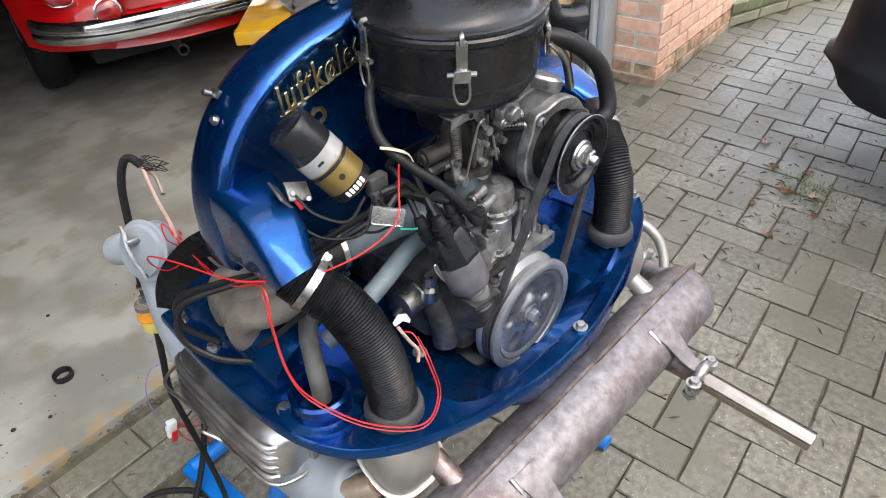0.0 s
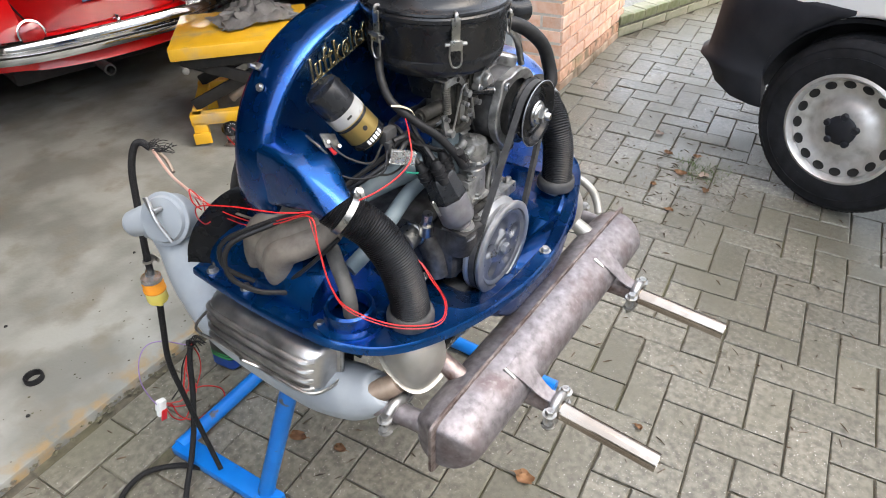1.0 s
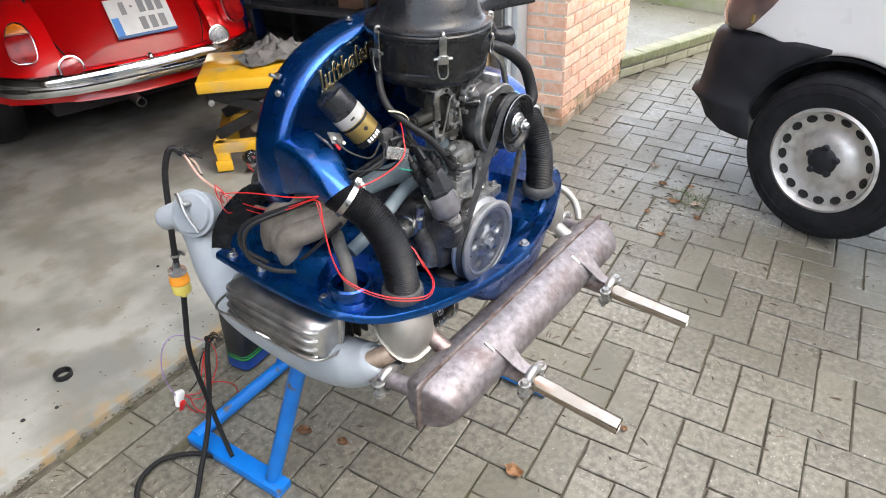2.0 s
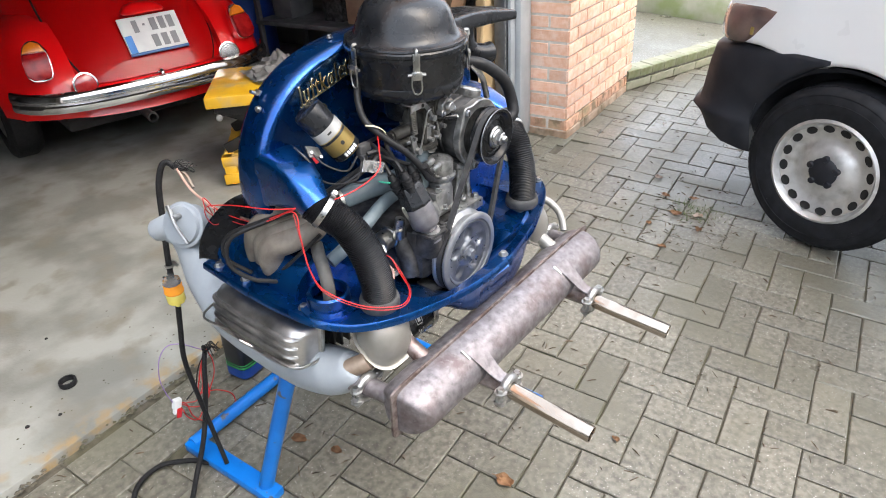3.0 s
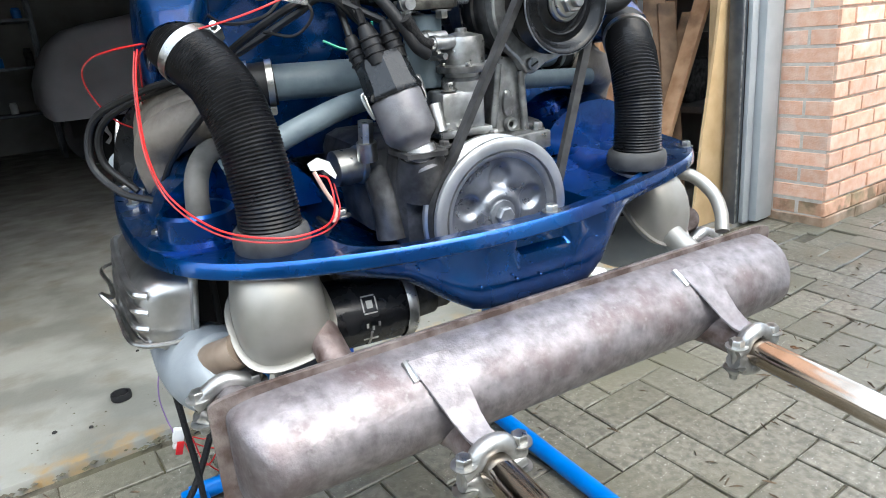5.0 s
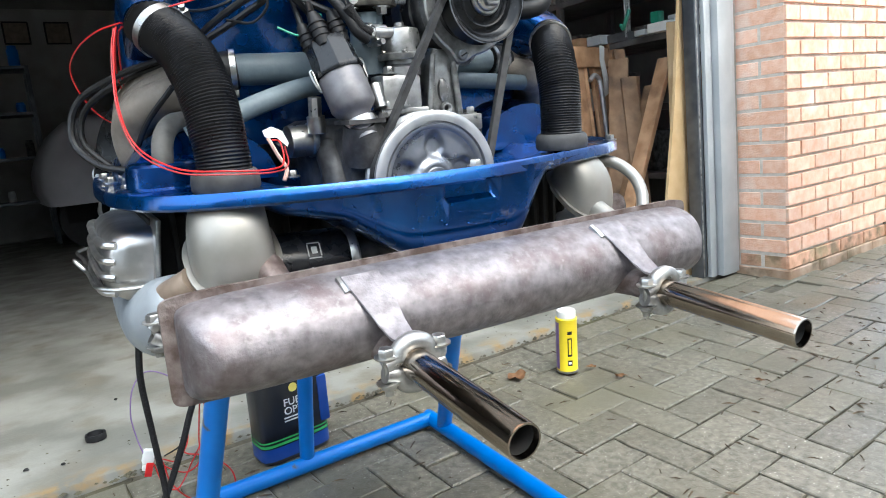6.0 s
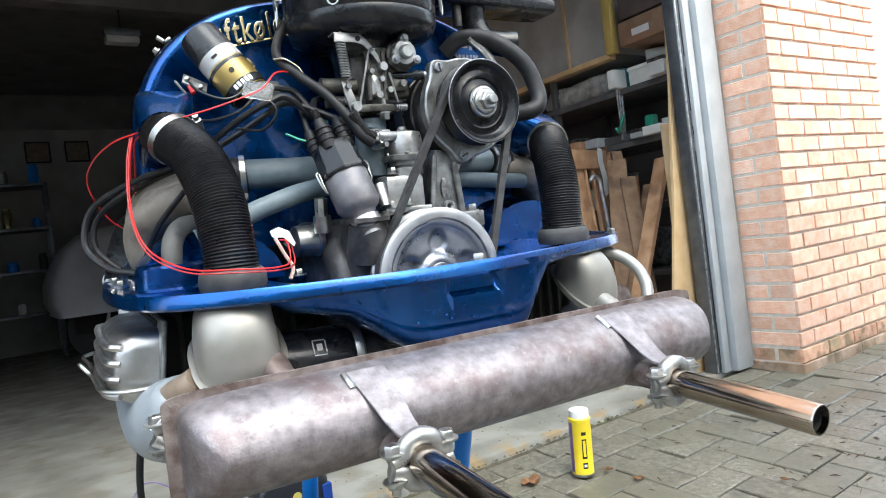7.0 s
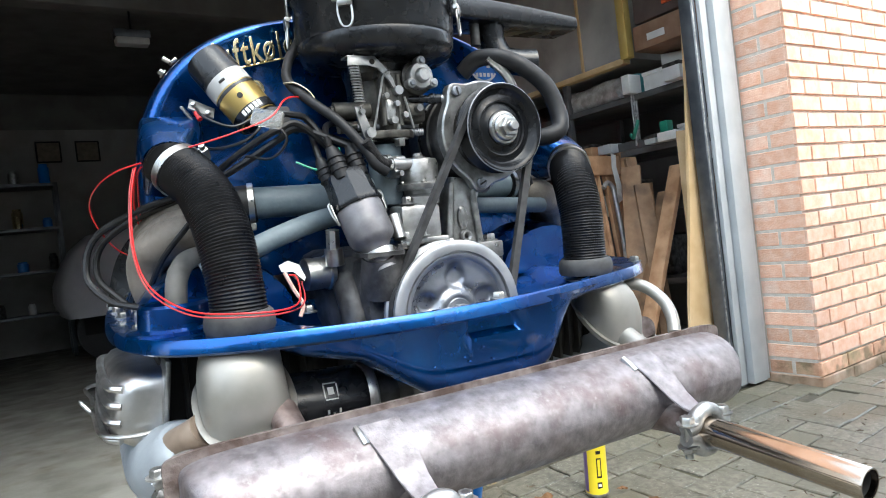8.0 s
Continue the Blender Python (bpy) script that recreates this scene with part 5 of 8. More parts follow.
    part("adapter", joined(rod((-0.115, 0.028, 0.657), (-0.085, 0.03, 0.657), 0.022), box((-0.075, 0.05, 0.66), (0.04, 0.05, 0.05), 0.008)), DARK_ALU, filt)
    fm = axis((-0.238, 0.030, 0.664), (1, -0.02, -0.05))
    ang = math.degrees(math.atan2(*(fm.inverted().to_3x3() @ Vector((-0.15, -0.8, 0.5))).yx))
    for a, z, w, h in ((-14, 0.070, 0.018, 0.0016), (14, 0.070, 0.018, 0.0016), (0, 0.061, 0.0016, 0.018), (0, 0.079, 0.0016, 0.018), (0, 0.070, 0.008, 0.010), (34, 0.064, 0.003, 0.006), (40, 0.072, 0.003, 0.006), (34, 0.080, 0.003, 0.006), (62, 0.066, 0.012, 0.003), (62, 0.074, 0.012, 0.003), (70, 0.07, 0.003, 0.014), (54, 0.07, 0.003, 0.014)):
        part("mark", moved(box((0.0366, 0, 0.070 + (z - 0.070) * 0.8), (0.0008, h * 0.8, w * 0.8), 0.0), fm @ pose(0, 0, 0, 0, 0, ang + a)), SILVER_LABEL, filt)


def build_exhaust():
    # two pressed half shells with a seam flange all round
    def shell(sign, depth):
        rows = []
        for s, f in ((1.0, 0.0), (0.985, 0.17), (0.945, 0.33), (0.87, 0.50), (0.77, 0.64), (0.64, 0.77), (0.50, 0.87), (0.34, 0.945), (0.17, 0.985), (0.05, 1.0)):
            hx, hz = 0.334 - 0.034 * (1 - math.sqrt(1 - f * f)), 0.0485 * s
            rows.append([(x, -0.088 + sign * depth * f, z) for x, z in superellipse(hx - 0.006, hz, 3.0 + 9.0 * s, 84, -0.006, 0.626)])
        return rings(rows)
    muffler = part("muffler", joined(shell(-1, 0.062), shell(1, 0.05)), MUFFLER, engine, "heat-scaled steel rear muffler with welded seam")
    rim = []
    for x, z in superellipse(0.339, 0.0535, 18, 140, -0.007, 0.627):
        rim.append((x + 0.0015 * noise.noise(Vector((x * 30, z * 30, 1))), z + 0.0012 * noise.noise(Vector((x * 40, z * 40, 5)))))
    part("seam_flange", slab(rim, -0.0022, 0.0022, 0.0008, Matrix(((1, 0, 0, 0), (0, 0, 1, -0.088), (0, 1, 0, 0), (0, 0, 0, 1)))), RUST, muffler, "rust-brown welded seam flange")
    for x0 in (-0.150, 0.176):
        part("pipe_stub", joined(tube([(x0 - 0.002, -0.13, 0.606), (x0, -0.15, 0.603), (x0, -0.195, 0.602)], [0.021, 0.0165, 0.0155], 20)), RUST, muffler, "rust-brown pipe stub")
        rows = []
        for y, z, w in ((-0.116, 0.6735, 0.020), (-0.128, 0.666, 0.019), (-0.141, 0.656, 0.0175), (-0.153, 0.645, 0.0155), (-0.164, 0.634, 0.0135), (-0.176, 0.6255, 0.012), (-0.192, 0.6215, 0.0115)):
            x = x0 - 0.014 + (0.014 * (-y - 0.116) / 0.076)
            rows.append([(x - w, y, z), (x + w, y, z), (x + w, y - 0.0015, z - 0.003), (x - w, y - 0.0015, z - 0.003)])
        strap = part("strap", rings(rows), MUFFLER, muffler, "welded steel support strap")
        part("weld", tube([(x0 - 0.034, -0.112, 0.671), (x0 - 0.034, -0.122, 0.666), (x0 - 0.033, -0.130, 0.660)], 0.0042, 8), ALU, strap)
        # two-bolt clamp
        cl = bmesh.new()
        for sgn in (-1, 1):
            add(cl, tube([(x0 + 0.030, -0.192, 0.602 + sgn * 0.004), (x0 + 0.018, -0.192, 0.602 + sgn * 0.008), (x0 + 0.012, -0.192, 0.602 + sgn * 0.017), (x0, -0.192, 0.602 + sgn * 0.021), (x0 - 0.012, -0.192, 0.602 + sgn * 0.017), (x0 - 0.018, -0.192, 0.602 + sgn * 0.008), (x0 - 0.030, -0.192, 0.602 + sgn * 0.004)], 0.0085, 10, steps=4))
        clamp = part("clamp", cl, ALU, muffler, "bare cast exhaust clamp")
        for sx in (-0.027, 0.027):
            part("bolt", joined(rod((x0 + sx, -0.192, 0.577), (x0 + sx, -0.192, 0.622), 0.0042, seg=10), bolt((x0 + sx, -0.192, 0.613), (0, 0, 1), 0.0075, 0.009), bolt((x0 + sx, -0.192, 0.590), (0, 0, -1), 0.0075, 0.007)), ZINC, clamp)
        end = Vector((x0 + 0.004 if x0 > 0 else x0 - 0.001, -0.357, 0.594))
        p0 = Vector((x0, -0.188, 0.602))
        d = (end - p0).normalized()
        k = (end - p0).length
        pipe = part("tailpipe", lathe([(0.0150, 0), (0.0150, k - 0.002), (0.0146, k), (0.0132, k), (0.0128, k - 0.003), (0.0128, 0.02)], axis(p0, d), caps=False, seg=36), PIPE, muffler, "heat-tinted chrome tailpipe")
        part("bore", lathe([(0.0127, k - 0.055), (0.0127, k - 0.006)], axis(p0, d), caps=False, seg=24), NEAR_BLACK, pipe)
        part("bore_end", lathe([(0.0, k - 0.056), (0.0128, k - 0.055)], axis(p0, d), caps=False, seg=24), NEAR_BLACK, pipe)
    for s in (-1, 1):
        # silver cowls under the tray: a dome over a slanting flange, with a neck up to the hose
        neck, foot = Vector((s * 0.25 if s < 0 else 0.212, 0.014, 0.750)), Vector((-0.255 if s < 0 else 0.232, 0.005, 0.689))
        up = Vector((s * 0.22, -0.57, 0.79)).normalized()
        across = (Vector((1, 0, 0)) - up * up.x).normalized()
        back = up.cross(across)
        lip = superellipse(0.0475, 0.052, 2.7, 56)
        rows = [[foot + across * x * g + back * y * g - up * h for x, y in lip] for g, h in ((0.80, 0.012), (0.96, 0.0020), (1.035, 0.0018), (1.040, 0.0009), (1.035, 0.0), (0.93, 0.0), (0.905, 0.001))]
        for f in (0.06, 0.14, 0.24, 0.35, 0.47, 0.60, 0.72, 0.83, 0.92, 1.0):
            ring = []
            for i, (x, y) in enumerate(lip):
                p = foot + (across * x + back * y) * 0.90
                a = math.atan2(y, x)
                q = neck + Vector((0.0345 * math.cos(a), 0.0345 * math.sin(a), 0))
                ring.append(p.lerp(q, f ** 1.25) + up * 0.019 * math.sin(math.pi * min(1.0, f * 1.05)) ** 0.8)
            rows.append(ring)
        cowl = part("exhaust_cowl", rings(rows), SILVER, engine, "dull silver exhaust cowl with a welded flange", smooth=50)
        part("outlet", tube([(s * 0.226, -0.022, 0.676), (s * 0.226, -0.038, 0.668), (s * 0.226, -0.056, 0.659), (s * 0.226, -0.078, 0.648)], [0.0150, 0.0152, 0.0158, 0.0175], 18), COPPER_RUST if s < 0 else SILVER, cowl, "rust-brown welded joint")
        part("flange_ring", lathe([(0.018, 0), (0.0245, 0.001), (0.026, 0.006), (0.018, 0.008)], axis((s * 0.226, -0.064, 0.655), (0, -0.8, -0.6)), caps=False, seg=24), RUST, cowl)
        # heat exchanger: one fat painted pipe along the cylinder bank
        box_pts = [(s * 0.315, 0.545, 0.742), (s * 0.300, 0.525, 0.735), (s * 0.291, 0.495, 0.705), (s * 0.297, 0.455, 0.650), (s * 0.310, 0.38, 0.605), (s * 0.315, 0.27, 0.594), (s * 0.316, 0.15, 0.598), (s * 0.314, 0.075, 0.618), (s * 0.310, 0.035, 0.640), (s * 0.306, 0.022, 0.652)]
        hb = part("heat_exchanger", tube(box_pts, [0.020, 0.028, 0.040, 0.047, 0.047, 0.047, 0.048, 0.045, 0.034, 0.022], 28), HEATBOX, engine, "pale grey painted heat exchanger pipe")
        drum = part("flap_drum", lathe([(0.010, -0.030), (0.036, -0.028), (0.041, -0.020), (0.042, 0.008), (0.0465, 0.009), (0.0475, 0.011), (0.0465, 0.013), (0.041, 0.014), (0.038, 0.020), (0.012, 0.023)], axis((s * 0.300, 0.492, 0.772), (s * 0.86, -0.30, 0.42)), seg=40), HEATBOX, hb, "pale grey drum of the heater flap")
        part("nose", tube([(s * 0.296, 0.515, 0.768), (s * 0.312, 0.545, 0.754), (s * 0.325, 0.570, 0.742), (s * 0.331, 0.581, 0.736)], [0.024, 0.0265, 0.0235, 0.011], 20), HEATBOX, hb)
        part("lever", joined(tube([(s * 0.325, 0.496, 0.816), (s * 0.332, 0.476, 0.790), (s * 0.330, 0.450, 0.757)], 0.0032, 8), box((s * 0.324, 0.500, 0.806), (0.004, 0.012, 0.034), 0.001, pose(0, 0, 0, -22)), rod((s * 0.312, 0.488, 0.800), (s * 0.330, 0.484, 0.804), 0.005, seg=10)), ALU, drum, "bare steel heater flap lever")
        part("flap_tube", tube([(s * 0.296, 0.006, 0.668), (s * 0.306, 0.016, 0.659), (s * 0.318, 0.034, 0.648)], [0.0165, 0.0175, 0.0185], 20), COPPER if s < 0 else RUST, hb, "brown exhaust tube")
        part("link_pipe", tube([(s * 0.328, 0.05, 0.628), (s * 0.318, 0.015, 0.626), (s * 0.312, -0.03, 0.628), (s * 0.308, -0.075, 0.63)], [0.019, 0.0165, 0.0165, 0.0175], 20), MUFFLER, hb)
        cl = bmesh.new()
        for sgn in (-1, 1):
            add(cl, tube([(s * 0.316 + 0.03, -0.005, 0.626 + sgn * 0.004), (s * 0.316 + 0.014, -0.005, 0.626 + sgn * 0.016), (s * 0.316, -0.005, 0.626 + sgn * 0.021), (s * 0.316 - 0.014, -0.005, 0.626 + sgn * 0.016), (s * 0.316 - 0.03, -0.005, 0.626 + sgn * 0.004)], 0.008, 10, steps=5))
        for sx in (-0.026, 0.026):
            add(cl, joined(rod((s * 0.316 + sx, -0.005, 0.600), (s * 0.316 + sx, -0.005, 0.645), 0.0042, seg=10), bolt((s * 0.316 + sx, -0.005, 0.636), (0, 0, 1), 0.0075, 0.009), bolt((s * 0.316 + sx, -0.005, 0.612), (0, 0, -1), 0.0075, 0.007)))
        part("clamp", cl, ALU, hb, "bare cast exhaust clamp")
    part("loop_pipe", tube([(0.272, 0.03, 0.732), (0.297, 0.004, 0.727), (0.305, -0.024, 0.709), (0.302, -0.042, 0.688), (0.291, -0.055, 0.668)], 0.0085, 12), SILVER, engine, "pale bent heater pipe")


def build_valve_covers():
    for s in (-1, 1):
        m = pose(s * 0.316, 0.228, 0.668, 0, s * -8, 0)
        rows = []
        for x, hy, hz, n in ((0.0, 0.132, 0.052, 8), (0.006, 0.132, 0.052, 8), (0.007, 0.126, 0.047, 7), (0.030, 0.123, 0.045, 6), (0.046, 0.116, 0.039, 5), (0.054, 0.104, 0.030, 5), (0.057, 0.06, 0.014, 4)):
            rows.append([m @ Vector((s * x, y, z)) for y, z in superellipse(hy, hz, n, 56)])
        cover = part("valve_cover", rings(rows), STEEL, engine, "polished ribbed steel valve cover with wire bail", smooth=50)
        for z in (-0.030, -0.012, 0.006, 0.024):
            part("rib", moved(tube([(s * 0.044, -0.114, z), (s * 0.0575, -0.095, z), (s * 0.0605, 0.0, z), (s * 0.0575, 0.095, z), (s * 0.044, 0.114, z)], 0.0046, 8, steps=4), m), STEEL, cover)
        part("flange", moved(box((s * 0.003, 0, 0), (0.006, 0.272, 0.112), 0.002), m), ALU, cover)
        bail = [(s * -0.01, -0.135, -0.012), (s * 0.03, -0.138, -0.02), (s * 0.062, -0.12, -0.022), (s * 0.068, -0.06, -0.020), (s * 0.069, -0.02, -0.022), (s * 0.082, 0.0, -0.010), (s * 0.069, 0.02, -0.022), (s * 0.068, 0.06, -0.020), (s * 0.072, 0.12, -0.018), (s * 0.03, 0.14, -0.012), (s * -0.01, 0.137, -0.01)]
        part("bail", moved(tube(bail, 0.0026, 8, steps=6), m), ZINC, cover, "bright spring-wire bail")


def build_wiring():
    p = part("wiring", tube([(-0.278, 0.44, 0.815), (-0.296, 0.42, 0.850), (-0.302, 0.39, 0.858), (-0.308, 0.33, 0.862), (-0.318, 0.24, 0.885), (-0.324, 0.17, 0.925), (-0.322, 0.125, 0.951), (-0.29, 0.085, 0.962), (-0.24, 0.06, 0.975), (-0.195, 0.055, 0.992), (-0.17, 0.075, 1.015), (-0.145, 0.10, 1.022), (-0.136, 0.104, 1.016)], 0.0010, 7), WIRE_RED, engine, "loose red wiring loom")
    part("wire", tube([(-0.276, 0.438, 0.825), (-0.285, 0.42, 0.845), (-0.298, 0.37, 0.842), (-0.312, 0.28, 0.862), (-0.328, 0.19, 0.91), (-0.328, 0.12, 0.950), (-0.338, 0.10, 0.915), (-0.342, 0.082, 0.86), (-0.332, 0.062, 0.822), (-0.304, 0.006, 0.800), (-0.262, -0.038, 0.796), (-0.218, -0.020, 0.792), (-0.192, 0.022, 0.795), (-0.185, 0.05, 0.815), (-0.19, 0.062, 0.818)], 0.0010, 7), WIRE_RED, p)
    part("wire", tube([(-0.331, 0.118, 0.949), (-0.340, 0.099, 0.915), (-0.344, 0.080, 0.86), (-0.334, 0.060, 0.819), (-0.306, 0.004, 0.797), (-0.264, -0.040, 0.793), (-0.216, -0.022, 0.789), (-0.188, 0.020, 0.792), (-0.180, 0.05, 0.81)], 0.0009, 7), WIRE_DARKRED, p)
    part("wire", tube([(-0.318, 0.355, 0.842), (-0.346, 0.332, 0.862), (-0.366, 0.315, 0.895), (-0.371, 0.295, 0.922), (-0.362, 0.235, 0.940), (-0.345, 0.16, 0.950), (-0.322, 0.12, 0.955), (-0.295, 0.09, 0.961)], 0.0010, 7), WIRE_RED, p)
    part("wire", tube([(-0.296, 0.41, 0.83), (-0.308, 0.41, 0.85), (-0.305, 0.415, 0.872), (-0.298, 0.40, 0.852), (-0.300, 0.395, 0.83)], 0.0011, 7), WIRE_RED, p)
    part("wire", tube([(-0.302, 0.39, 0.857), (-0.282, 0.45, 0.842), (-0.262, 0.53, 0.838), (-0.245, 0.595, 0.858)], 0.0026, 7), WIRE_PALE, p)
    part("wire", tube([(-0.285, 0.40, 0.835), (-0.29, 0.34, 0.85), (-0.30, 0.27, 0.87), (-0.31, 0.2, 0.905)], 0.0022, 7), COPPER, p)
    part("connector", box((-0.194, 0.068, 0.993), (0.036, 0.008, 0.020), 0.0025, pose(0, 0, 0, -12, 14, -38)), CLEAR, p, "clear plastic wire connector")
    part("tag", moved(rings([[(-0.012, 0, 0.003), (0.0, 0.003, 0.007), (0.012, 0.001, 0.001)], [(-0.010, -0.001, -0.004), (0.002, 0.002, -0.002), (0.018, 0, -0.014)], [(-0.008, -0.001, -0.005), (0.004, 0.0, -0.006), (0.016, 0, -0.018)]], caps=False, closed=False), pose(-0.185, 0.075, 0.826)), PAPER, p, "torn white paper tag")
    part("wire", tube([(-0.192, 0.072, 0.82), (-0.186, 0.06, 0.80), (-0.181, 0.05, 0.785), (-0.187, 0.045, 0.772)], 0.0024, 7), WIRE_PALE, p)
    part("wire", tube([(-0.16, 0.09, 0.945), (-0.135, 0.085, 0.935), (-0.11, 0.085, 0.945), (-0.105, 0.09, 0.96)], 0.0014, 6), WIRE_GREEN, p)
    for pts in ([(-0.355, 0.335, 0.765), (-0.33, 0.34, 0.785), (-0.30, 0.29, 0.79), (-0.27, 0.20, 0.83), (-0.25, 0.15, 0.86)], [(-0.325, 0.205, 0.77), (-0.325, 0.19, 0.80), (-0.31, 0.15, 0.845), (-0.28, 0.12, 0.885)]):
        part("wire", tube(pts, 0.0035, 8), WIRE_BLACK, p)
    return p


build_tinware()
build_shroud()
build_hoses()
build_crank()
build_alternator()
build_air_cleaner()
build_carburettor()
build_distributor()
build_coil()
build_small_units()
build_exhaust()
build_valve_covers()
wiring = build_wiring()
wiring.location = (0.010, 0.002, -0.017)

# ---- the stand and what lies on the drive ----
def build_stand():
    st = thing("engine_stand", SLOPE, "blue enamelled tubular steel engine stand on the pavers", "engine stand")
    part("rail", rod((-0.335, 0.685, 0.021), (0.345, 0.725, 0.021), 0.019), BLUE_STAND, st)
    part("rail", rod((0.343, 0.74, 0.020), (0.375, 0.005, 0.020), 0.019), BLUE_STAND, st)
    part("rail", moved(box((0, 0, 0), (0.05, 0.33, 0.03), 0.006), pose(-0.318, 0.535, 0.016, 0, 0, 4)), BLUE_STAND, st, "blue flat foot rail with chipped paint")
    part("post", rod((-0.306, 0.415, 0.02), (-0.205, 0.285, 0.60), 0.019), BLUE_STAND, st)
    part("post", rod((0.346, 0.66, 0.03), (0.205, 0.285, 0.60), 0.019), BLUE_STAND, st)
    part("post", rod((0.0, 0.712, 0.03), (0.0, 0.56, 0.62), 0.017), BLUE_STAND, st)
    part("cross_tube", rod((-0.22, 0.30, 0.565), (0.22, 0.30, 0.565), 0.017), BLUE_STAND, st)
    part("saddle", box((0, 0.42, 0.582), (0.12, 0.30, 0.02), 0.004), BLUE_STAND, st)


def build_jug():
    m = SLOPE @ pose(0.0, 0.83, 0, 0, 0, 8)
    jug = thing("additive_bottle", m, "black and blue plastic fuel additive bottle behind the stand", "bottle")
    dark = mat("black_bottle_plastic", (0.012, 0.013, 0.016), (0.02, 0.021, 0.024), rough=0.3, scale=10)
    blue = mat("blue_bottle_label", (0.01, 0.05, 0.25), (0.012, 0.06, 0.30), rough=0.35, scale=10)
    green = mat("green_label_band", (0.05, 0.35, 0.10), (0.06, 0.40, 0.12), rough=0.4, scale=10)
    part("body", rings([[(x, y, z) for x, y in superellipse(w, d, 5, 32)] for w, d, z in ((0.084, 0.04, 0.0), (0.09, 0.045, 0.008), (0.09, 0.045, 0.20), (0.08, 0.04, 0.225), (0.03, 0.028, 0.25), (0.022, 0.022, 0.262))]), dark, jug)
    part("cap", lathe([(0.021, 0.262), (0.0225, 0.264), (0.0225, 0.285), (0.02, 0.287)]), blue, jug)
    for z0, z1, g in ((0.012, 0.045, blue), (0.048, 0.055, green), (0.06, 0.064, green)):
        part("label_band", rings([[(x, y, z) for x, y in superellipse(0.0912, 0.0462, 5, 32)] for z in (z0, z1)], caps=False), g, jug)
    part("side_label", box((0.078, 0.0, 0.13), (0.026, 0.093, 0.12), 0.004), blue, jug)
    for text, z in (("FUEL", 0.150), ("OPTI", 0.128)):
        part("lettering", words(text, 0.026, 0.0004, Matrix.Translation((0.0, -0.0462, z)) @ pose(0, 0, 0, 90)), PAPER, jug)
    for z in (0.112, 0.104):
        part("mark", box((0.0, -0.0462, z), (0.06, 0.001, 0.003)), PAPER, jug)
    part("mark", lathe([(0.0, 0), (0.011, 0), (0.011, 0.001), (0, 0.001)], axis((0.0, -0.0465, 0.185), (0, -1, 0)), seg=20, caps=False), FUEL, jug)


def build_can():
    can = thing("spray_can", SLOPE @ pose(0.850, 0.770, 0), "yellow and purple lubricant spray can standing on the pavers", "spray can")
    yellow = mat("yellow_can_print", (0.76, 0.58, 0.02), (0.82, 0.64, 0.03), rough=0.3, scale=15, coat=0.3)
    purple = mat("purple_can_print", (0.16, 0.10, 0.25), (0.20, 0.13, 0.30), rough=0.35, scale=15)
    part("body", lathe([(0.030, 0.0), (0.0325, 0.002), (0.0325, 0.006), (0.0318, 0.008), (0.0318, 0.165), (0.0325, 0.167), (0.0325, 0.170), (0.0295, 0.173)], seg=36), yellow, can)
    rows = [[(0.0321 * math.cos(a), 0.0321 * math.sin(a), z) for a in np.linspace(radians(140), radians(186), 12)] for z in (0.012, 0.160)]
    part("side_print", rings(rows, caps=False, closed=False), purple, can)
    part("cap", lathe([(0.0285, 0.173), (0.0285, 0.190), (0.0275, 0.193), (0.015, 0.194)], seg=32), WHITE_PLASTIC, can)
    part("base_rim", lathe([(0.0322, 0.0), (0.0328, 0.001), (0.0328, 0.006), (0.0322, 0.008)], seg=36, caps=False), ALU, can)
    for z, w, h in ((0.130, 0.014, 0.010), (0.085, 0.014, 0.058), (0.035, 0.014, 0.018)):
        rows = [[(0.0322 * math.cos(a), 0.0322 * math.sin(a), zz) for a in np.linspace(radians(246) - w / 0.064, radians(246) + w / 0.064, 8)] for zz in (z - h / 2, z + h / 2)]
        part("mark", rings(rows, caps=False, closed=False), NEAR_BLACK, can)
    rows = [[(0.0324 * math.cos(a), 0.0324 * math.sin(a), zz) for a in np.linspace(radians(246) - 0.12, radians(246) + 0.12, 8)] for zz in (0.062, 0.110)]
    part("mark", rings(rows, caps=False, closed=False), yellow, can)
    rows = [[(0.0324 * math.cos(a), 0.0324 * math.sin(a), zz) for a in np.linspace(radians(246) - 0.14, radians(246) + 0.14, 8)] for zz in (0.031, 0.039)]
    part("mark", rings(rows, caps=False, closed=False), PAPER, can)


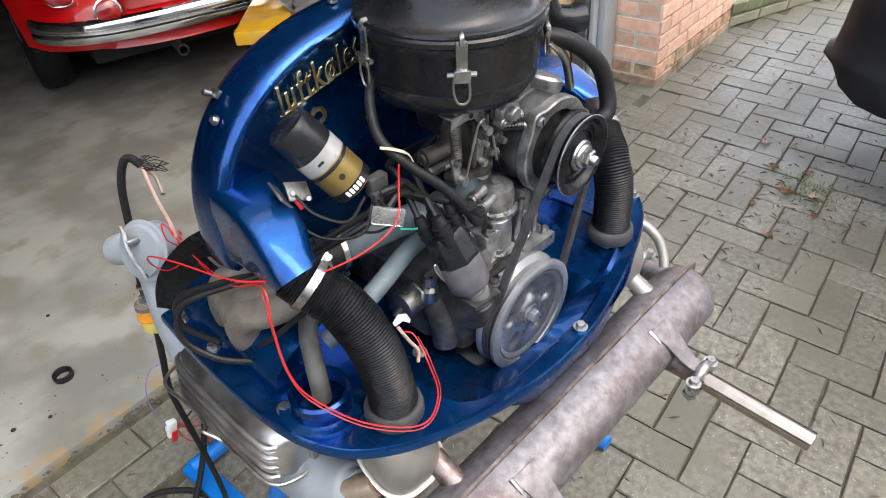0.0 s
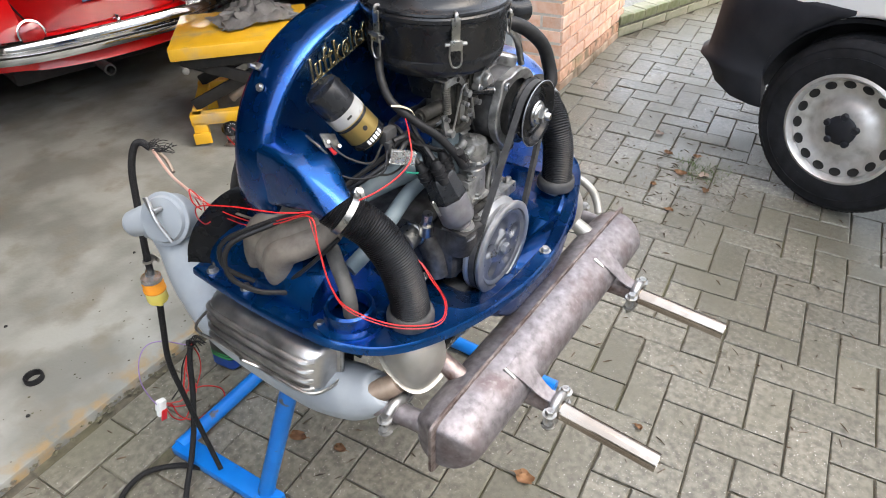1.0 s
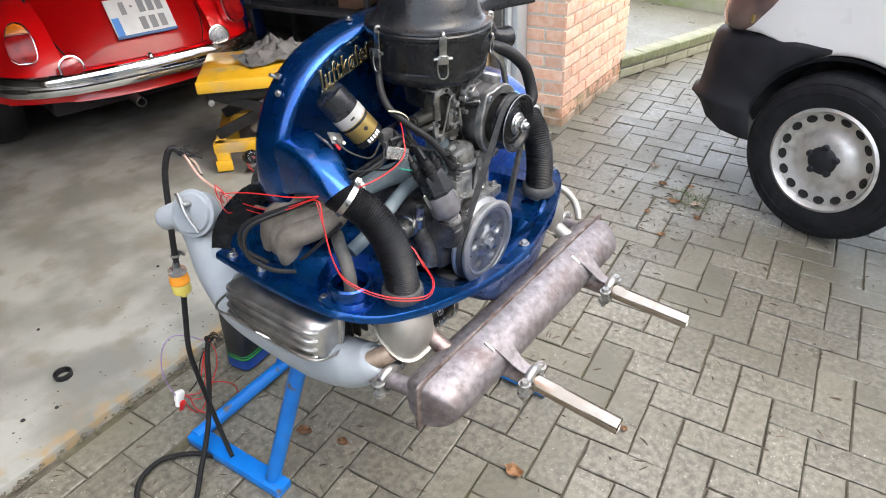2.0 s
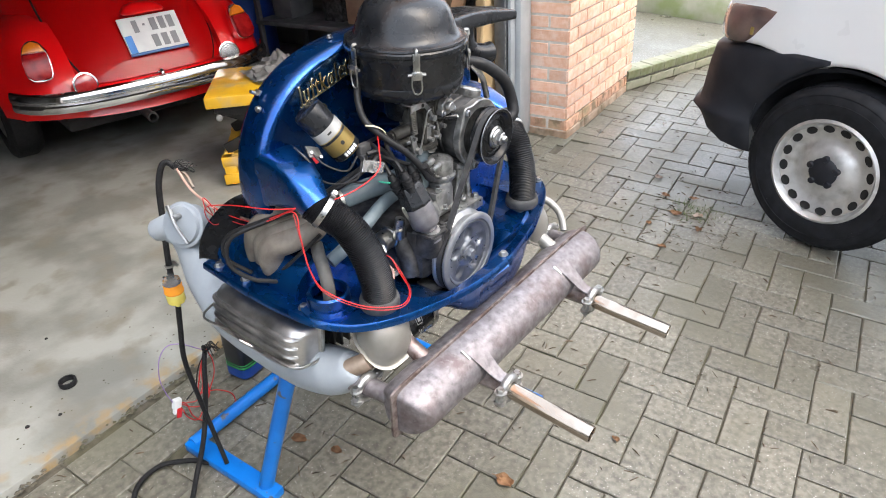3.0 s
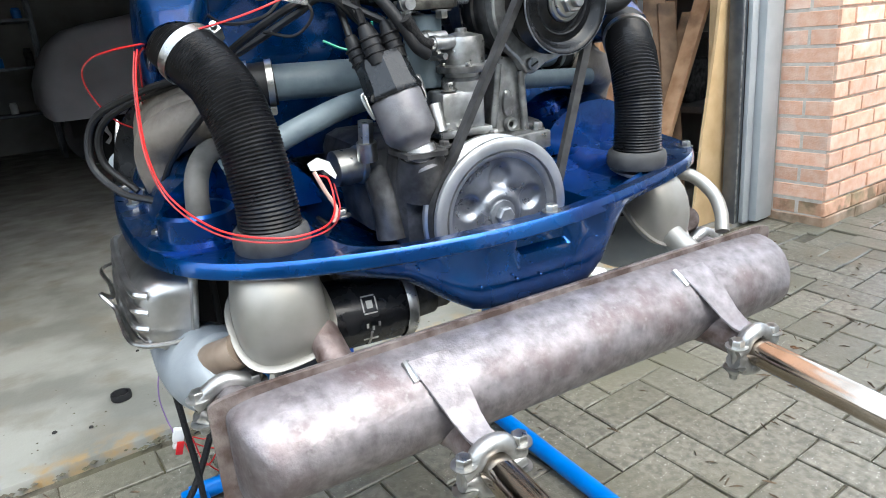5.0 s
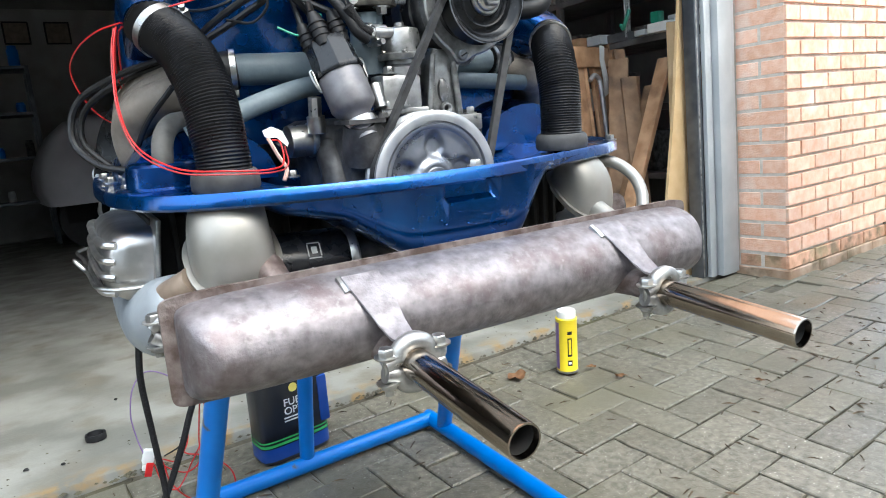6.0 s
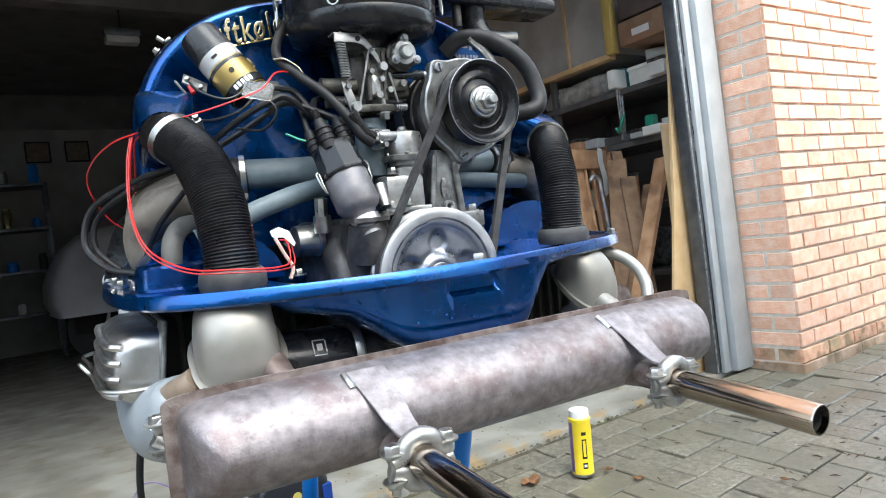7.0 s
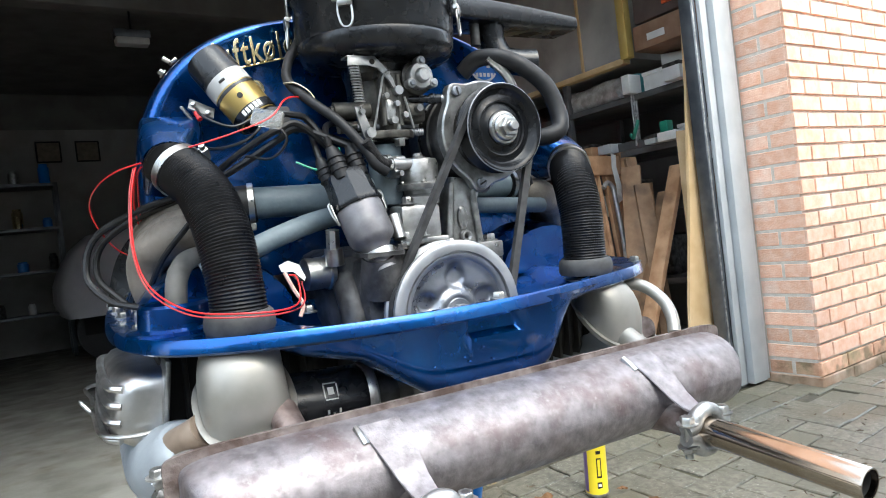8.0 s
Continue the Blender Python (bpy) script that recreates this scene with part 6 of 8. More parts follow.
def build_cables():
    c = thing("battery_cable", SLOPE, "black braided cable with frayed copper end hanging to the drive", "cable")
    part("sleeve", tube([(-0.232, 0.608, 0.840), (-0.239, 0.622, 0.850), (-0.250, 0.63, 0.842), (-0.264, 0.635, 0.80), (-0.276, 0.632, 0.73), (-0.294, 0.620, 0.645), (-0.302, 0.614, 0.59)], 0.0066, 12), BRAIDED, c)
    for i in range(14):
        a = 2 * math.pi * i / 14
        part("strand", tube([(-0.235, 0.608, 0.842), (-0.225 + 0.012 * math.cos(a), 0.595 + 0.008 * math.sin(a), 0.846 + 0.010 * math.sin(a)), (-0.214 + 0.014 * math.cos(a * 2.3), 0.584 + 0.012 * math.sin(a), 0.838 + 0.016 * math.sin(a * 1.7))], 0.0008, 5), WIRE_BLACK, c)
    part("bare_end", tube([(-0.232, 0.608, 0.84), (-0.224, 0.585, 0.825), (-0.232, 0.555, 0.808)], 0.0035, 8), COPPER, c)
    f = part("fuel_filter", lathe([(0.006, -0.012), (0.008, 0.0), (0.019, 0.004), (0.0205, 0.008), (0.0205, 0.03)], pose(-0.305, 0.612, 0.523)), FUEL, c, "amber and yellow in-line fuel filter")
    part("filter_top", lathe([(0.0205, 0.03), (0.022, 0.032), (0.022, 0.036), (0.0205, 0.038), (0.0205, 0.056)], pose(-0.305, 0.612, 0.523), caps=False), AMBER, f)
    part("filter_cap", lathe([(0.0205, 0.056), (0.0195, 0.064), (0.009, 0.068), (0.007, 0.080)], pose(-0.305, 0.612, 0.523)), CLEAR, f)
    part("clip", band((-0.298, 0.617, 0.62), (0.05, 0.0, 1), 0.009, 0.006), ZINC, c)
    part("sleeve", tube([(-0.305, 0.612, 0.516), (-0.314, 0.614, 0.45), (-0.325, 0.615, 0.36), (-0.322, 0.605, 0.25), (-0.318, 0.590, 0.14), (-0.322, 0.56, 0.06), (-0.33, 0.535, 0.045)], [0.0066, 0.0064, 0.0062, 0.006, 0.006, 0.0058, 0.0056], 12), BRAIDED, c)
    d = thing("sheathed_loom", SLOPE, "black sheathed wiring loom curling over the pavers", "cable")
    part("sheath", tube([(-0.217, 0.716, 0.258), (-0.236, 0.702, 0.232), (-0.272, 0.668, 0.165), (-0.325, 0.628, 0.085), (-0.395, 0.58, 0.03), (-0.47, 0.52, 0.012), (-0.53, 0.55, 0.011), (-0.545, 0.63, 0.011), (-0.50, 0.69, 0.011), (-0.43, 0.70, 0.011), (-0.37, 0.65, 0.012), (-0.345, 0.60, 0.014)], 0.0068, 12), BRAIDED, d)
    tuft = random.Random(31)
    for i in range(16):
        a = 2 * math.pi * i / 16
        part("strand", tube([(-0.220, 0.714, 0.254), (-0.212 + 0.012 * math.cos(a), 0.714 + 0.012 * math.sin(a), 0.268), (-0.206 + 0.014 * math.cos(a), 0.712 + 0.012 * math.sin(a), 0.268 + 0.008 * math.sin(3 * a)), (-0.200 + 0.022 * math.cos(a), 0.71 + 0.016 * math.sin(a), 0.260 + tuft.uniform(-0.02, 0.012))], 0.0014, 5), WIRE_BLACK, d)
    loops = ([(-0.212, 0.715, 0.262), (-0.232, 0.722, 0.225), (-0.250, 0.724, 0.175), (-0.26, 0.722, 0.134), (-0.215, 0.716, 0.112), (-0.175, 0.712, 0.07), (-0.167, 0.716, 0.025), (-0.184, 0.722, 0.008), (-0.253, 0.722, 0.017), (-0.294, 0.72, 0.07), (-0.305, 0.719, 0.127), (-0.318, 0.719, 0.146)],
             [(-0.210, 0.716, 0.260), (-0.218, 0.728, 0.205), (-0.226, 0.730, 0.150), (-0.232, 0.728, 0.100), (-0.262, 0.724, 0.086), (-0.296, 0.720, 0.110), (-0.318, 0.718, 0.140)],
             [(-0.212, 0.714, 0.258), (-0.205, 0.712, 0.215), (-0.214, 0.710, 0.170), (-0.245, 0.712, 0.118), (-0.285, 0.714, 0.060), (-0.312, 0.716, 0.085), (-0.322, 0.716, 0.130)],
             [(-0.214, 0.714, 0.258), (-0.243, 0.712, 0.215), (-0.252, 0.710, 0.160), (-0.278, 0.712, 0.125), (-0.305, 0.716, 0.136)])
    for i, pts in enumerate(loops):
        part("wire", tube(pts, 0.0017 - 0.0001 * i, 7), WIRE_RED, d)
    part("wire", tube([(-0.214, 0.718, 0.258), (-0.240, 0.735, 0.20), (-0.262, 0.732, 0.15), (-0.300, 0.722, 0.138)], 0.0018, 7), WIRE_BLACK, d)
    part("wire", tube([(-0.338, 0.720, 0.158), (-0.345, 0.728, 0.195), (-0.348, 0.732, 0.245), (-0.335, 0.732, 0.300), (-0.308, 0.730, 0.328), (-0.272, 0.725, 0.315), (-0.225, 0.718, 0.268)], 0.0014, 7), WIRE_PURPLE, d)
    part("plug_housing", joined(box((-0.330, 0.719, 0.150), (0.022, 0.016, 0.030), 0.003, pose(0, 0, 0, 0, 18, 0)), box((-0.337, 0.719, 0.128), (0.016, 0.012, 0.014), 0.002, pose(0, 0, 0, 0, 18, 0))), WHITE_PLASTIC, d, "white plastic wire plug")
    part("plug_clip", box((-0.3335, 0.711, 0.124), (0.014, 0.004, 0.030), 0.001, pose(0, 0, 0, 0, 18, 0)), WIRE_RED, d, "red clip of the plug")
    ring = solid("rubber_ring", lathe([(0.020, 0.0), (0.0255, 0.001), (0.026, 0.004), (0.026, 0.016), (0.025, 0.018), (0.021, 0.018), (0.020, 0.016), (0.020, 0.0)], caps=False, seg=36), RUBBER, pose(-0.420, 1.203, 0.0175), "short black rubber ring lying on the concrete", "ring")
    for x, y, r in ((-0.50, 1.09, 0.006), (-0.58, 1.12, 0.007), (-0.35, 1.5, 0.006), (0.1, 1.5, 0.006)):
        solid("pebble", moved(lathe([(0.001, 0), (r, r * 0.3), (r * 0.7, r * 0.8), (0.001, r)], seg=7), pose(0, 0, 0)), NEAR_BLACK, pose(x, y, 0.0172), "small dark crumb of dirt on the concrete", "dirt", "crumbs of dirt")


LEAF_BROWN = mat("dry_brown_leaf", (0.16, 0.075, 0.03), (0.26, 0.14, 0.07), rough=0.8, scale=60, per_object=0.25)
TWIG = mat("dark_dry_twig", (0.055, 0.042, 0.028), (0.12, 0.085, 0.055), rough=0.85, scale=60, island=0.4)
LEAF_PALE = mat("pale_dry_leaf", (0.36, 0.27, 0.21), (0.45, 0.36, 0.30), rough=0.8, scale=60, per_object=0.15)


def leaf_mesh(seed, size):
    rnd = random.Random(seed)
    k = 18
    lobes = rnd.choice((3, 5))
    rim = []
    for i in range(k):
        a = 2 * math.pi * i / k
        r = size * (0.62 + 0.25 * abs(math.cos(lobes * a / 2)) + 0.13 * rnd.random())
        rim.append((r * math.cos(a), 0.72 * r * math.sin(a), 0.004 + size * 0.22 * math.sin(a * 2 + seed) ** 2 + 0.002 * rnd.random()))
    mid = [(x * 0.5, y * 0.5, z * 0.45 + 0.001) for x, y, z in rim]
    bm = rings([rim, mid], caps=False)
    bm.verts.ensure_lookup_table()
    bm.faces.new(bm.verts[k:2 * k])
    bmesh.ops.solidify(bm, geom=bm.faces[:], thickness=0.0006)
    add(bm, tube([(size * 0.6, 0, 0.004), (size * 0.95, size * 0.1, 0.006), (size * 1.25, size * 0.12, 0.003)], 0.0008, 5))
    return bm


def build_litter():
    rnd = random.Random(4)
    spots = [(0.12, -0.045, 0.030, 0), (0.02, -0.11, 0.018, 1), (1.90, 0.10, 0.028, 1), (2.165, 0.41, 0.026, 1), (0.745, 0.915, 0.040, 0), (0.98, 0.83, 0.016, 0), (1.0, 0.72, 0.018, 0), (-0.14, 0.52, 0.026, 0), (-0.10, 0.40, 0.02, 0),
             (1.86, 0.19, 0.03, 0), (1.78, 0.05, 0.022, 0), (1.55, 0.12, 0.02, 0), (2.0, 0.30, 0.025, 0), (1.70, 0.25, 0.018, 0), (0.45, -0.22, 0.014, 0), (0.25, 0.25, 0.018, 0), (2.05, 0.18, 0.022, 0), (1.3, 0.45, 0.013, 0)]
    for i, (x, y, size, pale) in enumerate(spots):
        x, y = 0.933 * x + 0.029 * y - 0.023, 0.933 * y - 0.029 * x - 0.012
        solid("leaf", leaf_mesh(i, size), LEAF_PALE if pale else LEAF_BROWN, SLOPE @ pose(x, y, 0.0015, 0, 0, rnd.uniform(0, 360)), "curled pale dry leaf lying on the pavers" if pale else "curled brown dry leaf lying on the pavers", "leaf", "fallen leaves")
    bm = bmesh.new()
    for i in range(640):
        x, y = (rnd.uniform(-0.7, 3.2), rnd.uniform(-0.9, 0.95)) if i % 3 else (rnd.gauss(1.65, 0.25), rnd.gauss(0.08, 0.2))
        a, k = rnd.uniform(0, 6.28), rnd.uniform(0.004, 0.018)
        c, s = math.cos(a), math.sin(a)
        w = rnd.uniform(0.0005, 0.0016)
        p = [bm.verts.new((x + u * c - v * s, y + u * s + v * c, 0.0022 + h)) for u, v, h in ((-k, -w, 0), (k, -w, 0.002 * rnd.random()), (k, w, 0.002), (-k, w, 0.001), (0, 0, 0.003 + 0.003 * rnd.random()))]
        for q in ((0, 1, 4), (1, 2, 4), (2, 3, 4), (3, 0, 4)):
            bm.faces.new([p[j] for j in q])
    solid("twigs", bm, TWIG, SLOPE, "scattered twigs, needles and leaf crumbs on the pavers", "litter", kind="stuff", smooth=0)
    bm = bmesh.new()
    moss = mat("green_weed_tuft", (0.05, 0.085, 0.025), (0.11, 0.13, 0.045), rough=0.8, scale=80, island=0.3)
    for i in range(260):
        x, y = rnd.gauss(1.78, 0.05), rnd.gauss(0.055, 0.05)
        a, k = rnd.uniform(0, 6.28), rnd.uniform(0.006, 0.02)
        c, s = math.cos(a), math.sin(a)
        h = rnd.uniform(0.004, 0.02)
        bm.faces.new([bm.verts.new(v) for v in ((x - s * 0.002, y + c * 0.002, 0.001), (x + s * 0.002, y - c * 0.002, 0.001), (x + c * k, y + s * k, h))])
    solid("weed_tuft", bm, moss, SLOPE, "small flattened green weed growing between the pavers", "weed", kind="stuff", smooth=0)
    # sand and dirt along the threshold
    bm = bmesh.new()
    for i in range(420):
        u, v = rnd.uniform(-3.9, -0.35), GARAGE_EDGE + rnd.gauss(-0.012, 0.012)
        p = GAR @ Vector((u, v, 0))
        z = drive_z(p.x, p.y)
        r = rnd.uniform(0.003, 0.010)
        q = [bm.verts.new((p.x + r * math.cos(a), p.y + r * math.sin(a), max(z, 0.0) + 0.001)) for a in (0, 1.6, 3.1, 4.7)]
        t = bm.verts.new((p.x, p.y, max(z, 0.0) + r * 0.7))
        for j in range(4):
            bm.faces.new((q[j], q[(j + 1) % 4], t))
    for i in range(260):
        u, v = rnd.uniform(-4.2, -0.5), GARAGE_EDGE + 0.02 + abs(rnd.gauss(0, 0.28))
        p = GAR @ Vector((u, v, 0))
        r = rnd.uniform(0.0012, 0.0045)
        q = [bm.verts.new((p.x + r * math.cos(a), p.y + r * math.sin(a), 0.0168)) for a in (0, 1.6, 3.1, 4.7)]
        t = bm.verts.new((p.x, p.y, 0.0168 + r * 0.5))
        for j in range(4):
            bm.faces.new((q[j], q[(j + 1) % 4], t))
    solid("threshold_dirt", bm, SAND, Matrix(), "line of dirt and crumbs along the garage threshold", "dirt", kind="stuff", smooth=0)


# ---- the white van on the drive ----
def build_van():
    m = SLOPE @ pose(1.755, -0.376, 0, 0, 0, -18)
    white = mat("white_car_paint", (0.86, 0.86, 0.86), (0.89, 0.89, 0.89), rough=0.25, rough2=0.35, scale=3, coat=0.8)
    plastic = mat("dark_bumper_plastic", (0.008, 0.009, 0.013), (0.016, 0.017, 0.022), spec=0.35, rough=0.5, rough2=0.62, scale=10, bump=0.1, bump_scale=400)
    lens = mat("dark_red_lens", (0.05, 0.034, 0.032), (0.17, 0.105, 0.09), rough=0.1, scale=7, coat=1.0)
    tyre_m = mat("dusty_tyre_rubber", (0.006, 0.0066, 0.008), (0.013, 0.014, 0.017), spec=0.25, rough=0.55, rough2=0.8, scale=18, stain=(0.3, 0.29, 0.28), stain_scale=160, stain_at=(0.74, 0.78))
    rimm = mat("silver_wheel_paint", (0.50, 0.49, 0.47), (0.64, 0.63, 0.61), rough=0.34, rough2=0.46, metal=0.6, scale=20, stain=(0.3, 0.28, 0.25), stain_scale=12, stain_at=(0.55, 0.75))
    van = thing("van", m, "white delivery van with dark bumper and plain steel wheel", "van")
    R, zc = 0.374, 0.335
    arc = [(R * math.cos(a), zc + R * math.sin(a)) for a in np.linspace(radians(172), radians(48), 22)]
    outline = [(-2.9, 0.40), (-0.60, 0.38), *[q for q in arc if q[0] < 0.225], (0.245, 0.655), (0.275, 0.692), (0.315, 0.720), (0.36, 0.730), (0.47, 0.725), (0.485, 0.95), (0.47, 1.9), (-2.9, 1.9)]
    bm = slab(outline, 0.03, 1.55, 0.0, Matrix(((0, 0, 1, 0), (1, 0, 0, 0), (0, 1, 0, 0), (0, 0, 0, 1))))
    bmesh.ops.bevel(bm, geom=[e for e in bm.edges if abs(e.verts[0].co.x - e.verts[1].co.x) < 1e-6 and e.verts[0].co.x < 0.1], offset=0.022, segments=3, profile=0.5, affect='EDGES')

    def overhang(b, dy, dz):
        # the tail reaches further back and sits a little lower than the arch
        for v in b.verts:
            v.co.y += max(0.0, v.co.y - 0.28) * dy
            v.co.z -= dz * min(1.0, max(0.0, v.co.y - 0.2) / 0.1)
        return b

    part("body", overhang(bm, 0.36, 0.022), white, van)
    rows = []
    for z, grow in ((0.310, -0.02), (0.325, 0.0), (0.37, 0.004), (0.40, 0.008), (0.425, 0.022), (0.445, 0.022), (0.455, 0.006), (0.52, 0.0), (0.62, -0.004), (0.68, -0.012), (0.705, -0.026), (0.72, -0.045)):
        yf = min(math.sqrt(max(R * R - (z - zc) ** 2, 0.01)) - 0.002, float(np.interp(z, [0.31, 0.45, 0.58, 0.64, 0.66, 0.70, 0.72], [0.305, 0.33, 0.345, 0.25, 0.235, 0.285, 0.36])))
        ring = [(0.03, yf), (0.012 - grow * 0.3, yf + 0.03), (0.008 - grow * 0.4, yf + 0.09), (0.02 - grow * 0.7, 0.46 + grow * 0.5), (0.06 - grow * 0.5, 0.52 + grow), (0.14, 0.555 + grow), (0.35, 0.58 + grow), (1.5, 0.60 + grow), (1.5, 0.45), (0.4, 0.45), (0.1, yf + 0.02)]
        rows.append([(x, y, z if z >= 0.45 else max(z, float(np.interp(y, [0.30, 0.36, 0.43, 0.47, 0.50, 0.53], [0.318, 0.320, 0.338, 0.368, 0.402, 0.438])))) for x, y in ring])
    part("bumper", overhang(rings(rows), 0.36, 0.028), plastic, van, "dark scuffed plastic rear bumper", smooth=60)
    liner = rings([[(x, r * math.cos(a), zc + r * math.sin(a)) for a in np.linspace(radians(2), radians(178), 24)] for x, r in ((0.034, 0.373), (0.045, 0.357), (0.30, 0.357), (0.31, 0.05))], caps=False, closed=False)
    part("arch_liner", liner, plastic, van)
    rows = []
    for z, g in ((0.732, -0.012), (0.742, 0.0), (0.76, 0.005), (0.79, 0.008), (0.82, 0.007), (0.845, 0.004), (0.870, -0.001), (0.884, -0.02)):
        cut = float(np.interp(z, [0.73, 0.75, 0.77, 0.86, 0.88], [0.415, 0.38, 0.365, 0.305, 0.30]))
        rows.append([(0.028 - g * 0.3, cut, z), (0.014 - g, cut + 0.3 * (0.46 - cut), z), (0.022 - g, 0.46, z), (0.06 - g * 0.6, 0.50 + g, z), (0.14, 0.515 + g, z), (0.14, 0.38, z)])
    lamp = part("tail_lamp", moved(overhang(rings(rows), 0.12, 0.028), pose(0, 0.04, 0)), lens, van, "dark red wrap-round tail lamp", smooth=60)
    part("amber_cell", box((0.015, 0.418, 0.764), (0.012, 0.012, 0.032), 0.004), GOLD, lamp, "amber bulb cell")
    wx = axis((0.055, 0, 0.326), (-1, 0, 0))
    wheel = part("wheel", lathe([(0.200, 0.030), (0.203, 0.046), (0.212, 0.050), (0.25, 0.056), (0.285, 0.052), (0.305, 0.04), (0.315, 0.025), (0.322, 0.0), (0.322, -0.10), (0.30, -0.13), (0.21, -0.13)], wx, seg=64, caps=False), tyre_m, van, "dusty black tyre on a silver steel rim")
    part("tread", joined(*[moved(box((0, 0, 0.3188), (0.10, 0.013, 0.003), 0.001), pose(0.085, 0, 0.326) @ Matrix.Rotation(2 * math.pi * i / 110, 4, 'X')) for i in range(110)]), tyre_m, wheel)
    for r in (0.222, 0.262, 0.292):
        part("sidewall_ring", lathe([(r - 0.003, 0.050), (r, 0.0585 - 0.2 * abs(r - 0.255)), (r + 0.003, 0.050)], wx, seg=64, caps=False), tyre_m, wheel)
    rim = part("rim", lathe([(0.204, 0.046), (0.193, 0.052), (0.189, 0.048), (0.184, 0.030), (0.180, 0.024), (0.175, 0.027), (0.150, 0.020), (0.132, 0.012), (0.118, 0.012), (0.100, 0.022), (0.082, 0.034), (0.060, 0.036), (0.02, 0.036), (0.001, 0.036)], wx, seg=64, caps=False), rimm, wheel)
    # Each hole is a dark disc; the shade inside is put into its colour.
    for i in range(16):
        a = 2 * math.pi * (i + 0.5) / 16
        part("hole", moved(lathe([(0.0, 0.0), (0.0135, 0.0), (0.016, 0.0015)], Matrix.Diagonal((0.95, 1.32, 1, 1)), seg=18, caps=False), wx @ pose(0.163 * math.cos(a), 0.163 * math.sin(a), 0.0248) @ pose(0, 0, 0, 0, 0, math.degrees(a)) @ pose(0, 0, 0, 0, -17, 0)), NEAR_BLACK, rim)
    cap = part("hub_cap", lathe([(0.054, 0.034), (0.054, 0.040), (0.048, 0.045), (0.02, 0.047)], wx, seg=36), plastic, wheel, "dark plastic hub cap")
    for i in range(5):
        a = 2 * math.pi * i / 5 + 0.35
        part("wheel_bolt", lathe([(0.013, 0.034), (0.013, 0.048), (0.010, 0.053), (0.004, 0.053)], wx @ pose(0.052 * math.cos(a), 0.052 * math.sin(a), 0), seg=16), plastic, cap)


# ---- the red car in the garage ----
def build_beetle():
    m = pose(0.875, 2.46, 0.0175, 0, 0, -12) @ Matrix.Diagonal((0.95, 1.03, 0.98, 1))
    red = mat("red_car_paint", (0.66, 0.003, 0.005), (0.74, 0.005, 0.007), rough=0.3, rough2=0.38, scale=2, coat=0.7, spec=0.3)
    car = thing("car", m, "glossy red classic rounded saloon parked in the garage", "car")
    ys = [0.145, 0.17, 0.21, 0.28, 0.38, 0.52, 0.70, 0.95, 1.3, 1.7, 2.3, 2.75, 3.1, 3.45, 3.75, 3.95]
    ws = [0.30, 0.38, 0.43, 0.475, 0.515, 0.55, 0.585, 0.62, 0.66, 0.69, 0.69, 0.67, 0.62, 0.56, 0.46, 0.30]
    ts = [0.44, 0.52, 0.60, 0.70, 0.81, 0.93, 1.06, 1.21, 1.36, 1.46, 1.46, 1.28, 1.04, 0.93, 0.80, 0.62]

    def section(y, w, t, lift=0.0, a0=0.0, a1=180.0, k=33):
        zb = 0.30
        h = t - zb
        out = []
        for a in np.linspace(radians(a0), radians(a1), k):
            c, s = math.cos(a), math.sin(a)
            out.append(((w + lift) * math.copysign(abs(c) ** (2 / 2.5), c), y - lift * 1.2, zb + (h + lift) * abs(s) ** (2 / 2.5)))
        return out

    rows = [section(y, w, t) for y, w, t in zip(ys, ws, ts)]
    body = part("body", rings(rows), red, car)
    wy = np.linspace(0.135, 0.86, 22)
    rows = []
    for y in wy:
        w, t = float(np.interp(y, ys, ws)), float(np.interp(y, ys, ts))
        half = float(np.interp(y, [0.13, 0.2, 0.5, 0.86], [52, 52, 44, 33]))
        rows.append(section(y, w, t, 0.007, 90 - half, 90 + half, 25))
    bm = rings(rows, caps=False, closed=False)
    bmesh.ops.solidify(bm, geom=bm.faces[:], thickness=0.012)
    lid = part("engine_lid", bm, red, car, "red engine lid")
    part("lid_latch", joined(tube([(0.0, 0.105, 0.475), (0.0, 0.080, 0.47), (0.0, 0.072, 0.430)], 0.012, 10), box((0, 0.11, 0.46), (0.03, 0.02, 0.02), 0.006)), CHROME, lid, "chrome lid latch")
    # dark tubes drawn in for the shaded gap beside the lid
    for s in (-1, 1):
        part("lid_edge", tube([(s * (row[0 if s > 0 else -1][0] * s + 0.004), row[0][1] + 0.006, row[0 if s > 0 else -1][2]) for row in rows], 0.006, 6, line=False), NEAR_BLACK, lid)
    part("lamp_housing", joined(rings([[(x, y, z) for x, y in superellipse(w, d, 3, 24, 0.035, 0.255 + (z - 0.76) * 0.8)] for w, d, z in ((0.10, 0.025, 0.742), (0.115, 0.034, 0.750), (0.108, 0.038, 0.764), (0.080, 0.033, 0.782), (0.04, 0.024, 0.792))])), red, lid)
    # number plate, its characters as plain bars
    pm = Matrix.Translation((0.048, 0.205, 0.640)) @ pose(0, 0, 0, 60, 0, 0) @ Matrix.Diagonal((0.92, 0.92, 1, 1))
    plate_edge = mat("blue_plate_edge", (0.05, 0.13, 0.30), (0.06, 0.15, 0.34), rough=0.4, scale=10)
    plate = part("number_plate", moved(box((0, 0, 0), (0.345, 0.215, 0.012), 0.004), pm), PAPER, car, "white number plate with grey bars")
    part("plate_frame", moved(joined(box((0, -0.103, 0.002), (0.345, 0.016, 0.014), 0.003)), pm), plate_edge, plate)
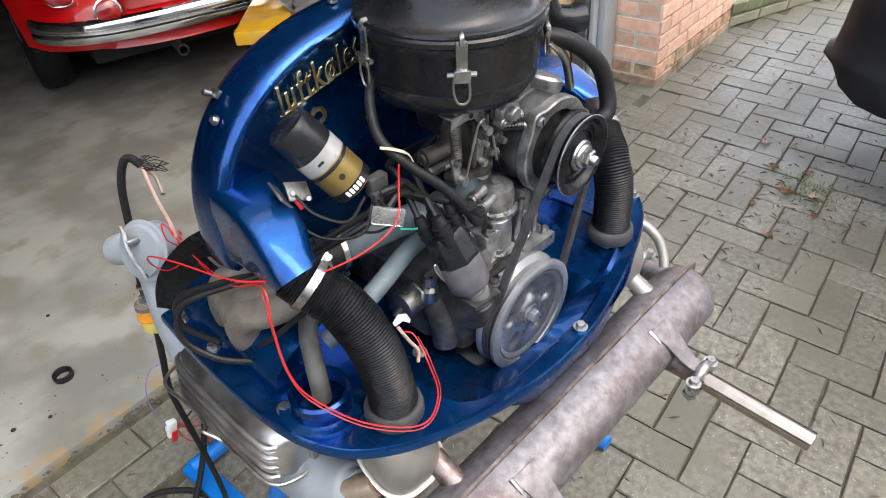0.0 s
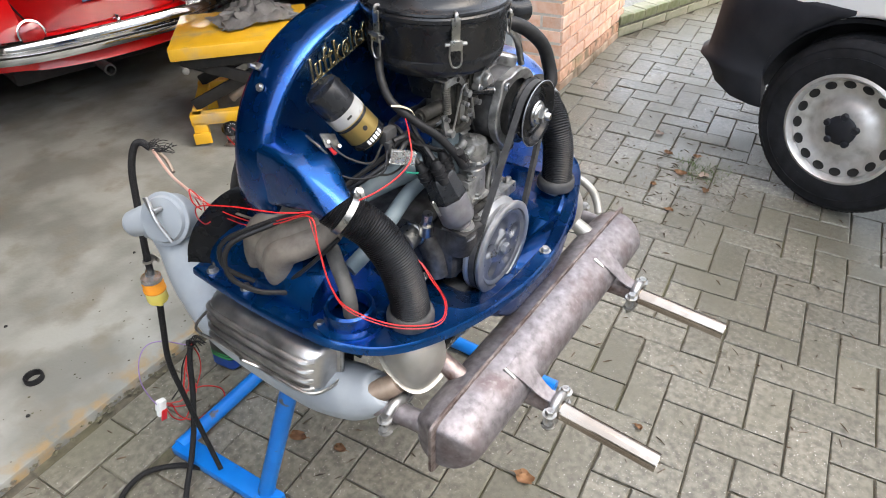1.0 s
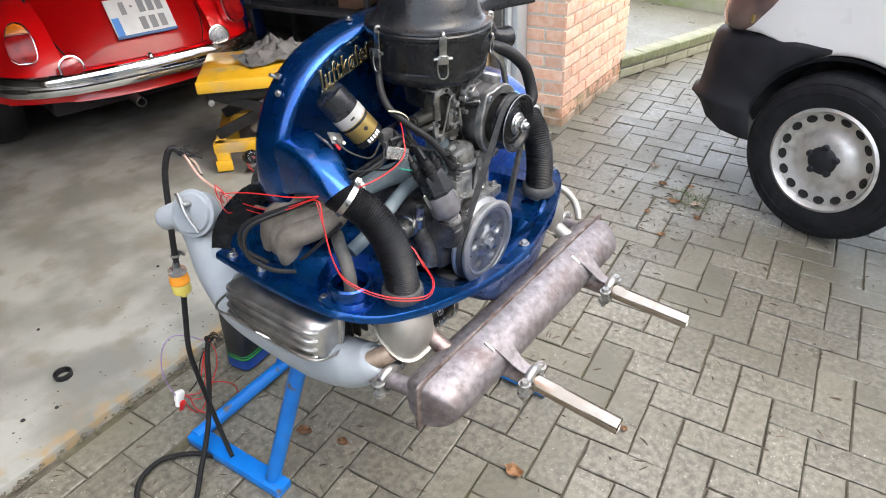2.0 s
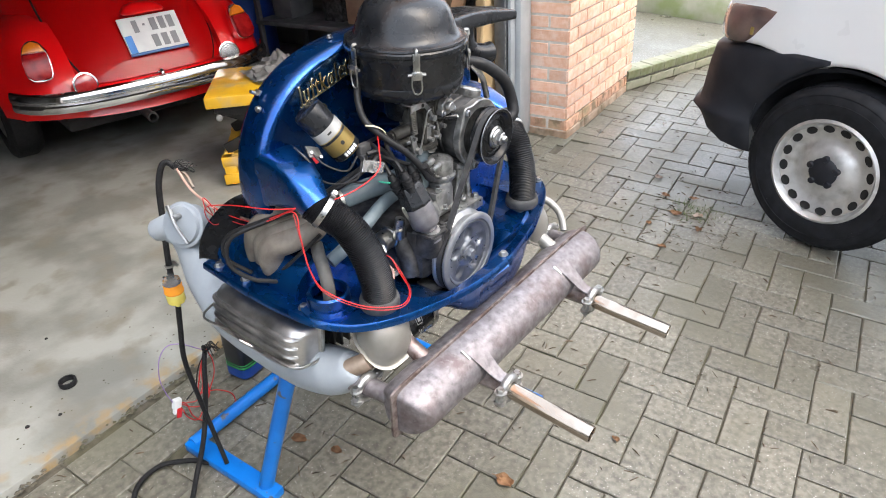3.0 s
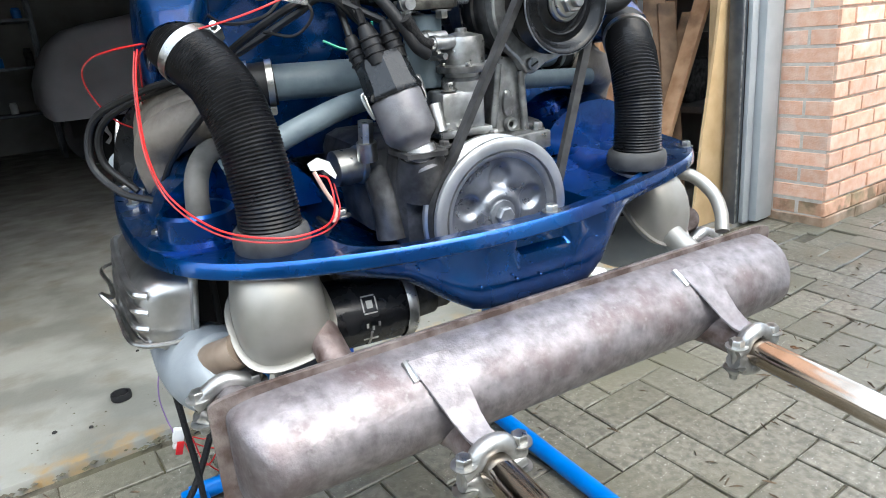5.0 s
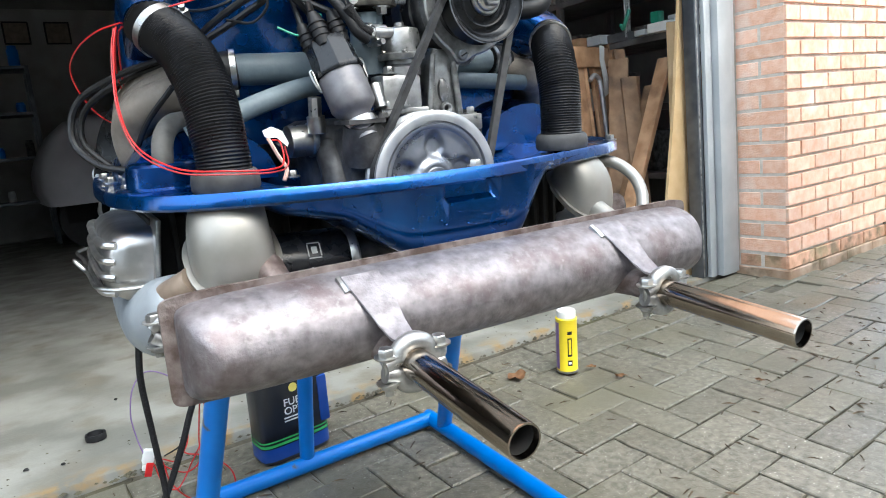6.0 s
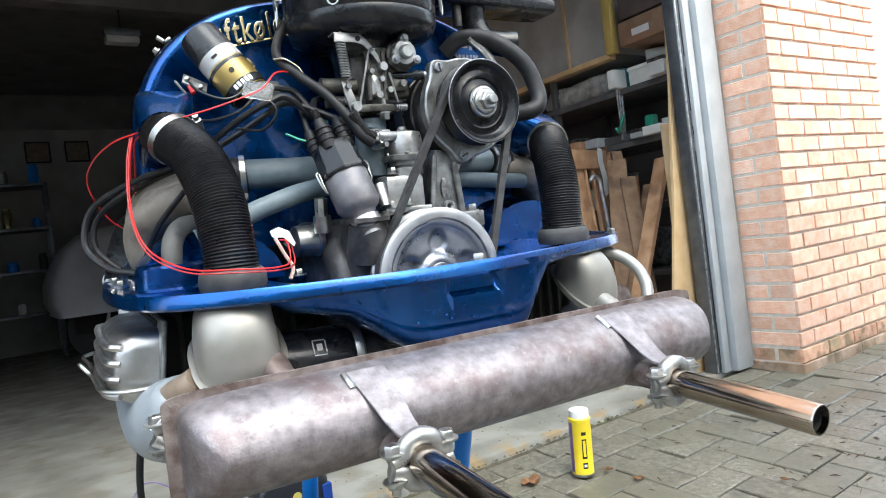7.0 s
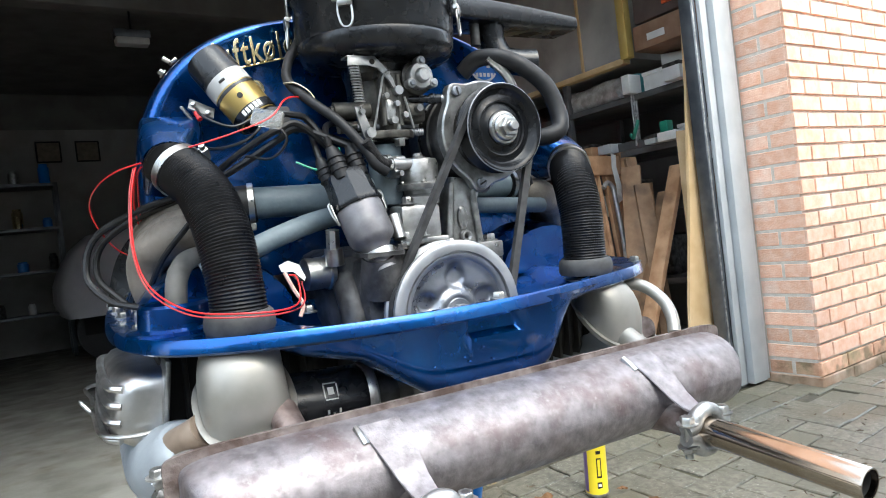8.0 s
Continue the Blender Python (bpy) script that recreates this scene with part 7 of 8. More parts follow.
    part("plate_band", moved(box((-0.147, -0.045, 0.0066), (0.04, 0.10, 0.002)), pm), mat("plate_blue", (0.05, 0.22, 0.62), (0.06, 0.25, 0.66), rough=0.35, scale=10), plate)
    grey = mat("plate_grey", (0.20, 0.20, 0.21), (0.24, 0.24, 0.25), rough=0.5, scale=10)
    for x, y, w, h in ((-0.085, 0.05, 0.03, 0.07), (-0.035, 0.055, 0.014, 0.012), (0.02, 0.05, 0.036, 0.07), (0.07, 0.05, 0.036, 0.07), (0.12, 0.05, 0.036, 0.07), (0.0, -0.045, 0.036, 0.07), (0.055, -0.045, 0.036, 0.07), (0.11, -0.045, 0.036, 0.07)):
        part("mark", moved(box((x, y, 0.0066), (w, h, 0.0015)), pm), grey, plate)
    for s in (-1, 1):
        fy = [0.075, 0.11, 0.16, 0.24, 0.36, 0.52, 0.72, 0.95, 1.15, 1.32]
        ff = [0.10, 0.36, 0.56, 0.76, 0.92, 1.0, 1.0, 0.93, 0.80, 0.62]
        rows = []
        for y, f in zip(fy, ff):
            rows.append([(s * (0.42 + 0.345 * f * max(0.0, math.cos(a)) ** 0.75), y + 0.05, max(0.33 + 0.44 * f * math.sin(a), 0.318 + math.sqrt(max(0.345 ** 2 - (y + 0.05 - 0.80) ** 2, 0.0)) if abs(y - 0.75) < 0.345 else 0.0)) for a in np.linspace(0.0, radians(90), 22)] + [(s * 0.40, y + 0.05, 0.33 + 0.44 * f), (s * 0.40, y + 0.05, 0.325)])
        fender = part("fender", rings(rows), red, car, "rounded red rear wing")
        rows = []
        for y, f in zip((2.72, 2.80, 2.95, 3.15, 3.35, 3.55, 3.72, 3.84, 3.90), (0.55, 0.75, 0.93, 1.0, 1.0, 0.92, 0.75, 0.5, 0.2)):
            rows.append([(s * (0.42 + 0.33 * f * max(0.0, math.cos(a)) ** 0.75), y, max(0.33 + 0.42 * f * math.sin(a), 0.318 + math.sqrt(max(0.345 ** 2 - (y - 3.2) ** 2, 0.0)) if abs(y - 3.2) < 0.345 else 0.0)) for a in np.linspace(radians(-6), radians(90), 16)] + [(s * 0.38, y, 0.33 + 0.42 * f), (s * 0.38, y, 0.29)])
        part("front_fender", rings(rows), red, car, "rounded red front wing")
        part("running_board", box((s * 0.63, 1.98, 0.30), (0.20, 1.5, 0.035), 0.01), RUBBER, car, "black rubber running board")
        fm = axis((s * 0.71, 3.2, 0.318), (s, 0, 0))
        front = part("wheel", lathe([(0.188, -0.03), (0.192, -0.01), (0.205, 0.0), (0.25, 0.008), (0.295, 0.0), (0.315, -0.02), (0.318, -0.05), (0.318, -0.12), (0.19, -0.16)], fm, seg=40, caps=False), RUBBER, car, "black tyre with a grey rim")
        part("rim", lathe([(0.19, -0.005), (0.18, -0.03), (0.14, -0.025), (0.07, 0.005), (0.001, 0.01)], fm, seg=32, caps=False), STEEL, front)
        # tall tail lamp
        tm = Matrix.Translation((s * 0.548, 0.195, 0.612)) @ pose(0, 0, 0, 68, 0, s * 16)
        shape = [p.xy for p in smooth_line([(-0.030, -0.088, 0), (0.030, -0.088, 0), (0.053, -0.070, 0), (0.059, -0.02, 0), (0.053, 0.04, 0), (0.034, 0.082, 0), (0.0, 0.098, 0), (-0.034, 0.082, 0), (-0.053, 0.04, 0), (-0.059, -0.02, 0), (-0.053, -0.070, 0)], 3)]
        chrome = part("tail_lamp", slab([(x * 1.06, y * 1.04) for x, y in shape], -0.03, 0.006, 0.003, tm), CHROME, car, "upright tail lamp with chrome surround")
        part("lens", slab([(x, y) for x, y in shape if y < 0.05] , 0.0, 0.026, 0.010, tm), mat("red_lamp_lens", (0.20, 0.003, 0.005), (0.34, 0.01, 0.01), rough=0.22, scale=20, spec=0.4), chrome)
        part("lens_top", slab([(-0.052, 0.043), (0.052, 0.043), (0.034, 0.080), (0.0, 0.095), (-0.034, 0.080)], 0.0, 0.022, 0.006, tm), mat("amber_lens", (0.55, 0.13, 0.008), (0.68, 0.20, 0.015), rough=0.22, scale=20), chrome, "amber indicator lens")
        lm = axis((s * 0.39, 0.075, 0.490), (0, -1, 0.15))
        lamp = part("round_lamp", lathe([(0.02, -0.03), (0.052, -0.02), (0.060, 0.0), (0.060, 0.006), (0.054, 0.008)], lm), CHROME, car, "round bumper lamp in a chrome ring")
        part("lens", lathe([(0.053, 0.006), (0.050, 0.012), (0.03, 0.020), (0.01, 0.022)], lm), mat("round_lens", (0.33, 0.01, 0.012), (0.40, 0.02, 0.02), rough=0.12, scale=30, coat=0.8) if s < 0 else CLEAR, lamp)
        part("stalk", rod((s * 0.39, 0.06, 0.43), (s * 0.39, 0.07, 0.465), 0.014), CHROME, lamp)
        wm = axis((s * 0.745, 0.80, 0.318), (s, 0, 0))
        wheel = part("wheel", lathe([(0.188, -0.03), (0.192, -0.01), (0.205, 0.0), (0.25, 0.008), (0.295, 0.0), (0.315, -0.02), (0.318, -0.05), (0.318, -0.12), (0.29, -0.16), (0.19, -0.16)], wm, seg=48, caps=False), RUBBER, car, "black tyre with a grey rim")
        part("rim", lathe([(0.19, -0.005), (0.18, -0.03), (0.14, -0.025), (0.10, -0.01), (0.07, 0.005), (0.03, 0.01), (0.001, 0.01)], wm, seg=40, caps=False), STEEL, wheel)
        part("bumper_bracket", box((s * 0.4, 0.12, 0.40), (0.04, 0.2, 0.03), 0.004), RUBBER, car)
    rows = []
    for t in np.linspace(-1, 1, 41):
        x = 0.70 * math.sin(t * 1.35) / math.sin(1.35)
        y = 0.30 * abs(t) ** 2.6
        nx, ny = 0.55 * t * abs(t), -1
        q = math.hypot(nx, ny)
        nx, ny = nx / q, ny / q
        ring = []
        for d, z in ((0.0, -0.050), (0.016, -0.046), (0.026, -0.030), (0.026, -0.014), (0.019, -0.006), (0.019, 0.004), (0.027, 0.012), (0.026, 0.032), (0.016, 0.048), (0.0, 0.052), (-0.006, 0.03), (-0.006, -0.03)):
            ring.append((x + nx * d, y + ny * d, 0.425 + z))
        rows.append(ring)
    part("bumper", rings(rows), CHROME, car, "curved chrome rear bumper")
    rows = []
    for t in np.linspace(-1, 1, 25):
        x = 0.67 * t
        y = 0.10 + 0.20 * abs(t) ** 2.4
        rows.append([(x, y, 0.46), (x, y - 0.005, 0.38), (x, y - 0.01 - 0.02 * (abs(t) < 0.6), 0.325 - 0.02 * math.cos(t * 1.5)), (x, y + 0.03, 0.31), (x, y + 0.05, 0.46)])
    apron = part("apron", rings(rows), red, car, "red rear apron below the bumper")
    part("exhaust_pipe", lathe([(0.024, 0.0), (0.024, 0.12), (0.027, 0.122), (0.027, 0.135), (0.020, 0.137), (0.019, 0.12), (0.019, 0.08)], axis((-0.14, 0.12, 0.285), (0, -1, -0.04)), caps=False), NEAR_BLACK, apron, "dark exhaust pipe")
    # near-black box filling the space below the body
    part("underside", box((0, 1.9, 0.28), (1.0, 3.3, 0.12), 0.02), NEAR_BLACK, car)


# ---- scissor table with the rag, gauge ----
def build_table():
    yellow = mat("yellow_enamel", (0.62, 0.34, 0.012), (0.70, 0.40, 0.02), rough=0.4, rough2=0.55, scale=8, coat=0.3, stain=(0.42, 0.30, 0.15), stain_scale=7, stain_at=(0.55, 0.72))
    m = pose(1.118, 1.957, 0.0175, 0, 0, -43.5) @ Matrix.Diagonal((1, 1, 1.04, 1))
    t = thing("lift_table", m, "yellow steel scissor lift table with worn top", "lift table")
    part("tabletop", box((0, 0, 0.405), (0.58, 0.50, 0.052), 0.006), yellow, t)
    part("base_frame", joined(box((0, -0.20, 0.115), (0.56, 0.05, 0.05), 0.005), box((0, 0.20, 0.115), (0.56, 0.05, 0.05), 0.005), box((-0.25, 0, 0.115), (0.05, 0.44, 0.05), 0.005)), yellow, t)
    for x in (-0.245, 0.245):
        for y in (-0.20, 0.20):
            leg = part("caster", joined(box((x, y, 0.065), (0.06, 0.05, 0.08), 0.004), box((x, y - 0.03, 0.035), (0.075, 0.012, 0.05), 0.003)), yellow, t)
            part("wheel", rod((x, y - 0.012, 0.026), (x, y + 0.012, 0.026), 0.0255, seg=20), RUBBER, leg)
    for y in (-0.18, 0.18):
        part("scissor_arm", moved(box((0, 0, 0), (0.56, 0.018, 0.05), 0.004), pose(0, y, 0.26, 0, 22, 0)), NEAR_BLACK, t)
        part("scissor_arm", moved(box((0, 0, 0), (0.56, 0.018, 0.05), 0.004), pose(0, y * 0.85, 0.26, 0, -22, 0)), NEAR_BLACK, t)
    part("apron_plate", box((0, 0.0, 0.355), (0.5, 0.42, 0.05), 0.004), NEAR_BLACK, t)
    part("pin", lathe([(0.016, 0), (0.016, 0.02), (0.012, 0.024)], axis((-0.245, -0.19, 0.325), (0, -1, 0)), seg=18), ALU, t)
    part("hydraulic_rod", rod((-0.10, -0.1, 0.15), (0.15, -0.1, 0.33), 0.02), COPPER, t)
    cloth = mat("grey_cotton_rag", (0.20, 0.19, 0.19), (0.31, 0.30, 0.295), rough=0.9, scale=18, bump=0.3, bump_scale=300)
    k = 34
    rows = []
    for i in range(k):
        row = []
        for j in range(k):
            x, y = (i / (k - 1) - 0.5), (j / (k - 1) - 0.5)
            n1 = noise.noise(Vector((x * 5, y * 6, 3.1)))
            n2 = noise.noise(Vector((x * 12, y * 10, 7.7)))
            edge = max(0.0, 1 - 3.2 * (x * x + y * y))
            z = 0.006 + edge * (0.035 + 0.075 * abs(n1)) + 0.035 * abs(n2) * (0.4 + edge)
            row.append((0.36 * x + 0.03 * n2, 0.27 * y + 0.03 * n1, z))
        rows.append(row)
    bm = rings(rows, caps=False, closed=False)
    bmesh.ops.solidify(bm, geom=bm.faces[:], thickness=0.003)
    solid("rag", bm, cloth, m @ pose(0.06, 0.06, 0.433, 0, 0, 20), "crumpled grey cotton rag on the lift table", "rag", smooth=70)
    g = thing("gauge", pose(0.854, 1.833, 0.0175, 0, 0, 26), "small round black dial gauge on red wires", "gauge")
    gm = pose(0, 0, 0.085) @ axis((0, 0, 0), (-0.45, -0.8, 0.35))
    part("case", lathe([(0.03, -0.04), (0.033, -0.03), (0.033, 0.004), (0.030, 0.008), (0.028, 0.003)], gm), BLACK, g)
    dial = part("dial", lathe([(0.0, 0.002), (0.029, 0.002)], gm, caps=False), NEAR_BLACK, g)
    for i in range(9):
        a = radians(210 - 30 * i)
        part("mark", moved(box((0, 0, 0), (0.005, 0.0016, 0.001)), gm @ pose(0.021 * math.cos(a), 0.021 * math.sin(a), 0.0028, 0, 0, math.degrees(a))), PAPER, dial)
    part("pointer", moved(box((0.006, 0, 0.0032), (0.02, 0.0015, 0.001)), gm @ pose(0, 0, 0, 0, 0, -60)), WIRE_RED, dial)
    part("bracket", joined(box((0.02, 0.02, 0.03), (0.01, 0.05, 0.06), 0.002), box((0.02, 0.02, 0.003), (0.06, 0.07, 0.005), 0.001)), ZINC, g)
    part("wire", tube([(0.01, 0.03, 0.09), (-0.02, 0.02, 0.05), (-0.05, -0.05, 0.01), (-0.02, -0.12, 0.006), (0.05, -0.10, 0.006), (0.10, -0.03, 0.006)], 0.002, 6), WIRE_RED, g)


# ---- the back and the sides of the garage ----
def crate(name, c, size, material, label, category, group="", lid=None):
    ob = thing(name, GAR @ pose(*c), label, category, group)
    w, d, h = size
    part("body", box((0, 0, h / 2), (w, d, h), min(w, d, h) * 0.06), material, ob)
    if lid:
        part("lid", box((0, 0, h + 0.006), (w * 1.04, d * 1.04, 0.02), 0.004), lid, ob)
    return ob


def build_garage():
    # steel door post and guide
    post = thing("door_frame", GAR, "light grey steel garage door post with dark guide rail", "door frame", kind="structure")
    part("post", joined(box((-0.115, 0.235, 1.16), (0.10, 0.05, 2.29), 0.003), box((-0.195, 0.25, 1.16), (0.045, 0.02, 2.29), 0.002)), FRAME_GREY, post)
    part("cover_strip", box((-0.055, 0.232, 1.16), (0.04, 0.03, 2.29), 0.002), FRAME_GREY, post)
    part("guide", joined(box((-0.232, 0.275, 1.16), (0.024, 0.03, 2.29), 0.003), box((-0.250, 0.29, 1.16), (0.010, 0.06, 2.29), 0.002), box((-0.222, 0.29, 1.16), (0.010, 0.05, 2.29), 0.002)), FRAME_DARK, post)
    part("guide_lip", rod((-0.243, 0.262, 0.02), (-0.243, 0.262, 2.29), 0.005, seg=10), ALU, post)
    board = slab([(-0.430, 0.0), (-0.150, 0.0), (-0.150, 2.15), (-0.172, 2.15), (-0.198, 1.70), (-0.232, 1.32), (-0.262, 1.10), (-0.284, 0.94), (-0.300, 0.80), (-0.377, 0.39)], 0.340, 0.354, 0.002, Matrix(((1, 0, 0, 0), (0, 0, 1, 0), (0, 1, 0, 0), (0, 0, 0, 1))))
    solid("plywood_board", board, WOOD, GAR @ pose(0, 0, 0.0175), "tall pale plywood offcut leaning behind the door post", "board")
    for i, (u0, v0, u1, v1, z1, w, d, g) in enumerate(((-0.100, 0.49, -0.055, 0.52, 1.17, 0.055, 0.025, WOOD), (-0.475, 0.60, 0.015, 0.62, 1.02, 0.075, 0.030, WOOD_PANEL), (-0.40, 0.70, 0.04, 0.74, 0.90, 0.055, 0.030, WOOD_DARK), (-0.28, 0.72, -0.05, 0.86, 1.05, 0.10, 0.025, WOOD_DARK), (-0.20, 0.60, -0.05, 0.80, 0.95, 0.08, 0.03, WOOD_DARK), (-0.12, 0.66, 0.0, 0.9, 1.1, 0.06, 0.03, WOOD_DARK))):
        p0, p1 = Vector((u0, v0, 0.02)), Vector((u1, v1, z1))
        solid("plank", box((0, 0, (p1 - p0).length / 2 + 0.008), (w, d, (p1 - p0).length), 0.002), g, GAR @ Matrix.Translation(p0) @ (p1 - p0).to_track_quat("Z", "Y").to_matrix().to_4x4(), "rough timber plank leaning against the shelves", "plank", "leaning planks")
    # old wooden door panel
    pal = thing("wooden_frame", GAR @ pose(-0.04, 0.965, 0.0175, 0, 0, 12) @ pose(0, 0, 0, -5, 0, 0), "weathered brown timber frame with flaking white paint", "timber frame")
    for x, w in ((-0.245, 0.10), (-0.135, 0.10), (-0.075, 0.012), (0.055, 0.10), (0.140, 0.06)):
        part("plank", box((x, 0.0 if w > 0.05 else -0.012, 0.56), (w, 0.024, 1.12), 0.003), WOOD_PANEL, pal)
    part("rail", box((-0.07, -0.020, 1.075), (0.46, 0.03, 0.105), 0.004), WOOD_PANEL, pal)
    part("rail", box((-0.07, -0.020, 0.30), (0.46, 0.03, 0.11), 0.004), WOOD_PANEL, pal)
    part("post", box((0.215, -0.03, 0.58), (0.075, 0.075, 1.16), 0.004), WOOD_PANEL, pal)
    flake = slab([(0, 0), (0.05, 0.02), (0.06, 0.10), (0.045, 0.2), (0.06, 0.27), (0.02, 0.28), (0.005, 0.2), (0.015, 0.1)], 0, 0.002, 0, Matrix(((1.2, 0, 0, 0.040), (0, 0, -1, -0.0375), (0, 1, 0, 0.86), (0, 0, 0, 1))))
    part("paint_flake", flake, PAPER, pal, "flaking white paint")
    part("handle", tube([(-0.020, -0.040, 0.52), (-0.020, -0.060, 0.60), (-0.018, -0.060, 0.90), (-0.025, -0.058, 0.955), (-0.055, -0.05, 0.975), (-0.085, -0.04, 0.950)], 0.013, 12), PULLEY, pal, "bright steel bar handle")
    # shelves along the side wall
    dark = mat("black_shelf_steel", (0.06, 0.06, 0.063), (0.11, 0.108, 0.108), rough=0.5, rough2=0.65, scale=8)
    sh = thing("shelf_rack", GAR @ pose(0.12, 0, 0.0175), "dark steel shelf rack crowded with boxes and tools", "shelf")
    for z in (0.42, 0.78, 1.13, 1.42):
        part("shelf_board", box((0.24, 1.45, z), (0.48, 2.3, 0.032), 0.003), dark, sh)
    for y in (0.33, 1.45, 2.57):
        for x in (0.02, 0.46):
            part("upright", box((x, y, 0.86), (0.035, 0.035, 1.70), 0.002), dark, sh)
    for dx in (0.0, 0.022, 0.044):
        part("bracket_rod", rod((-0.02 + dx, 0.93 + dx * 0.3, 1.16), (-0.02 + dx, 0.93, 1.50), 0.006), ALU, sh, "bright steel rod")
    cab = thing("wall_cabinet", GAR @ pose(0.10, 0, 1.655), "dark grey sheet cabinet with pale timber edging", "cabinet")
    part("body", box((0.26, 1.95, 0.43), (0.48, 2.0, 0.85), 0.004), mat("dull_grey_panel", (0.30, 0.29, 0.28), (0.42, 0.405, 0.39), rough=0.55, rough2=0.7, scale=4, stain=(0.24, 0.23, 0.22), stain_scale=3, stain_at=(0.5, 0.7)), cab)
    part("bottom_rail", box((0.02, 1.95, -0.012), (0.06, 2.0, 0.03), 0.003), WOOD, cab)
    part("edge_strip", box((0.0, 0.925, 0.42), (0.05, 0.055, 0.86), 0.003), mat("yellow_timber", (0.50, 0.36, 0.10), (0.58, 0.43, 0.15), rough=0.6, scale=9), cab)
    part("seam_strip", box((0.012, 1.27, 0.42), (0.016, 0.014, 0.82), 0.002), WOOD, cab)
    teal = mat("teal_card", (0.05, 0.26, 0.27), (0.07, 0.30, 0.31), rough=0.6, scale=10)
    brownbox = mat("brown_tool_box", (0.24, 0.14, 0.09), (0.33, 0.21, 0.14), rough=0.6, scale=10)
    orange = mat("orange_plastic", (0.65, 0.10, 0.02), (0.7, 0.13, 0.03), rough=0.4, scale=10)
    crate("storage_tub", (0.25, 0.74, 1.4535), (0.22, 0.26, 0.085), WHITE_PLASTIC, "white plastic tub on the shelf rack", "tub", lid=WHITE_PLASTIC)
    crate("small_carton", (0.18, 0.93, 1.4535), (0.10, 0.06, 0.11), teal, "small teal cardboard carton on the shelf", "carton")
    solid("paper_roll", rod((0.22, 0.80, 1.60), (0.30, 0.70, 1.60), 0.04), PAPER, GAR, "white paper roll on top of the tub", "paper roll")
    crate("parts_tray", (0.25, 0.55, 1.1635), (0.24, 0.25, 0.06), WHITE_PLASTIC, "white plastic parts tray on the shelf", "tray", lid=PAPER)
    crate("paper_pad", (0.14, 0.47, 1.04), (0.01, 0.14, 0.08), PAPER, "white paper label hanging at the shelf edge", "label")
    crate("spray_bottle", (0.20, 0.80, 1.1635), (0.05, 0.05, 0.12), mat("green_bottle", (0.03, 0.28, 0.17), (0.04, 0.32, 0.2), rough=0.4, scale=10), "green plastic bottle among the tools", "bottle")
    crate("tool_pile", (0.18, 1.02, 1.1635), (0.14, 0.18, 0.045), dark, "dark pile of hand tools on the shelf", "tools")
    crate("pliers_handle", (0.15, 1.20, 1.1635), (0.06, 0.09, 0.05), orange, "orange-red tool grip on the shelf", "tool")
    crate("tool_case", (0.25, 0.62, 1.655), (0.36, 0.46, 0.13), brownbox, "worn brown wooden tool case with a paper label", "tool case")
    crate("case_label", (0.066, 0.70, 1.69), (0.004, 0.11, 0.035), PAPER, "white paper label on the brown case", "label")
    crate("tool_case", (0.25, 0.62, 1.797), (0.34, 0.44, 0.14), mat("grey_brown_case", (0.10, 0.075, 0.07), (0.14, 0.11, 0.10), rough=0.6, scale=8), "grey-brown plastic tool case with an orange catch", "tool case")
    crate("case_catch", (0.072, 0.60, 1.84), (0.012, 0.09, 0.045), orange, "orange catch of the tool case", "catch")
    crate("tool_case", (0.25, 0.58, 1.95), (0.34, 0.40, 0.13), dark, "black plastic tool case on top of the stack", "tool case")
    for i, (v, z, w, h, g) in enumerate(((0.92, 1.4535, 0.05, 0.10, WHITE_PLASTIC), (0.62, 1.4535, 0.10, 0.07, PAPER), (0.69, 1.1635, 0.12, 0.045, WHITE_PLASTIC), (0.80, 1.1635, 0.07, 0.03, FRAME_GREY), (1.12, 1.1635, 0.10, 0.05, FRAME_GREY), (1.28, 1.1635, 0.12, 0.06, WOOD_PANEL), (0.62, 0.8135, 0.14, 0.12, FRAME_DARK), (0.95, 0.8135, 0.12, 0.16, WOOD_PANEL), (1.20, 0.8135, 0.16, 0.12, FRAME_GREY))):
        crate("shelf_tin", (0.10, v, z), (0.10, w, h), g, "small tin or carton at the shelf's front edge", "tin", "things on the shelf edge", lid=DARK_ALU if i % 2 else None)
    hook = mat("green_hook_plastic", (0.03, 0.22, 0.15), (0.05, 0.28, 0.19), rough=0.4, scale=10)
    solid("hook", tube([(0.05, 0.86, 1.30), (0.04, 0.865, 1.27), (0.035, 0.88, 1.235), (0.045, 0.90, 1.215), (0.05, 0.92, 1.235)], 0.010, 10), hook, GAR, "green plastic hook hanging at the shelf edge", "hook")
    # something under clear sheet on the shelf
    bm = lathe([(0.02, 0), (0.07, 0.02), (0.085, 0.12), (0.07, 0.3), (0.08, 0.45), (0.03, 0.55)], axis((0.22, 1.05, 1.52), (0, 1, 0)), seg=24)
    for v in bm.verts:
        v.co += 0.02 * noise.noise_vector(v.co * 14)
    solid("wrapped_roll", bm, mat("cloudy_plastic_sheet", (0.24, 0.225, 0.21), (0.42, 0.40, 0.38), rough=0.12, rough2=0.34, scale=22, bump=0.5, bump_scale=40, coat=0.4), GAR, "bundle wrapped in cloudy plastic sheet on the shelf", "bundle")
    for i in range(9):
        crate("shelf_box", (0.36, 0.5 + 0.24 * i, (0.4535, 0.8135, 0.4535)[i % 3]), (0.2 + 0.02 * (i % 3), 0.18, 0.14 + 0.04 * (i % 4)), (dark, brownbox, DARK_ALU, WOOD_DARK)[i % 4], "dim dusty box in the shadow of the shelf", "box", "dusty shelf boxes")
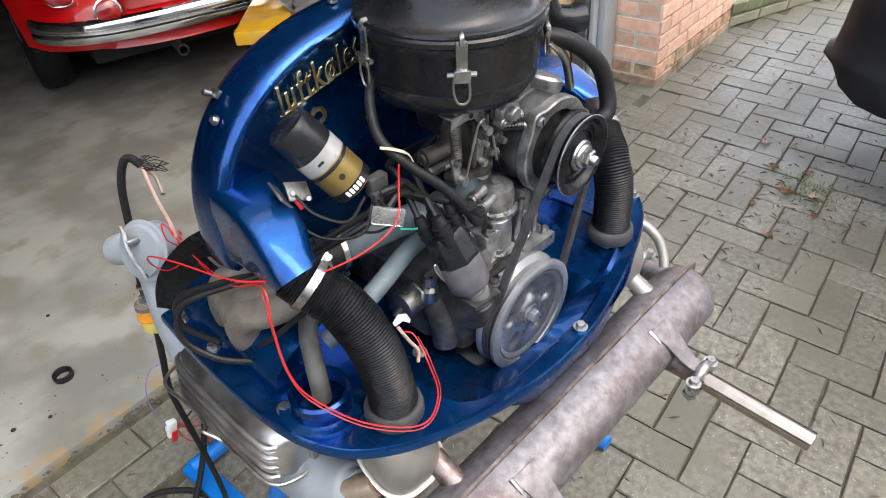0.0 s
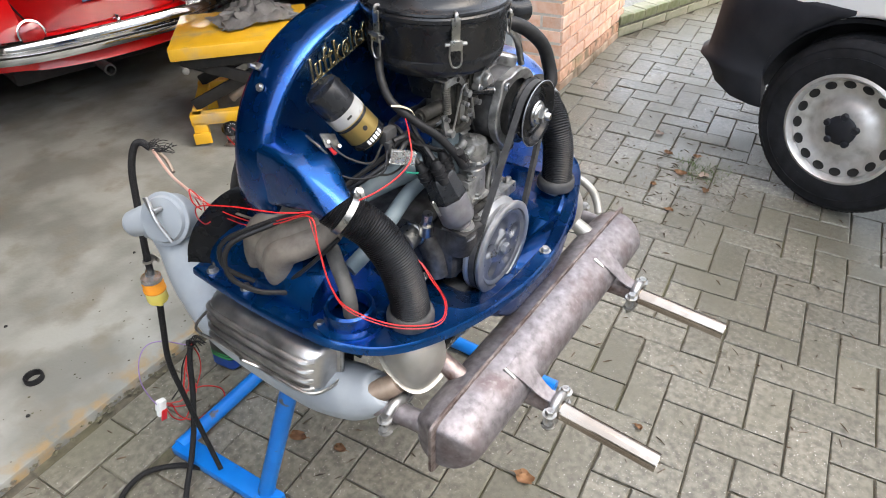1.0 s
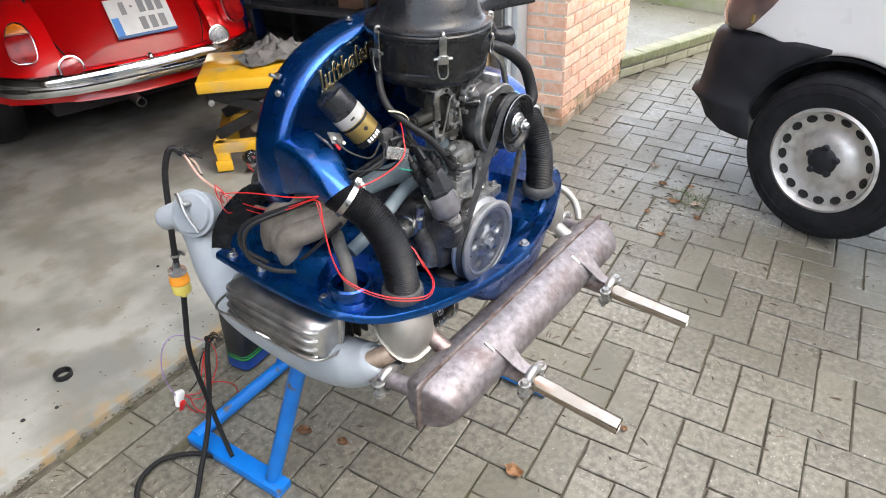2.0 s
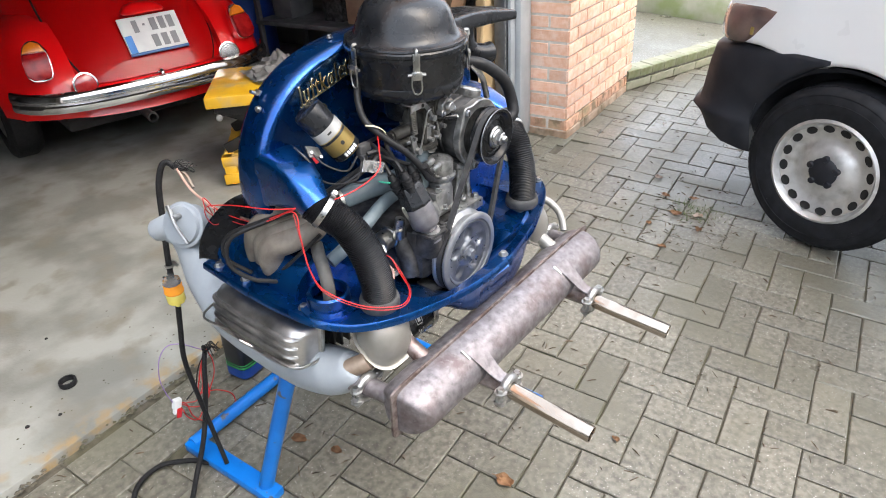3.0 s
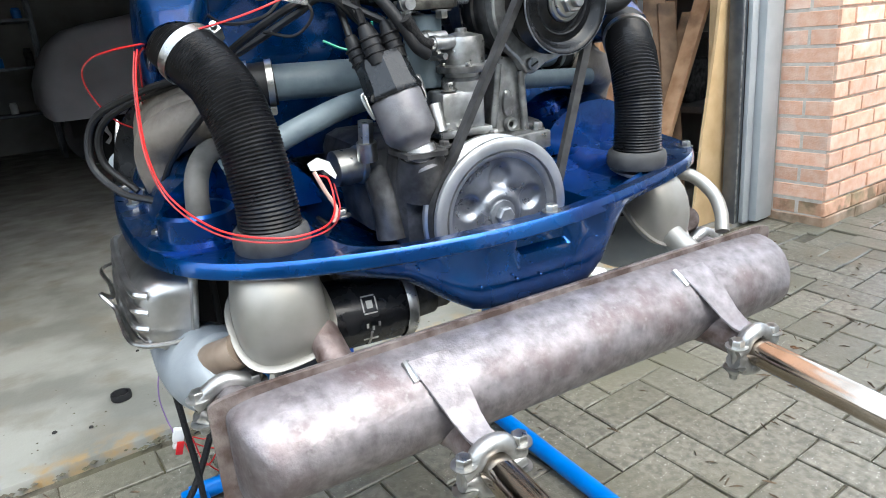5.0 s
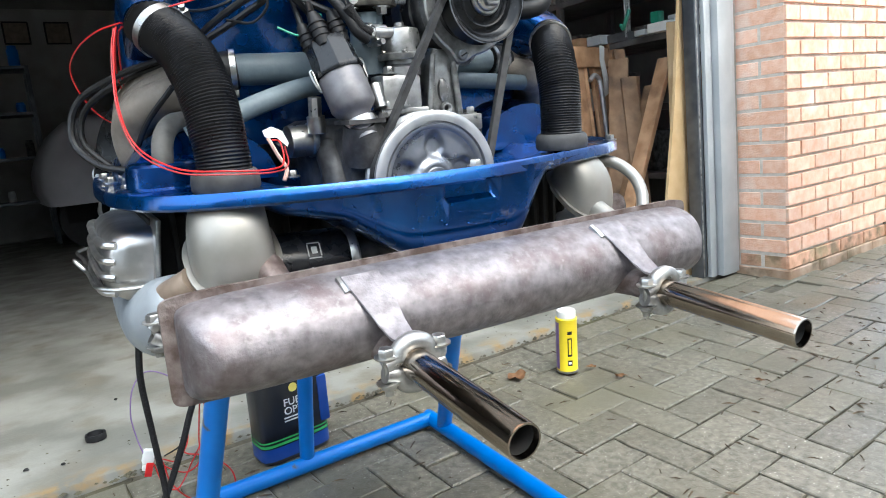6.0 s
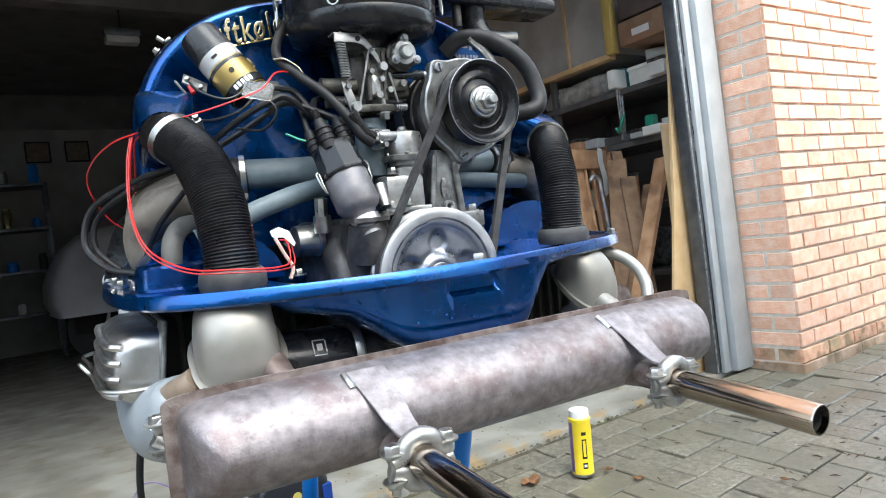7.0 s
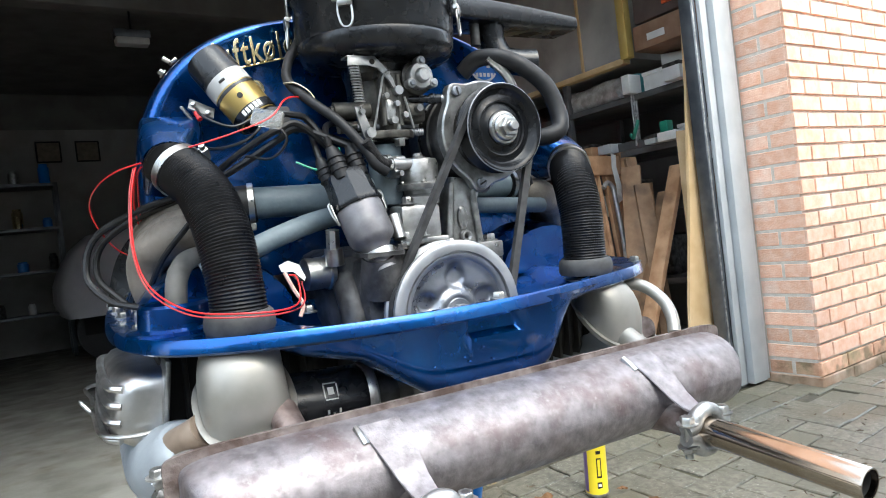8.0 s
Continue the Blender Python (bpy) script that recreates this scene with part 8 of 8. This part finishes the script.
    # covered car at the back
    rows = []
    prof = [(-2.42, 0.46), (-2.47, 0.60), (-2.46, 0.78), (-2.40, 0.95), (-2.30, 1.12), (-2.16, 1.24), (-1.95, 1.29), (-1.6, 1.34), (-1.2, 1.42), (-0.85, 1.5), (-0.5, 1.5), (-0.5, 0.46)]
    for v, s in ((5.62, 0.86), (5.66, 0.95), (5.75, 0.985), (6.0, 1.0), (6.6, 1.0), (7.1, 0.99), (7.25, 0.95), (7.3, 0.86)):
        rows.append([(-1.5 + (u + 1.5) * s + 0.012 * noise.noise(Vector((u * 4, v * 6, z * 4))), v + 0.02 * noise.noise(Vector((u * 5, z * 5, v))), 0.46 + (z - 0.46) * s) for u, z in prof])
    cov = thing("covered_car", GAR, "car under a smooth pale grey dust cover", "car")
    part("dust_cover", rings(rows), mat("grey_dust_cover", (0.42, 0.42, 0.46), (0.52, 0.52, 0.56), rough=0.7, rough2=0.85, scale=3, bump=0.15, bump_scale=25), cov, smooth=60)
    for u in (-2.05, -0.9):
        part("wheel", rod((u, 5.85, 0.31), (u, 6.03, 0.31), 0.30, seg=28), RUBBER, cov)
    # near-black box filling the space below the cover
    part("underside", box((-1.45, 6.5, 0.36), (1.7, 1.3, 0.2), 0.02), NEAR_BLACK, cov)
    part("tie_cord", tube([(-2.0, 5.62, 0.46), (-2.02, 5.60, 0.36), (-1.99, 5.60, 0.28), (-2.03, 5.61, 0.22)], [0.012, 0.022, 0.012, 0.02], 8), PAPER, cov, "knotted white tie cord")
    # left: low shelf with jars, pictures on the wall, unlit lamp
    rack = thing("storage_rack", GAR, "dim steel rack with jars and tins by the back wall", "shelf")
    for z in (0.5, 0.95, 1.40, 1.86):
        part("shelf_board", box((-2.9, 6.9, z), (1.2, 0.4, 0.03), 0.003), FRAME_DARK, rack)
    for u in (-3.48, -2.32):
        part("upright", box((u, 6.72, 0.95), (0.04, 0.04, 1.85), 0.002), FRAME_DARK, rack)
        part("upright", box((u, 7.08, 0.95), (0.04, 0.04, 1.85), 0.002), FRAME_DARK, rack)
    rnd = random.Random(9)
    for i in range(16):
        z = (0.515, 0.965, 1.415, 1.875)[i % 4]
        u = -2.40 - 0.26 * (i // 4) - 0.05 * rnd.random()
        r, hh = rnd.uniform(0.03, 0.055), rnd.uniform(0.10, 0.22)
        solid("jar", lathe([(r, 0), (r, hh * 0.8), (r * 0.8, hh * 0.88), (r * 0.8, hh)], seg=20), rnd.choice((ZINC, BRASS, DARK_ALU, BLUE_STAND, PAPER)), GAR @ pose(u, 6.85, z), "dim jar or tin on the storage rack", "jar", "jars on the rack")
    for i, u in enumerate((-2.27, -1.84)):
        fr = thing("picture", GAR @ pose(u, 7.915, 2.40), "small framed picture hanging on the garage wall", "picture", "framed pictures")
        part("frame", joined(box((0, 0, 0.12), (0.27, 0.02, 0.018), 0.002), box((0, 0, -0.12), (0.27, 0.02, 0.018), 0.002), box((-0.128, 0, 0), (0.018, 0.02, 0.222), 0.002), box((0.128, 0, 0), (0.018, 0.02, 0.222), 0.002)), NEAR_BLACK, fr)
        part("print", box((0, 0.004, 0), (0.238, 0.006, 0.222)), mat("faded_print", (0.14, 0.11, 0.08), (0.22, 0.18, 0.14), rough=0.6, scale=18), fr)
    lamp = thing("ceiling_lamp", GAR @ pose(-1.86, 4.0, 2.56), "unlit box lamp hanging under a ceiling beam", "lamp")
    part("housing", box((0, 0, 0.05), (0.26, 0.12, 0.06), 0.01), FRAME_DARK, lamp)
    part("diffuser", box((0, 0, 0.0), (0.24, 0.11, 0.06), 0.015), mat("milky_diffuser", (0.35, 0.35, 0.34), (0.42, 0.42, 0.41), rough=0.3, scale=10), lamp)
    part("cord", rod((0, 0, 0.08), (0, 0, 0.23), 0.008), RUBBER, lamp)
    solid("ceiling_beam", box((-1.9, 4.05, 2.95), (3.4, 0.16, 0.3), 0.01), DIM_WALL, GAR, "dark timber beam under the garage ceiling", "beam", kind="structure")
    # barrel and cartons behind the red car
    drum = thing("drum", GAR @ pose(0.62, 3.35, 0.0175), "blue plastic drum standing by the garage wall", "drum")
    part("body", lathe([(0.26, 0), (0.28, 0.02), (0.28, 0.28), (0.29, 0.30), (0.28, 0.32), (0.28, 0.60), (0.29, 0.62), (0.28, 0.64), (0.27, 0.90), (0.24, 0.93)], seg=40), mat("blue_drum_plastic", (0.01, 0.06, 0.30), (0.015, 0.075, 0.36), rough=0.4, rough2=0.5, scale=5), drum)
    for i, (u, v, z, w, d, hh) in enumerate(((0.25, 3.9, 0.0175, 0.5, 0.4, 0.6), (0.15, 4.6, 0.0175, 0.45, 0.45, 0.8), (0.75, 4.2, 0.0175, 0.4, 0.5, 1.1))):
        crate("carton", (u, v, z), (w, d, hh), WOOD, "brown cardboard carton stacked by the wall", "carton", "stacked cartons")


build_stand()
build_jug()
build_can()
build_cables()
build_van()
build_beetle()
build_table()
build_garage()
build_litter()


# ---- pieces of the setting ----
def block_mesh(name, w, d, h, chamfer, material):
    """A block whose top edges are chamfered; its top lies at z = 0."""
    a = [(-w / 2, -d / 2), (w / 2, -d / 2), (w / 2, d / 2), (-w / 2, d / 2)]
    b = [(x - math.copysign(chamfer, x), y - math.copysign(chamfer, y)) for x, y in a]
    verts = [(x, y, -h) for x, y in a] + [(x, y, -chamfer) for x, y in a] + [(x, y, 0) for x, y in b]
    faces = [(8, 9, 10, 11)] + [(i + k, (i + 1) % 4 + k, (i + 1) % 4 + k + 4, i + k + 4) for k in (0, 4) for i in range(4)]
    me = bpy.data.meshes.new(name)
    me.from_pydata(verts, [], faces)
    me.materials.append(material)
    return me


def build_bricks():
    rnd = random.Random(11)
    bl, bh, j = 0.222, 0.0575, 0.0130
    full = block_mesh("brick", bl, bh, 0.02, 0.0016, BRICK)
    half = block_mesh("brick_half", 0.104, bh, 0.02, 0.0016, BRICK)
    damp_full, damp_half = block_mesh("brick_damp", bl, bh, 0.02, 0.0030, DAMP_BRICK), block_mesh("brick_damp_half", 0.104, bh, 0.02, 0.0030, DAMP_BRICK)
    gi_pier = pier.matrix_basis.inverted()
    front = Matrix(((1, 0, 0, 0), (0, 0, -1, 0), (0, 1, 0, 0), (0, 0, 0, 1)))       # its top faces -y
    side = Matrix(((0, 0, -1, 0), (-1, 0, 0, 0), (0, 1, 0, 0), (0, 0, 0, 1)))       # its top faces -x

    def lay(me, m):
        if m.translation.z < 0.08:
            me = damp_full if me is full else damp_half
        ob = new("brick", me)
        ob.parent = pier
        ob.matrix_basis = gi_pier @ GAR @ m @ pose(0, 0, rnd.uniform(-0.0007, 0.0009), rnd.uniform(-0.25, 0.25), rnd.uniform(-0.25, 0.25), rnd.uniform(-0.3, 0.3))

    for c in range(34):
        z = 0.035 + c * (bh + j) + bh / 2
        # front face, headers at the corner in every other course
        first = (half, 0.104) if c % 2 else (full, bl)
        u = 0.001
        me, w = first
        while u < 1.05 - 0.05:
            if u + w > 1.055:
                me, w = half, 0.104
                if u + w > 1.08:
                    break
            lay(me, pose(u + w / 2, 0.0, z) @ front)
            u += w + j
            me, w = full, bl
        # reveal towards the opening
        me, w = (full, bl) if c % 2 else (half, 0.104)
        v = 0.012
        lay(me, pose(0.0, v + w / 2, z) @ side)
        if not c % 2:
            lay(half, pose(0.0, v + w + j + 0.052, z) @ side)
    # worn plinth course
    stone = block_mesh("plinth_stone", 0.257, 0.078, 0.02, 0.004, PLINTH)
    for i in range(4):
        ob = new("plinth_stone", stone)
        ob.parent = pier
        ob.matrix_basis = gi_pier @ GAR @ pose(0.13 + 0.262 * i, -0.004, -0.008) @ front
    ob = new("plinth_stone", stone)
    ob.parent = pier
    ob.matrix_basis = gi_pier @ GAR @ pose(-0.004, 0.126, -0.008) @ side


def paver_mesh(rnd, w, d, h):
    """A worn paver: its outline wavers, its top edge is rounded off unevenly; its top lies at z = 0."""
    low = [(-w / 2, -d / 2), (0, -d / 2), (w / 2, -d / 2), (w / 2, 0), (w / 2, d / 2), (0, d / 2), (-w / 2, d / 2), (-w / 2, 0)]
    low = [(x + rnd.uniform(-0.0012, 0.0012), y + rnd.uniform(-0.0012, 0.0012)) for x, y in low]
    verts = [(x, y, -h) for x, y in low] + [(x, y, -rnd.uniform(0.0015, 0.0035)) for x, y in low]
    for x, y in low:
        c = rnd.uniform(0.0018, 0.0042)
        verts.append((x - (math.copysign(c, x) if abs(x) > w / 4 else 0), y - (math.copysign(c, y) if abs(y) > d / 4 else 0), 0))
    faces = [tuple(range(16, 24))] + [(i + k, (i + 1) % 8 + k, (i + 1) % 8 + k + 8, i + k + 8) for k in (0, 8) for i in range(8)]
    me = bpy.data.meshes.new("paver")
    me.from_pydata(verts, [], faces)
    me.materials.append(PAVER)
    return me


def build_pavers():
    rnd = random.Random(5)
    W, j = 0.1036, 0.0050
    turn = pose(0.816, -0.530, 0, 0, 0, 6.2) @ pose(-0.5 * W, 2 * W, 0)
    kinds = [paver_mesh(rnd, 2 * W - j, W - j, 0.03) for _ in range(9)]
    placed = []
    fx0, fx1, fy0, fy1 = -4.2, 5.0, -3.6, 4.0
    for i in range(int(fx0 / W) - 2, int(fx1 / W) + 2):
        for k in range(int(fy0 / W) - 2, int(fy1 / W) + 2):
            t = (i - k) % 4
            if t == 0:
                placed.append(((i + 1) * W, (k + 0.5) * W, 0))
            elif t == 3:
                placed.append(((i + 0.5) * W, (k + 1) * W, 90))
    edge = []
    for n in range(70):     # two rows laid along the threshold
        for r in range(2):
            p = GAR @ Vector((-8.6 + (n * 2 * W + 0.1 * r) / 0.933, GARAGE_EDGE - 0.032 - W * (r + 0.5) / 0.933, 0))
            edge.append((p.x, p.y, 4.0))
    keep = []
    for x, y, a in placed:
        q = turn @ Vector((x, y, 0))
        x, y, a = q.x, q.y, a + 6.2
        g = gi @ Vector((x, y, 0))
        if g.y > GARAGE_EDGE - 0.022 - 2.0 * W / 0.933 + 0.05 and g.x < -0.03:
            continue
        if g.x > 0.01 and g.y > 0.02 and g.x < 1.05:
            continue
        t = terrace_m.inverted() @ SLOPE @ Vector((x, y, 0))
        if t.y > 0.03 and t.x > -0.3:
            continue
        if g.y > GARAGE_EDGE:
            continue
        under = g.y > GARAGE_EDGE - 0.022 - 2.0 * W / 0.933 - 0.115 and g.x < 0.0
        keep.append((x, y, a, -0.0055 if under else 0.0))
    for x, y, a in edge:
        g = gi @ Vector((x, y, 0))
        if g.x < -0.02:
            keep.append((x, y, a, 0.0))
    # the nearest are objects of their own
    keep.sort(key=lambda q: math.hypot((q[0] - 0.45) * 0.8, q[1] - 0.15))
    shapes = [([Vector(v.co) for v in me.vertices], [tuple(q.vertices) for q in me.polygons]) for me in kinds]
    inv = ground.matrix_basis.inverted()
    verts, faces = [], []
    for n, (x, y, a, sunk) in enumerate(keep):
        m = SLOPE @ pose(x + rnd.uniform(-0.0012, 0.0012), y + rnd.uniform(-0.0012, 0.0012), sunk + rnd.uniform(-0.0022, 0.0012), rnd.uniform(-0.6, 0.6), rnd.uniform(-0.45, 0.45), a + rnd.uniform(-0.7, 0.7))
        kind = rnd.randrange(9)
        if n < 300:
            ob = new("paver", kinds[kind])
            ob.parent = ground
            ob.matrix_basis = inv @ m
        else:
            k = len(verts)
            verts += [m @ v for v in shapes[kind][0]]
            faces += [tuple(k + i for i in q) for q in shapes[kind][1]]
    me = bpy.data.meshes.new("paver_field")
    me.from_pydata(verts, [], faces)
    me.materials.append(PAVER_FAR)
    field = new("paver_field", me)
    field.parent = ground
    tagged(field, "herringbone field of grey concrete pavers", kind="stuff")


def build_terrace_edge():
    rnd = random.Random(8)
    low = block_mesh("kerb_stone", 0.235, 0.052, 0.06, 0.004, BLOCK)
    front = Matrix(((1, 0, 0, 0), (0, 0, -1, 0), (0, 1, 0, 0), (0, 0, 0, 1)))
    top = block_mesh("cap_stone", 0.115, 0.11, 0.05, 0.004, BLOCK)
    for i in range(14):
        ob = new("kerb_stone", low)
        ob.parent = terrace
        ob.matrix_basis = pose(0.12 + 0.24 * i, -0.012, 0.028 + rnd.uniform(-0.002, 0.002)) @ front
        for q in range(2):
            ob = new("cap_stone", top)
            ob.parent = terrace
            ob.matrix_basis = pose(0.06 + 0.24 * i + 0.12 * q, 0.040, 0.124 + rnd.uniform(-0.002, 0.002), rnd.uniform(-1, 1), rnd.uniform(-1, 1), 0)


build_bricks()
build_terrace_edge()
build_pavers()
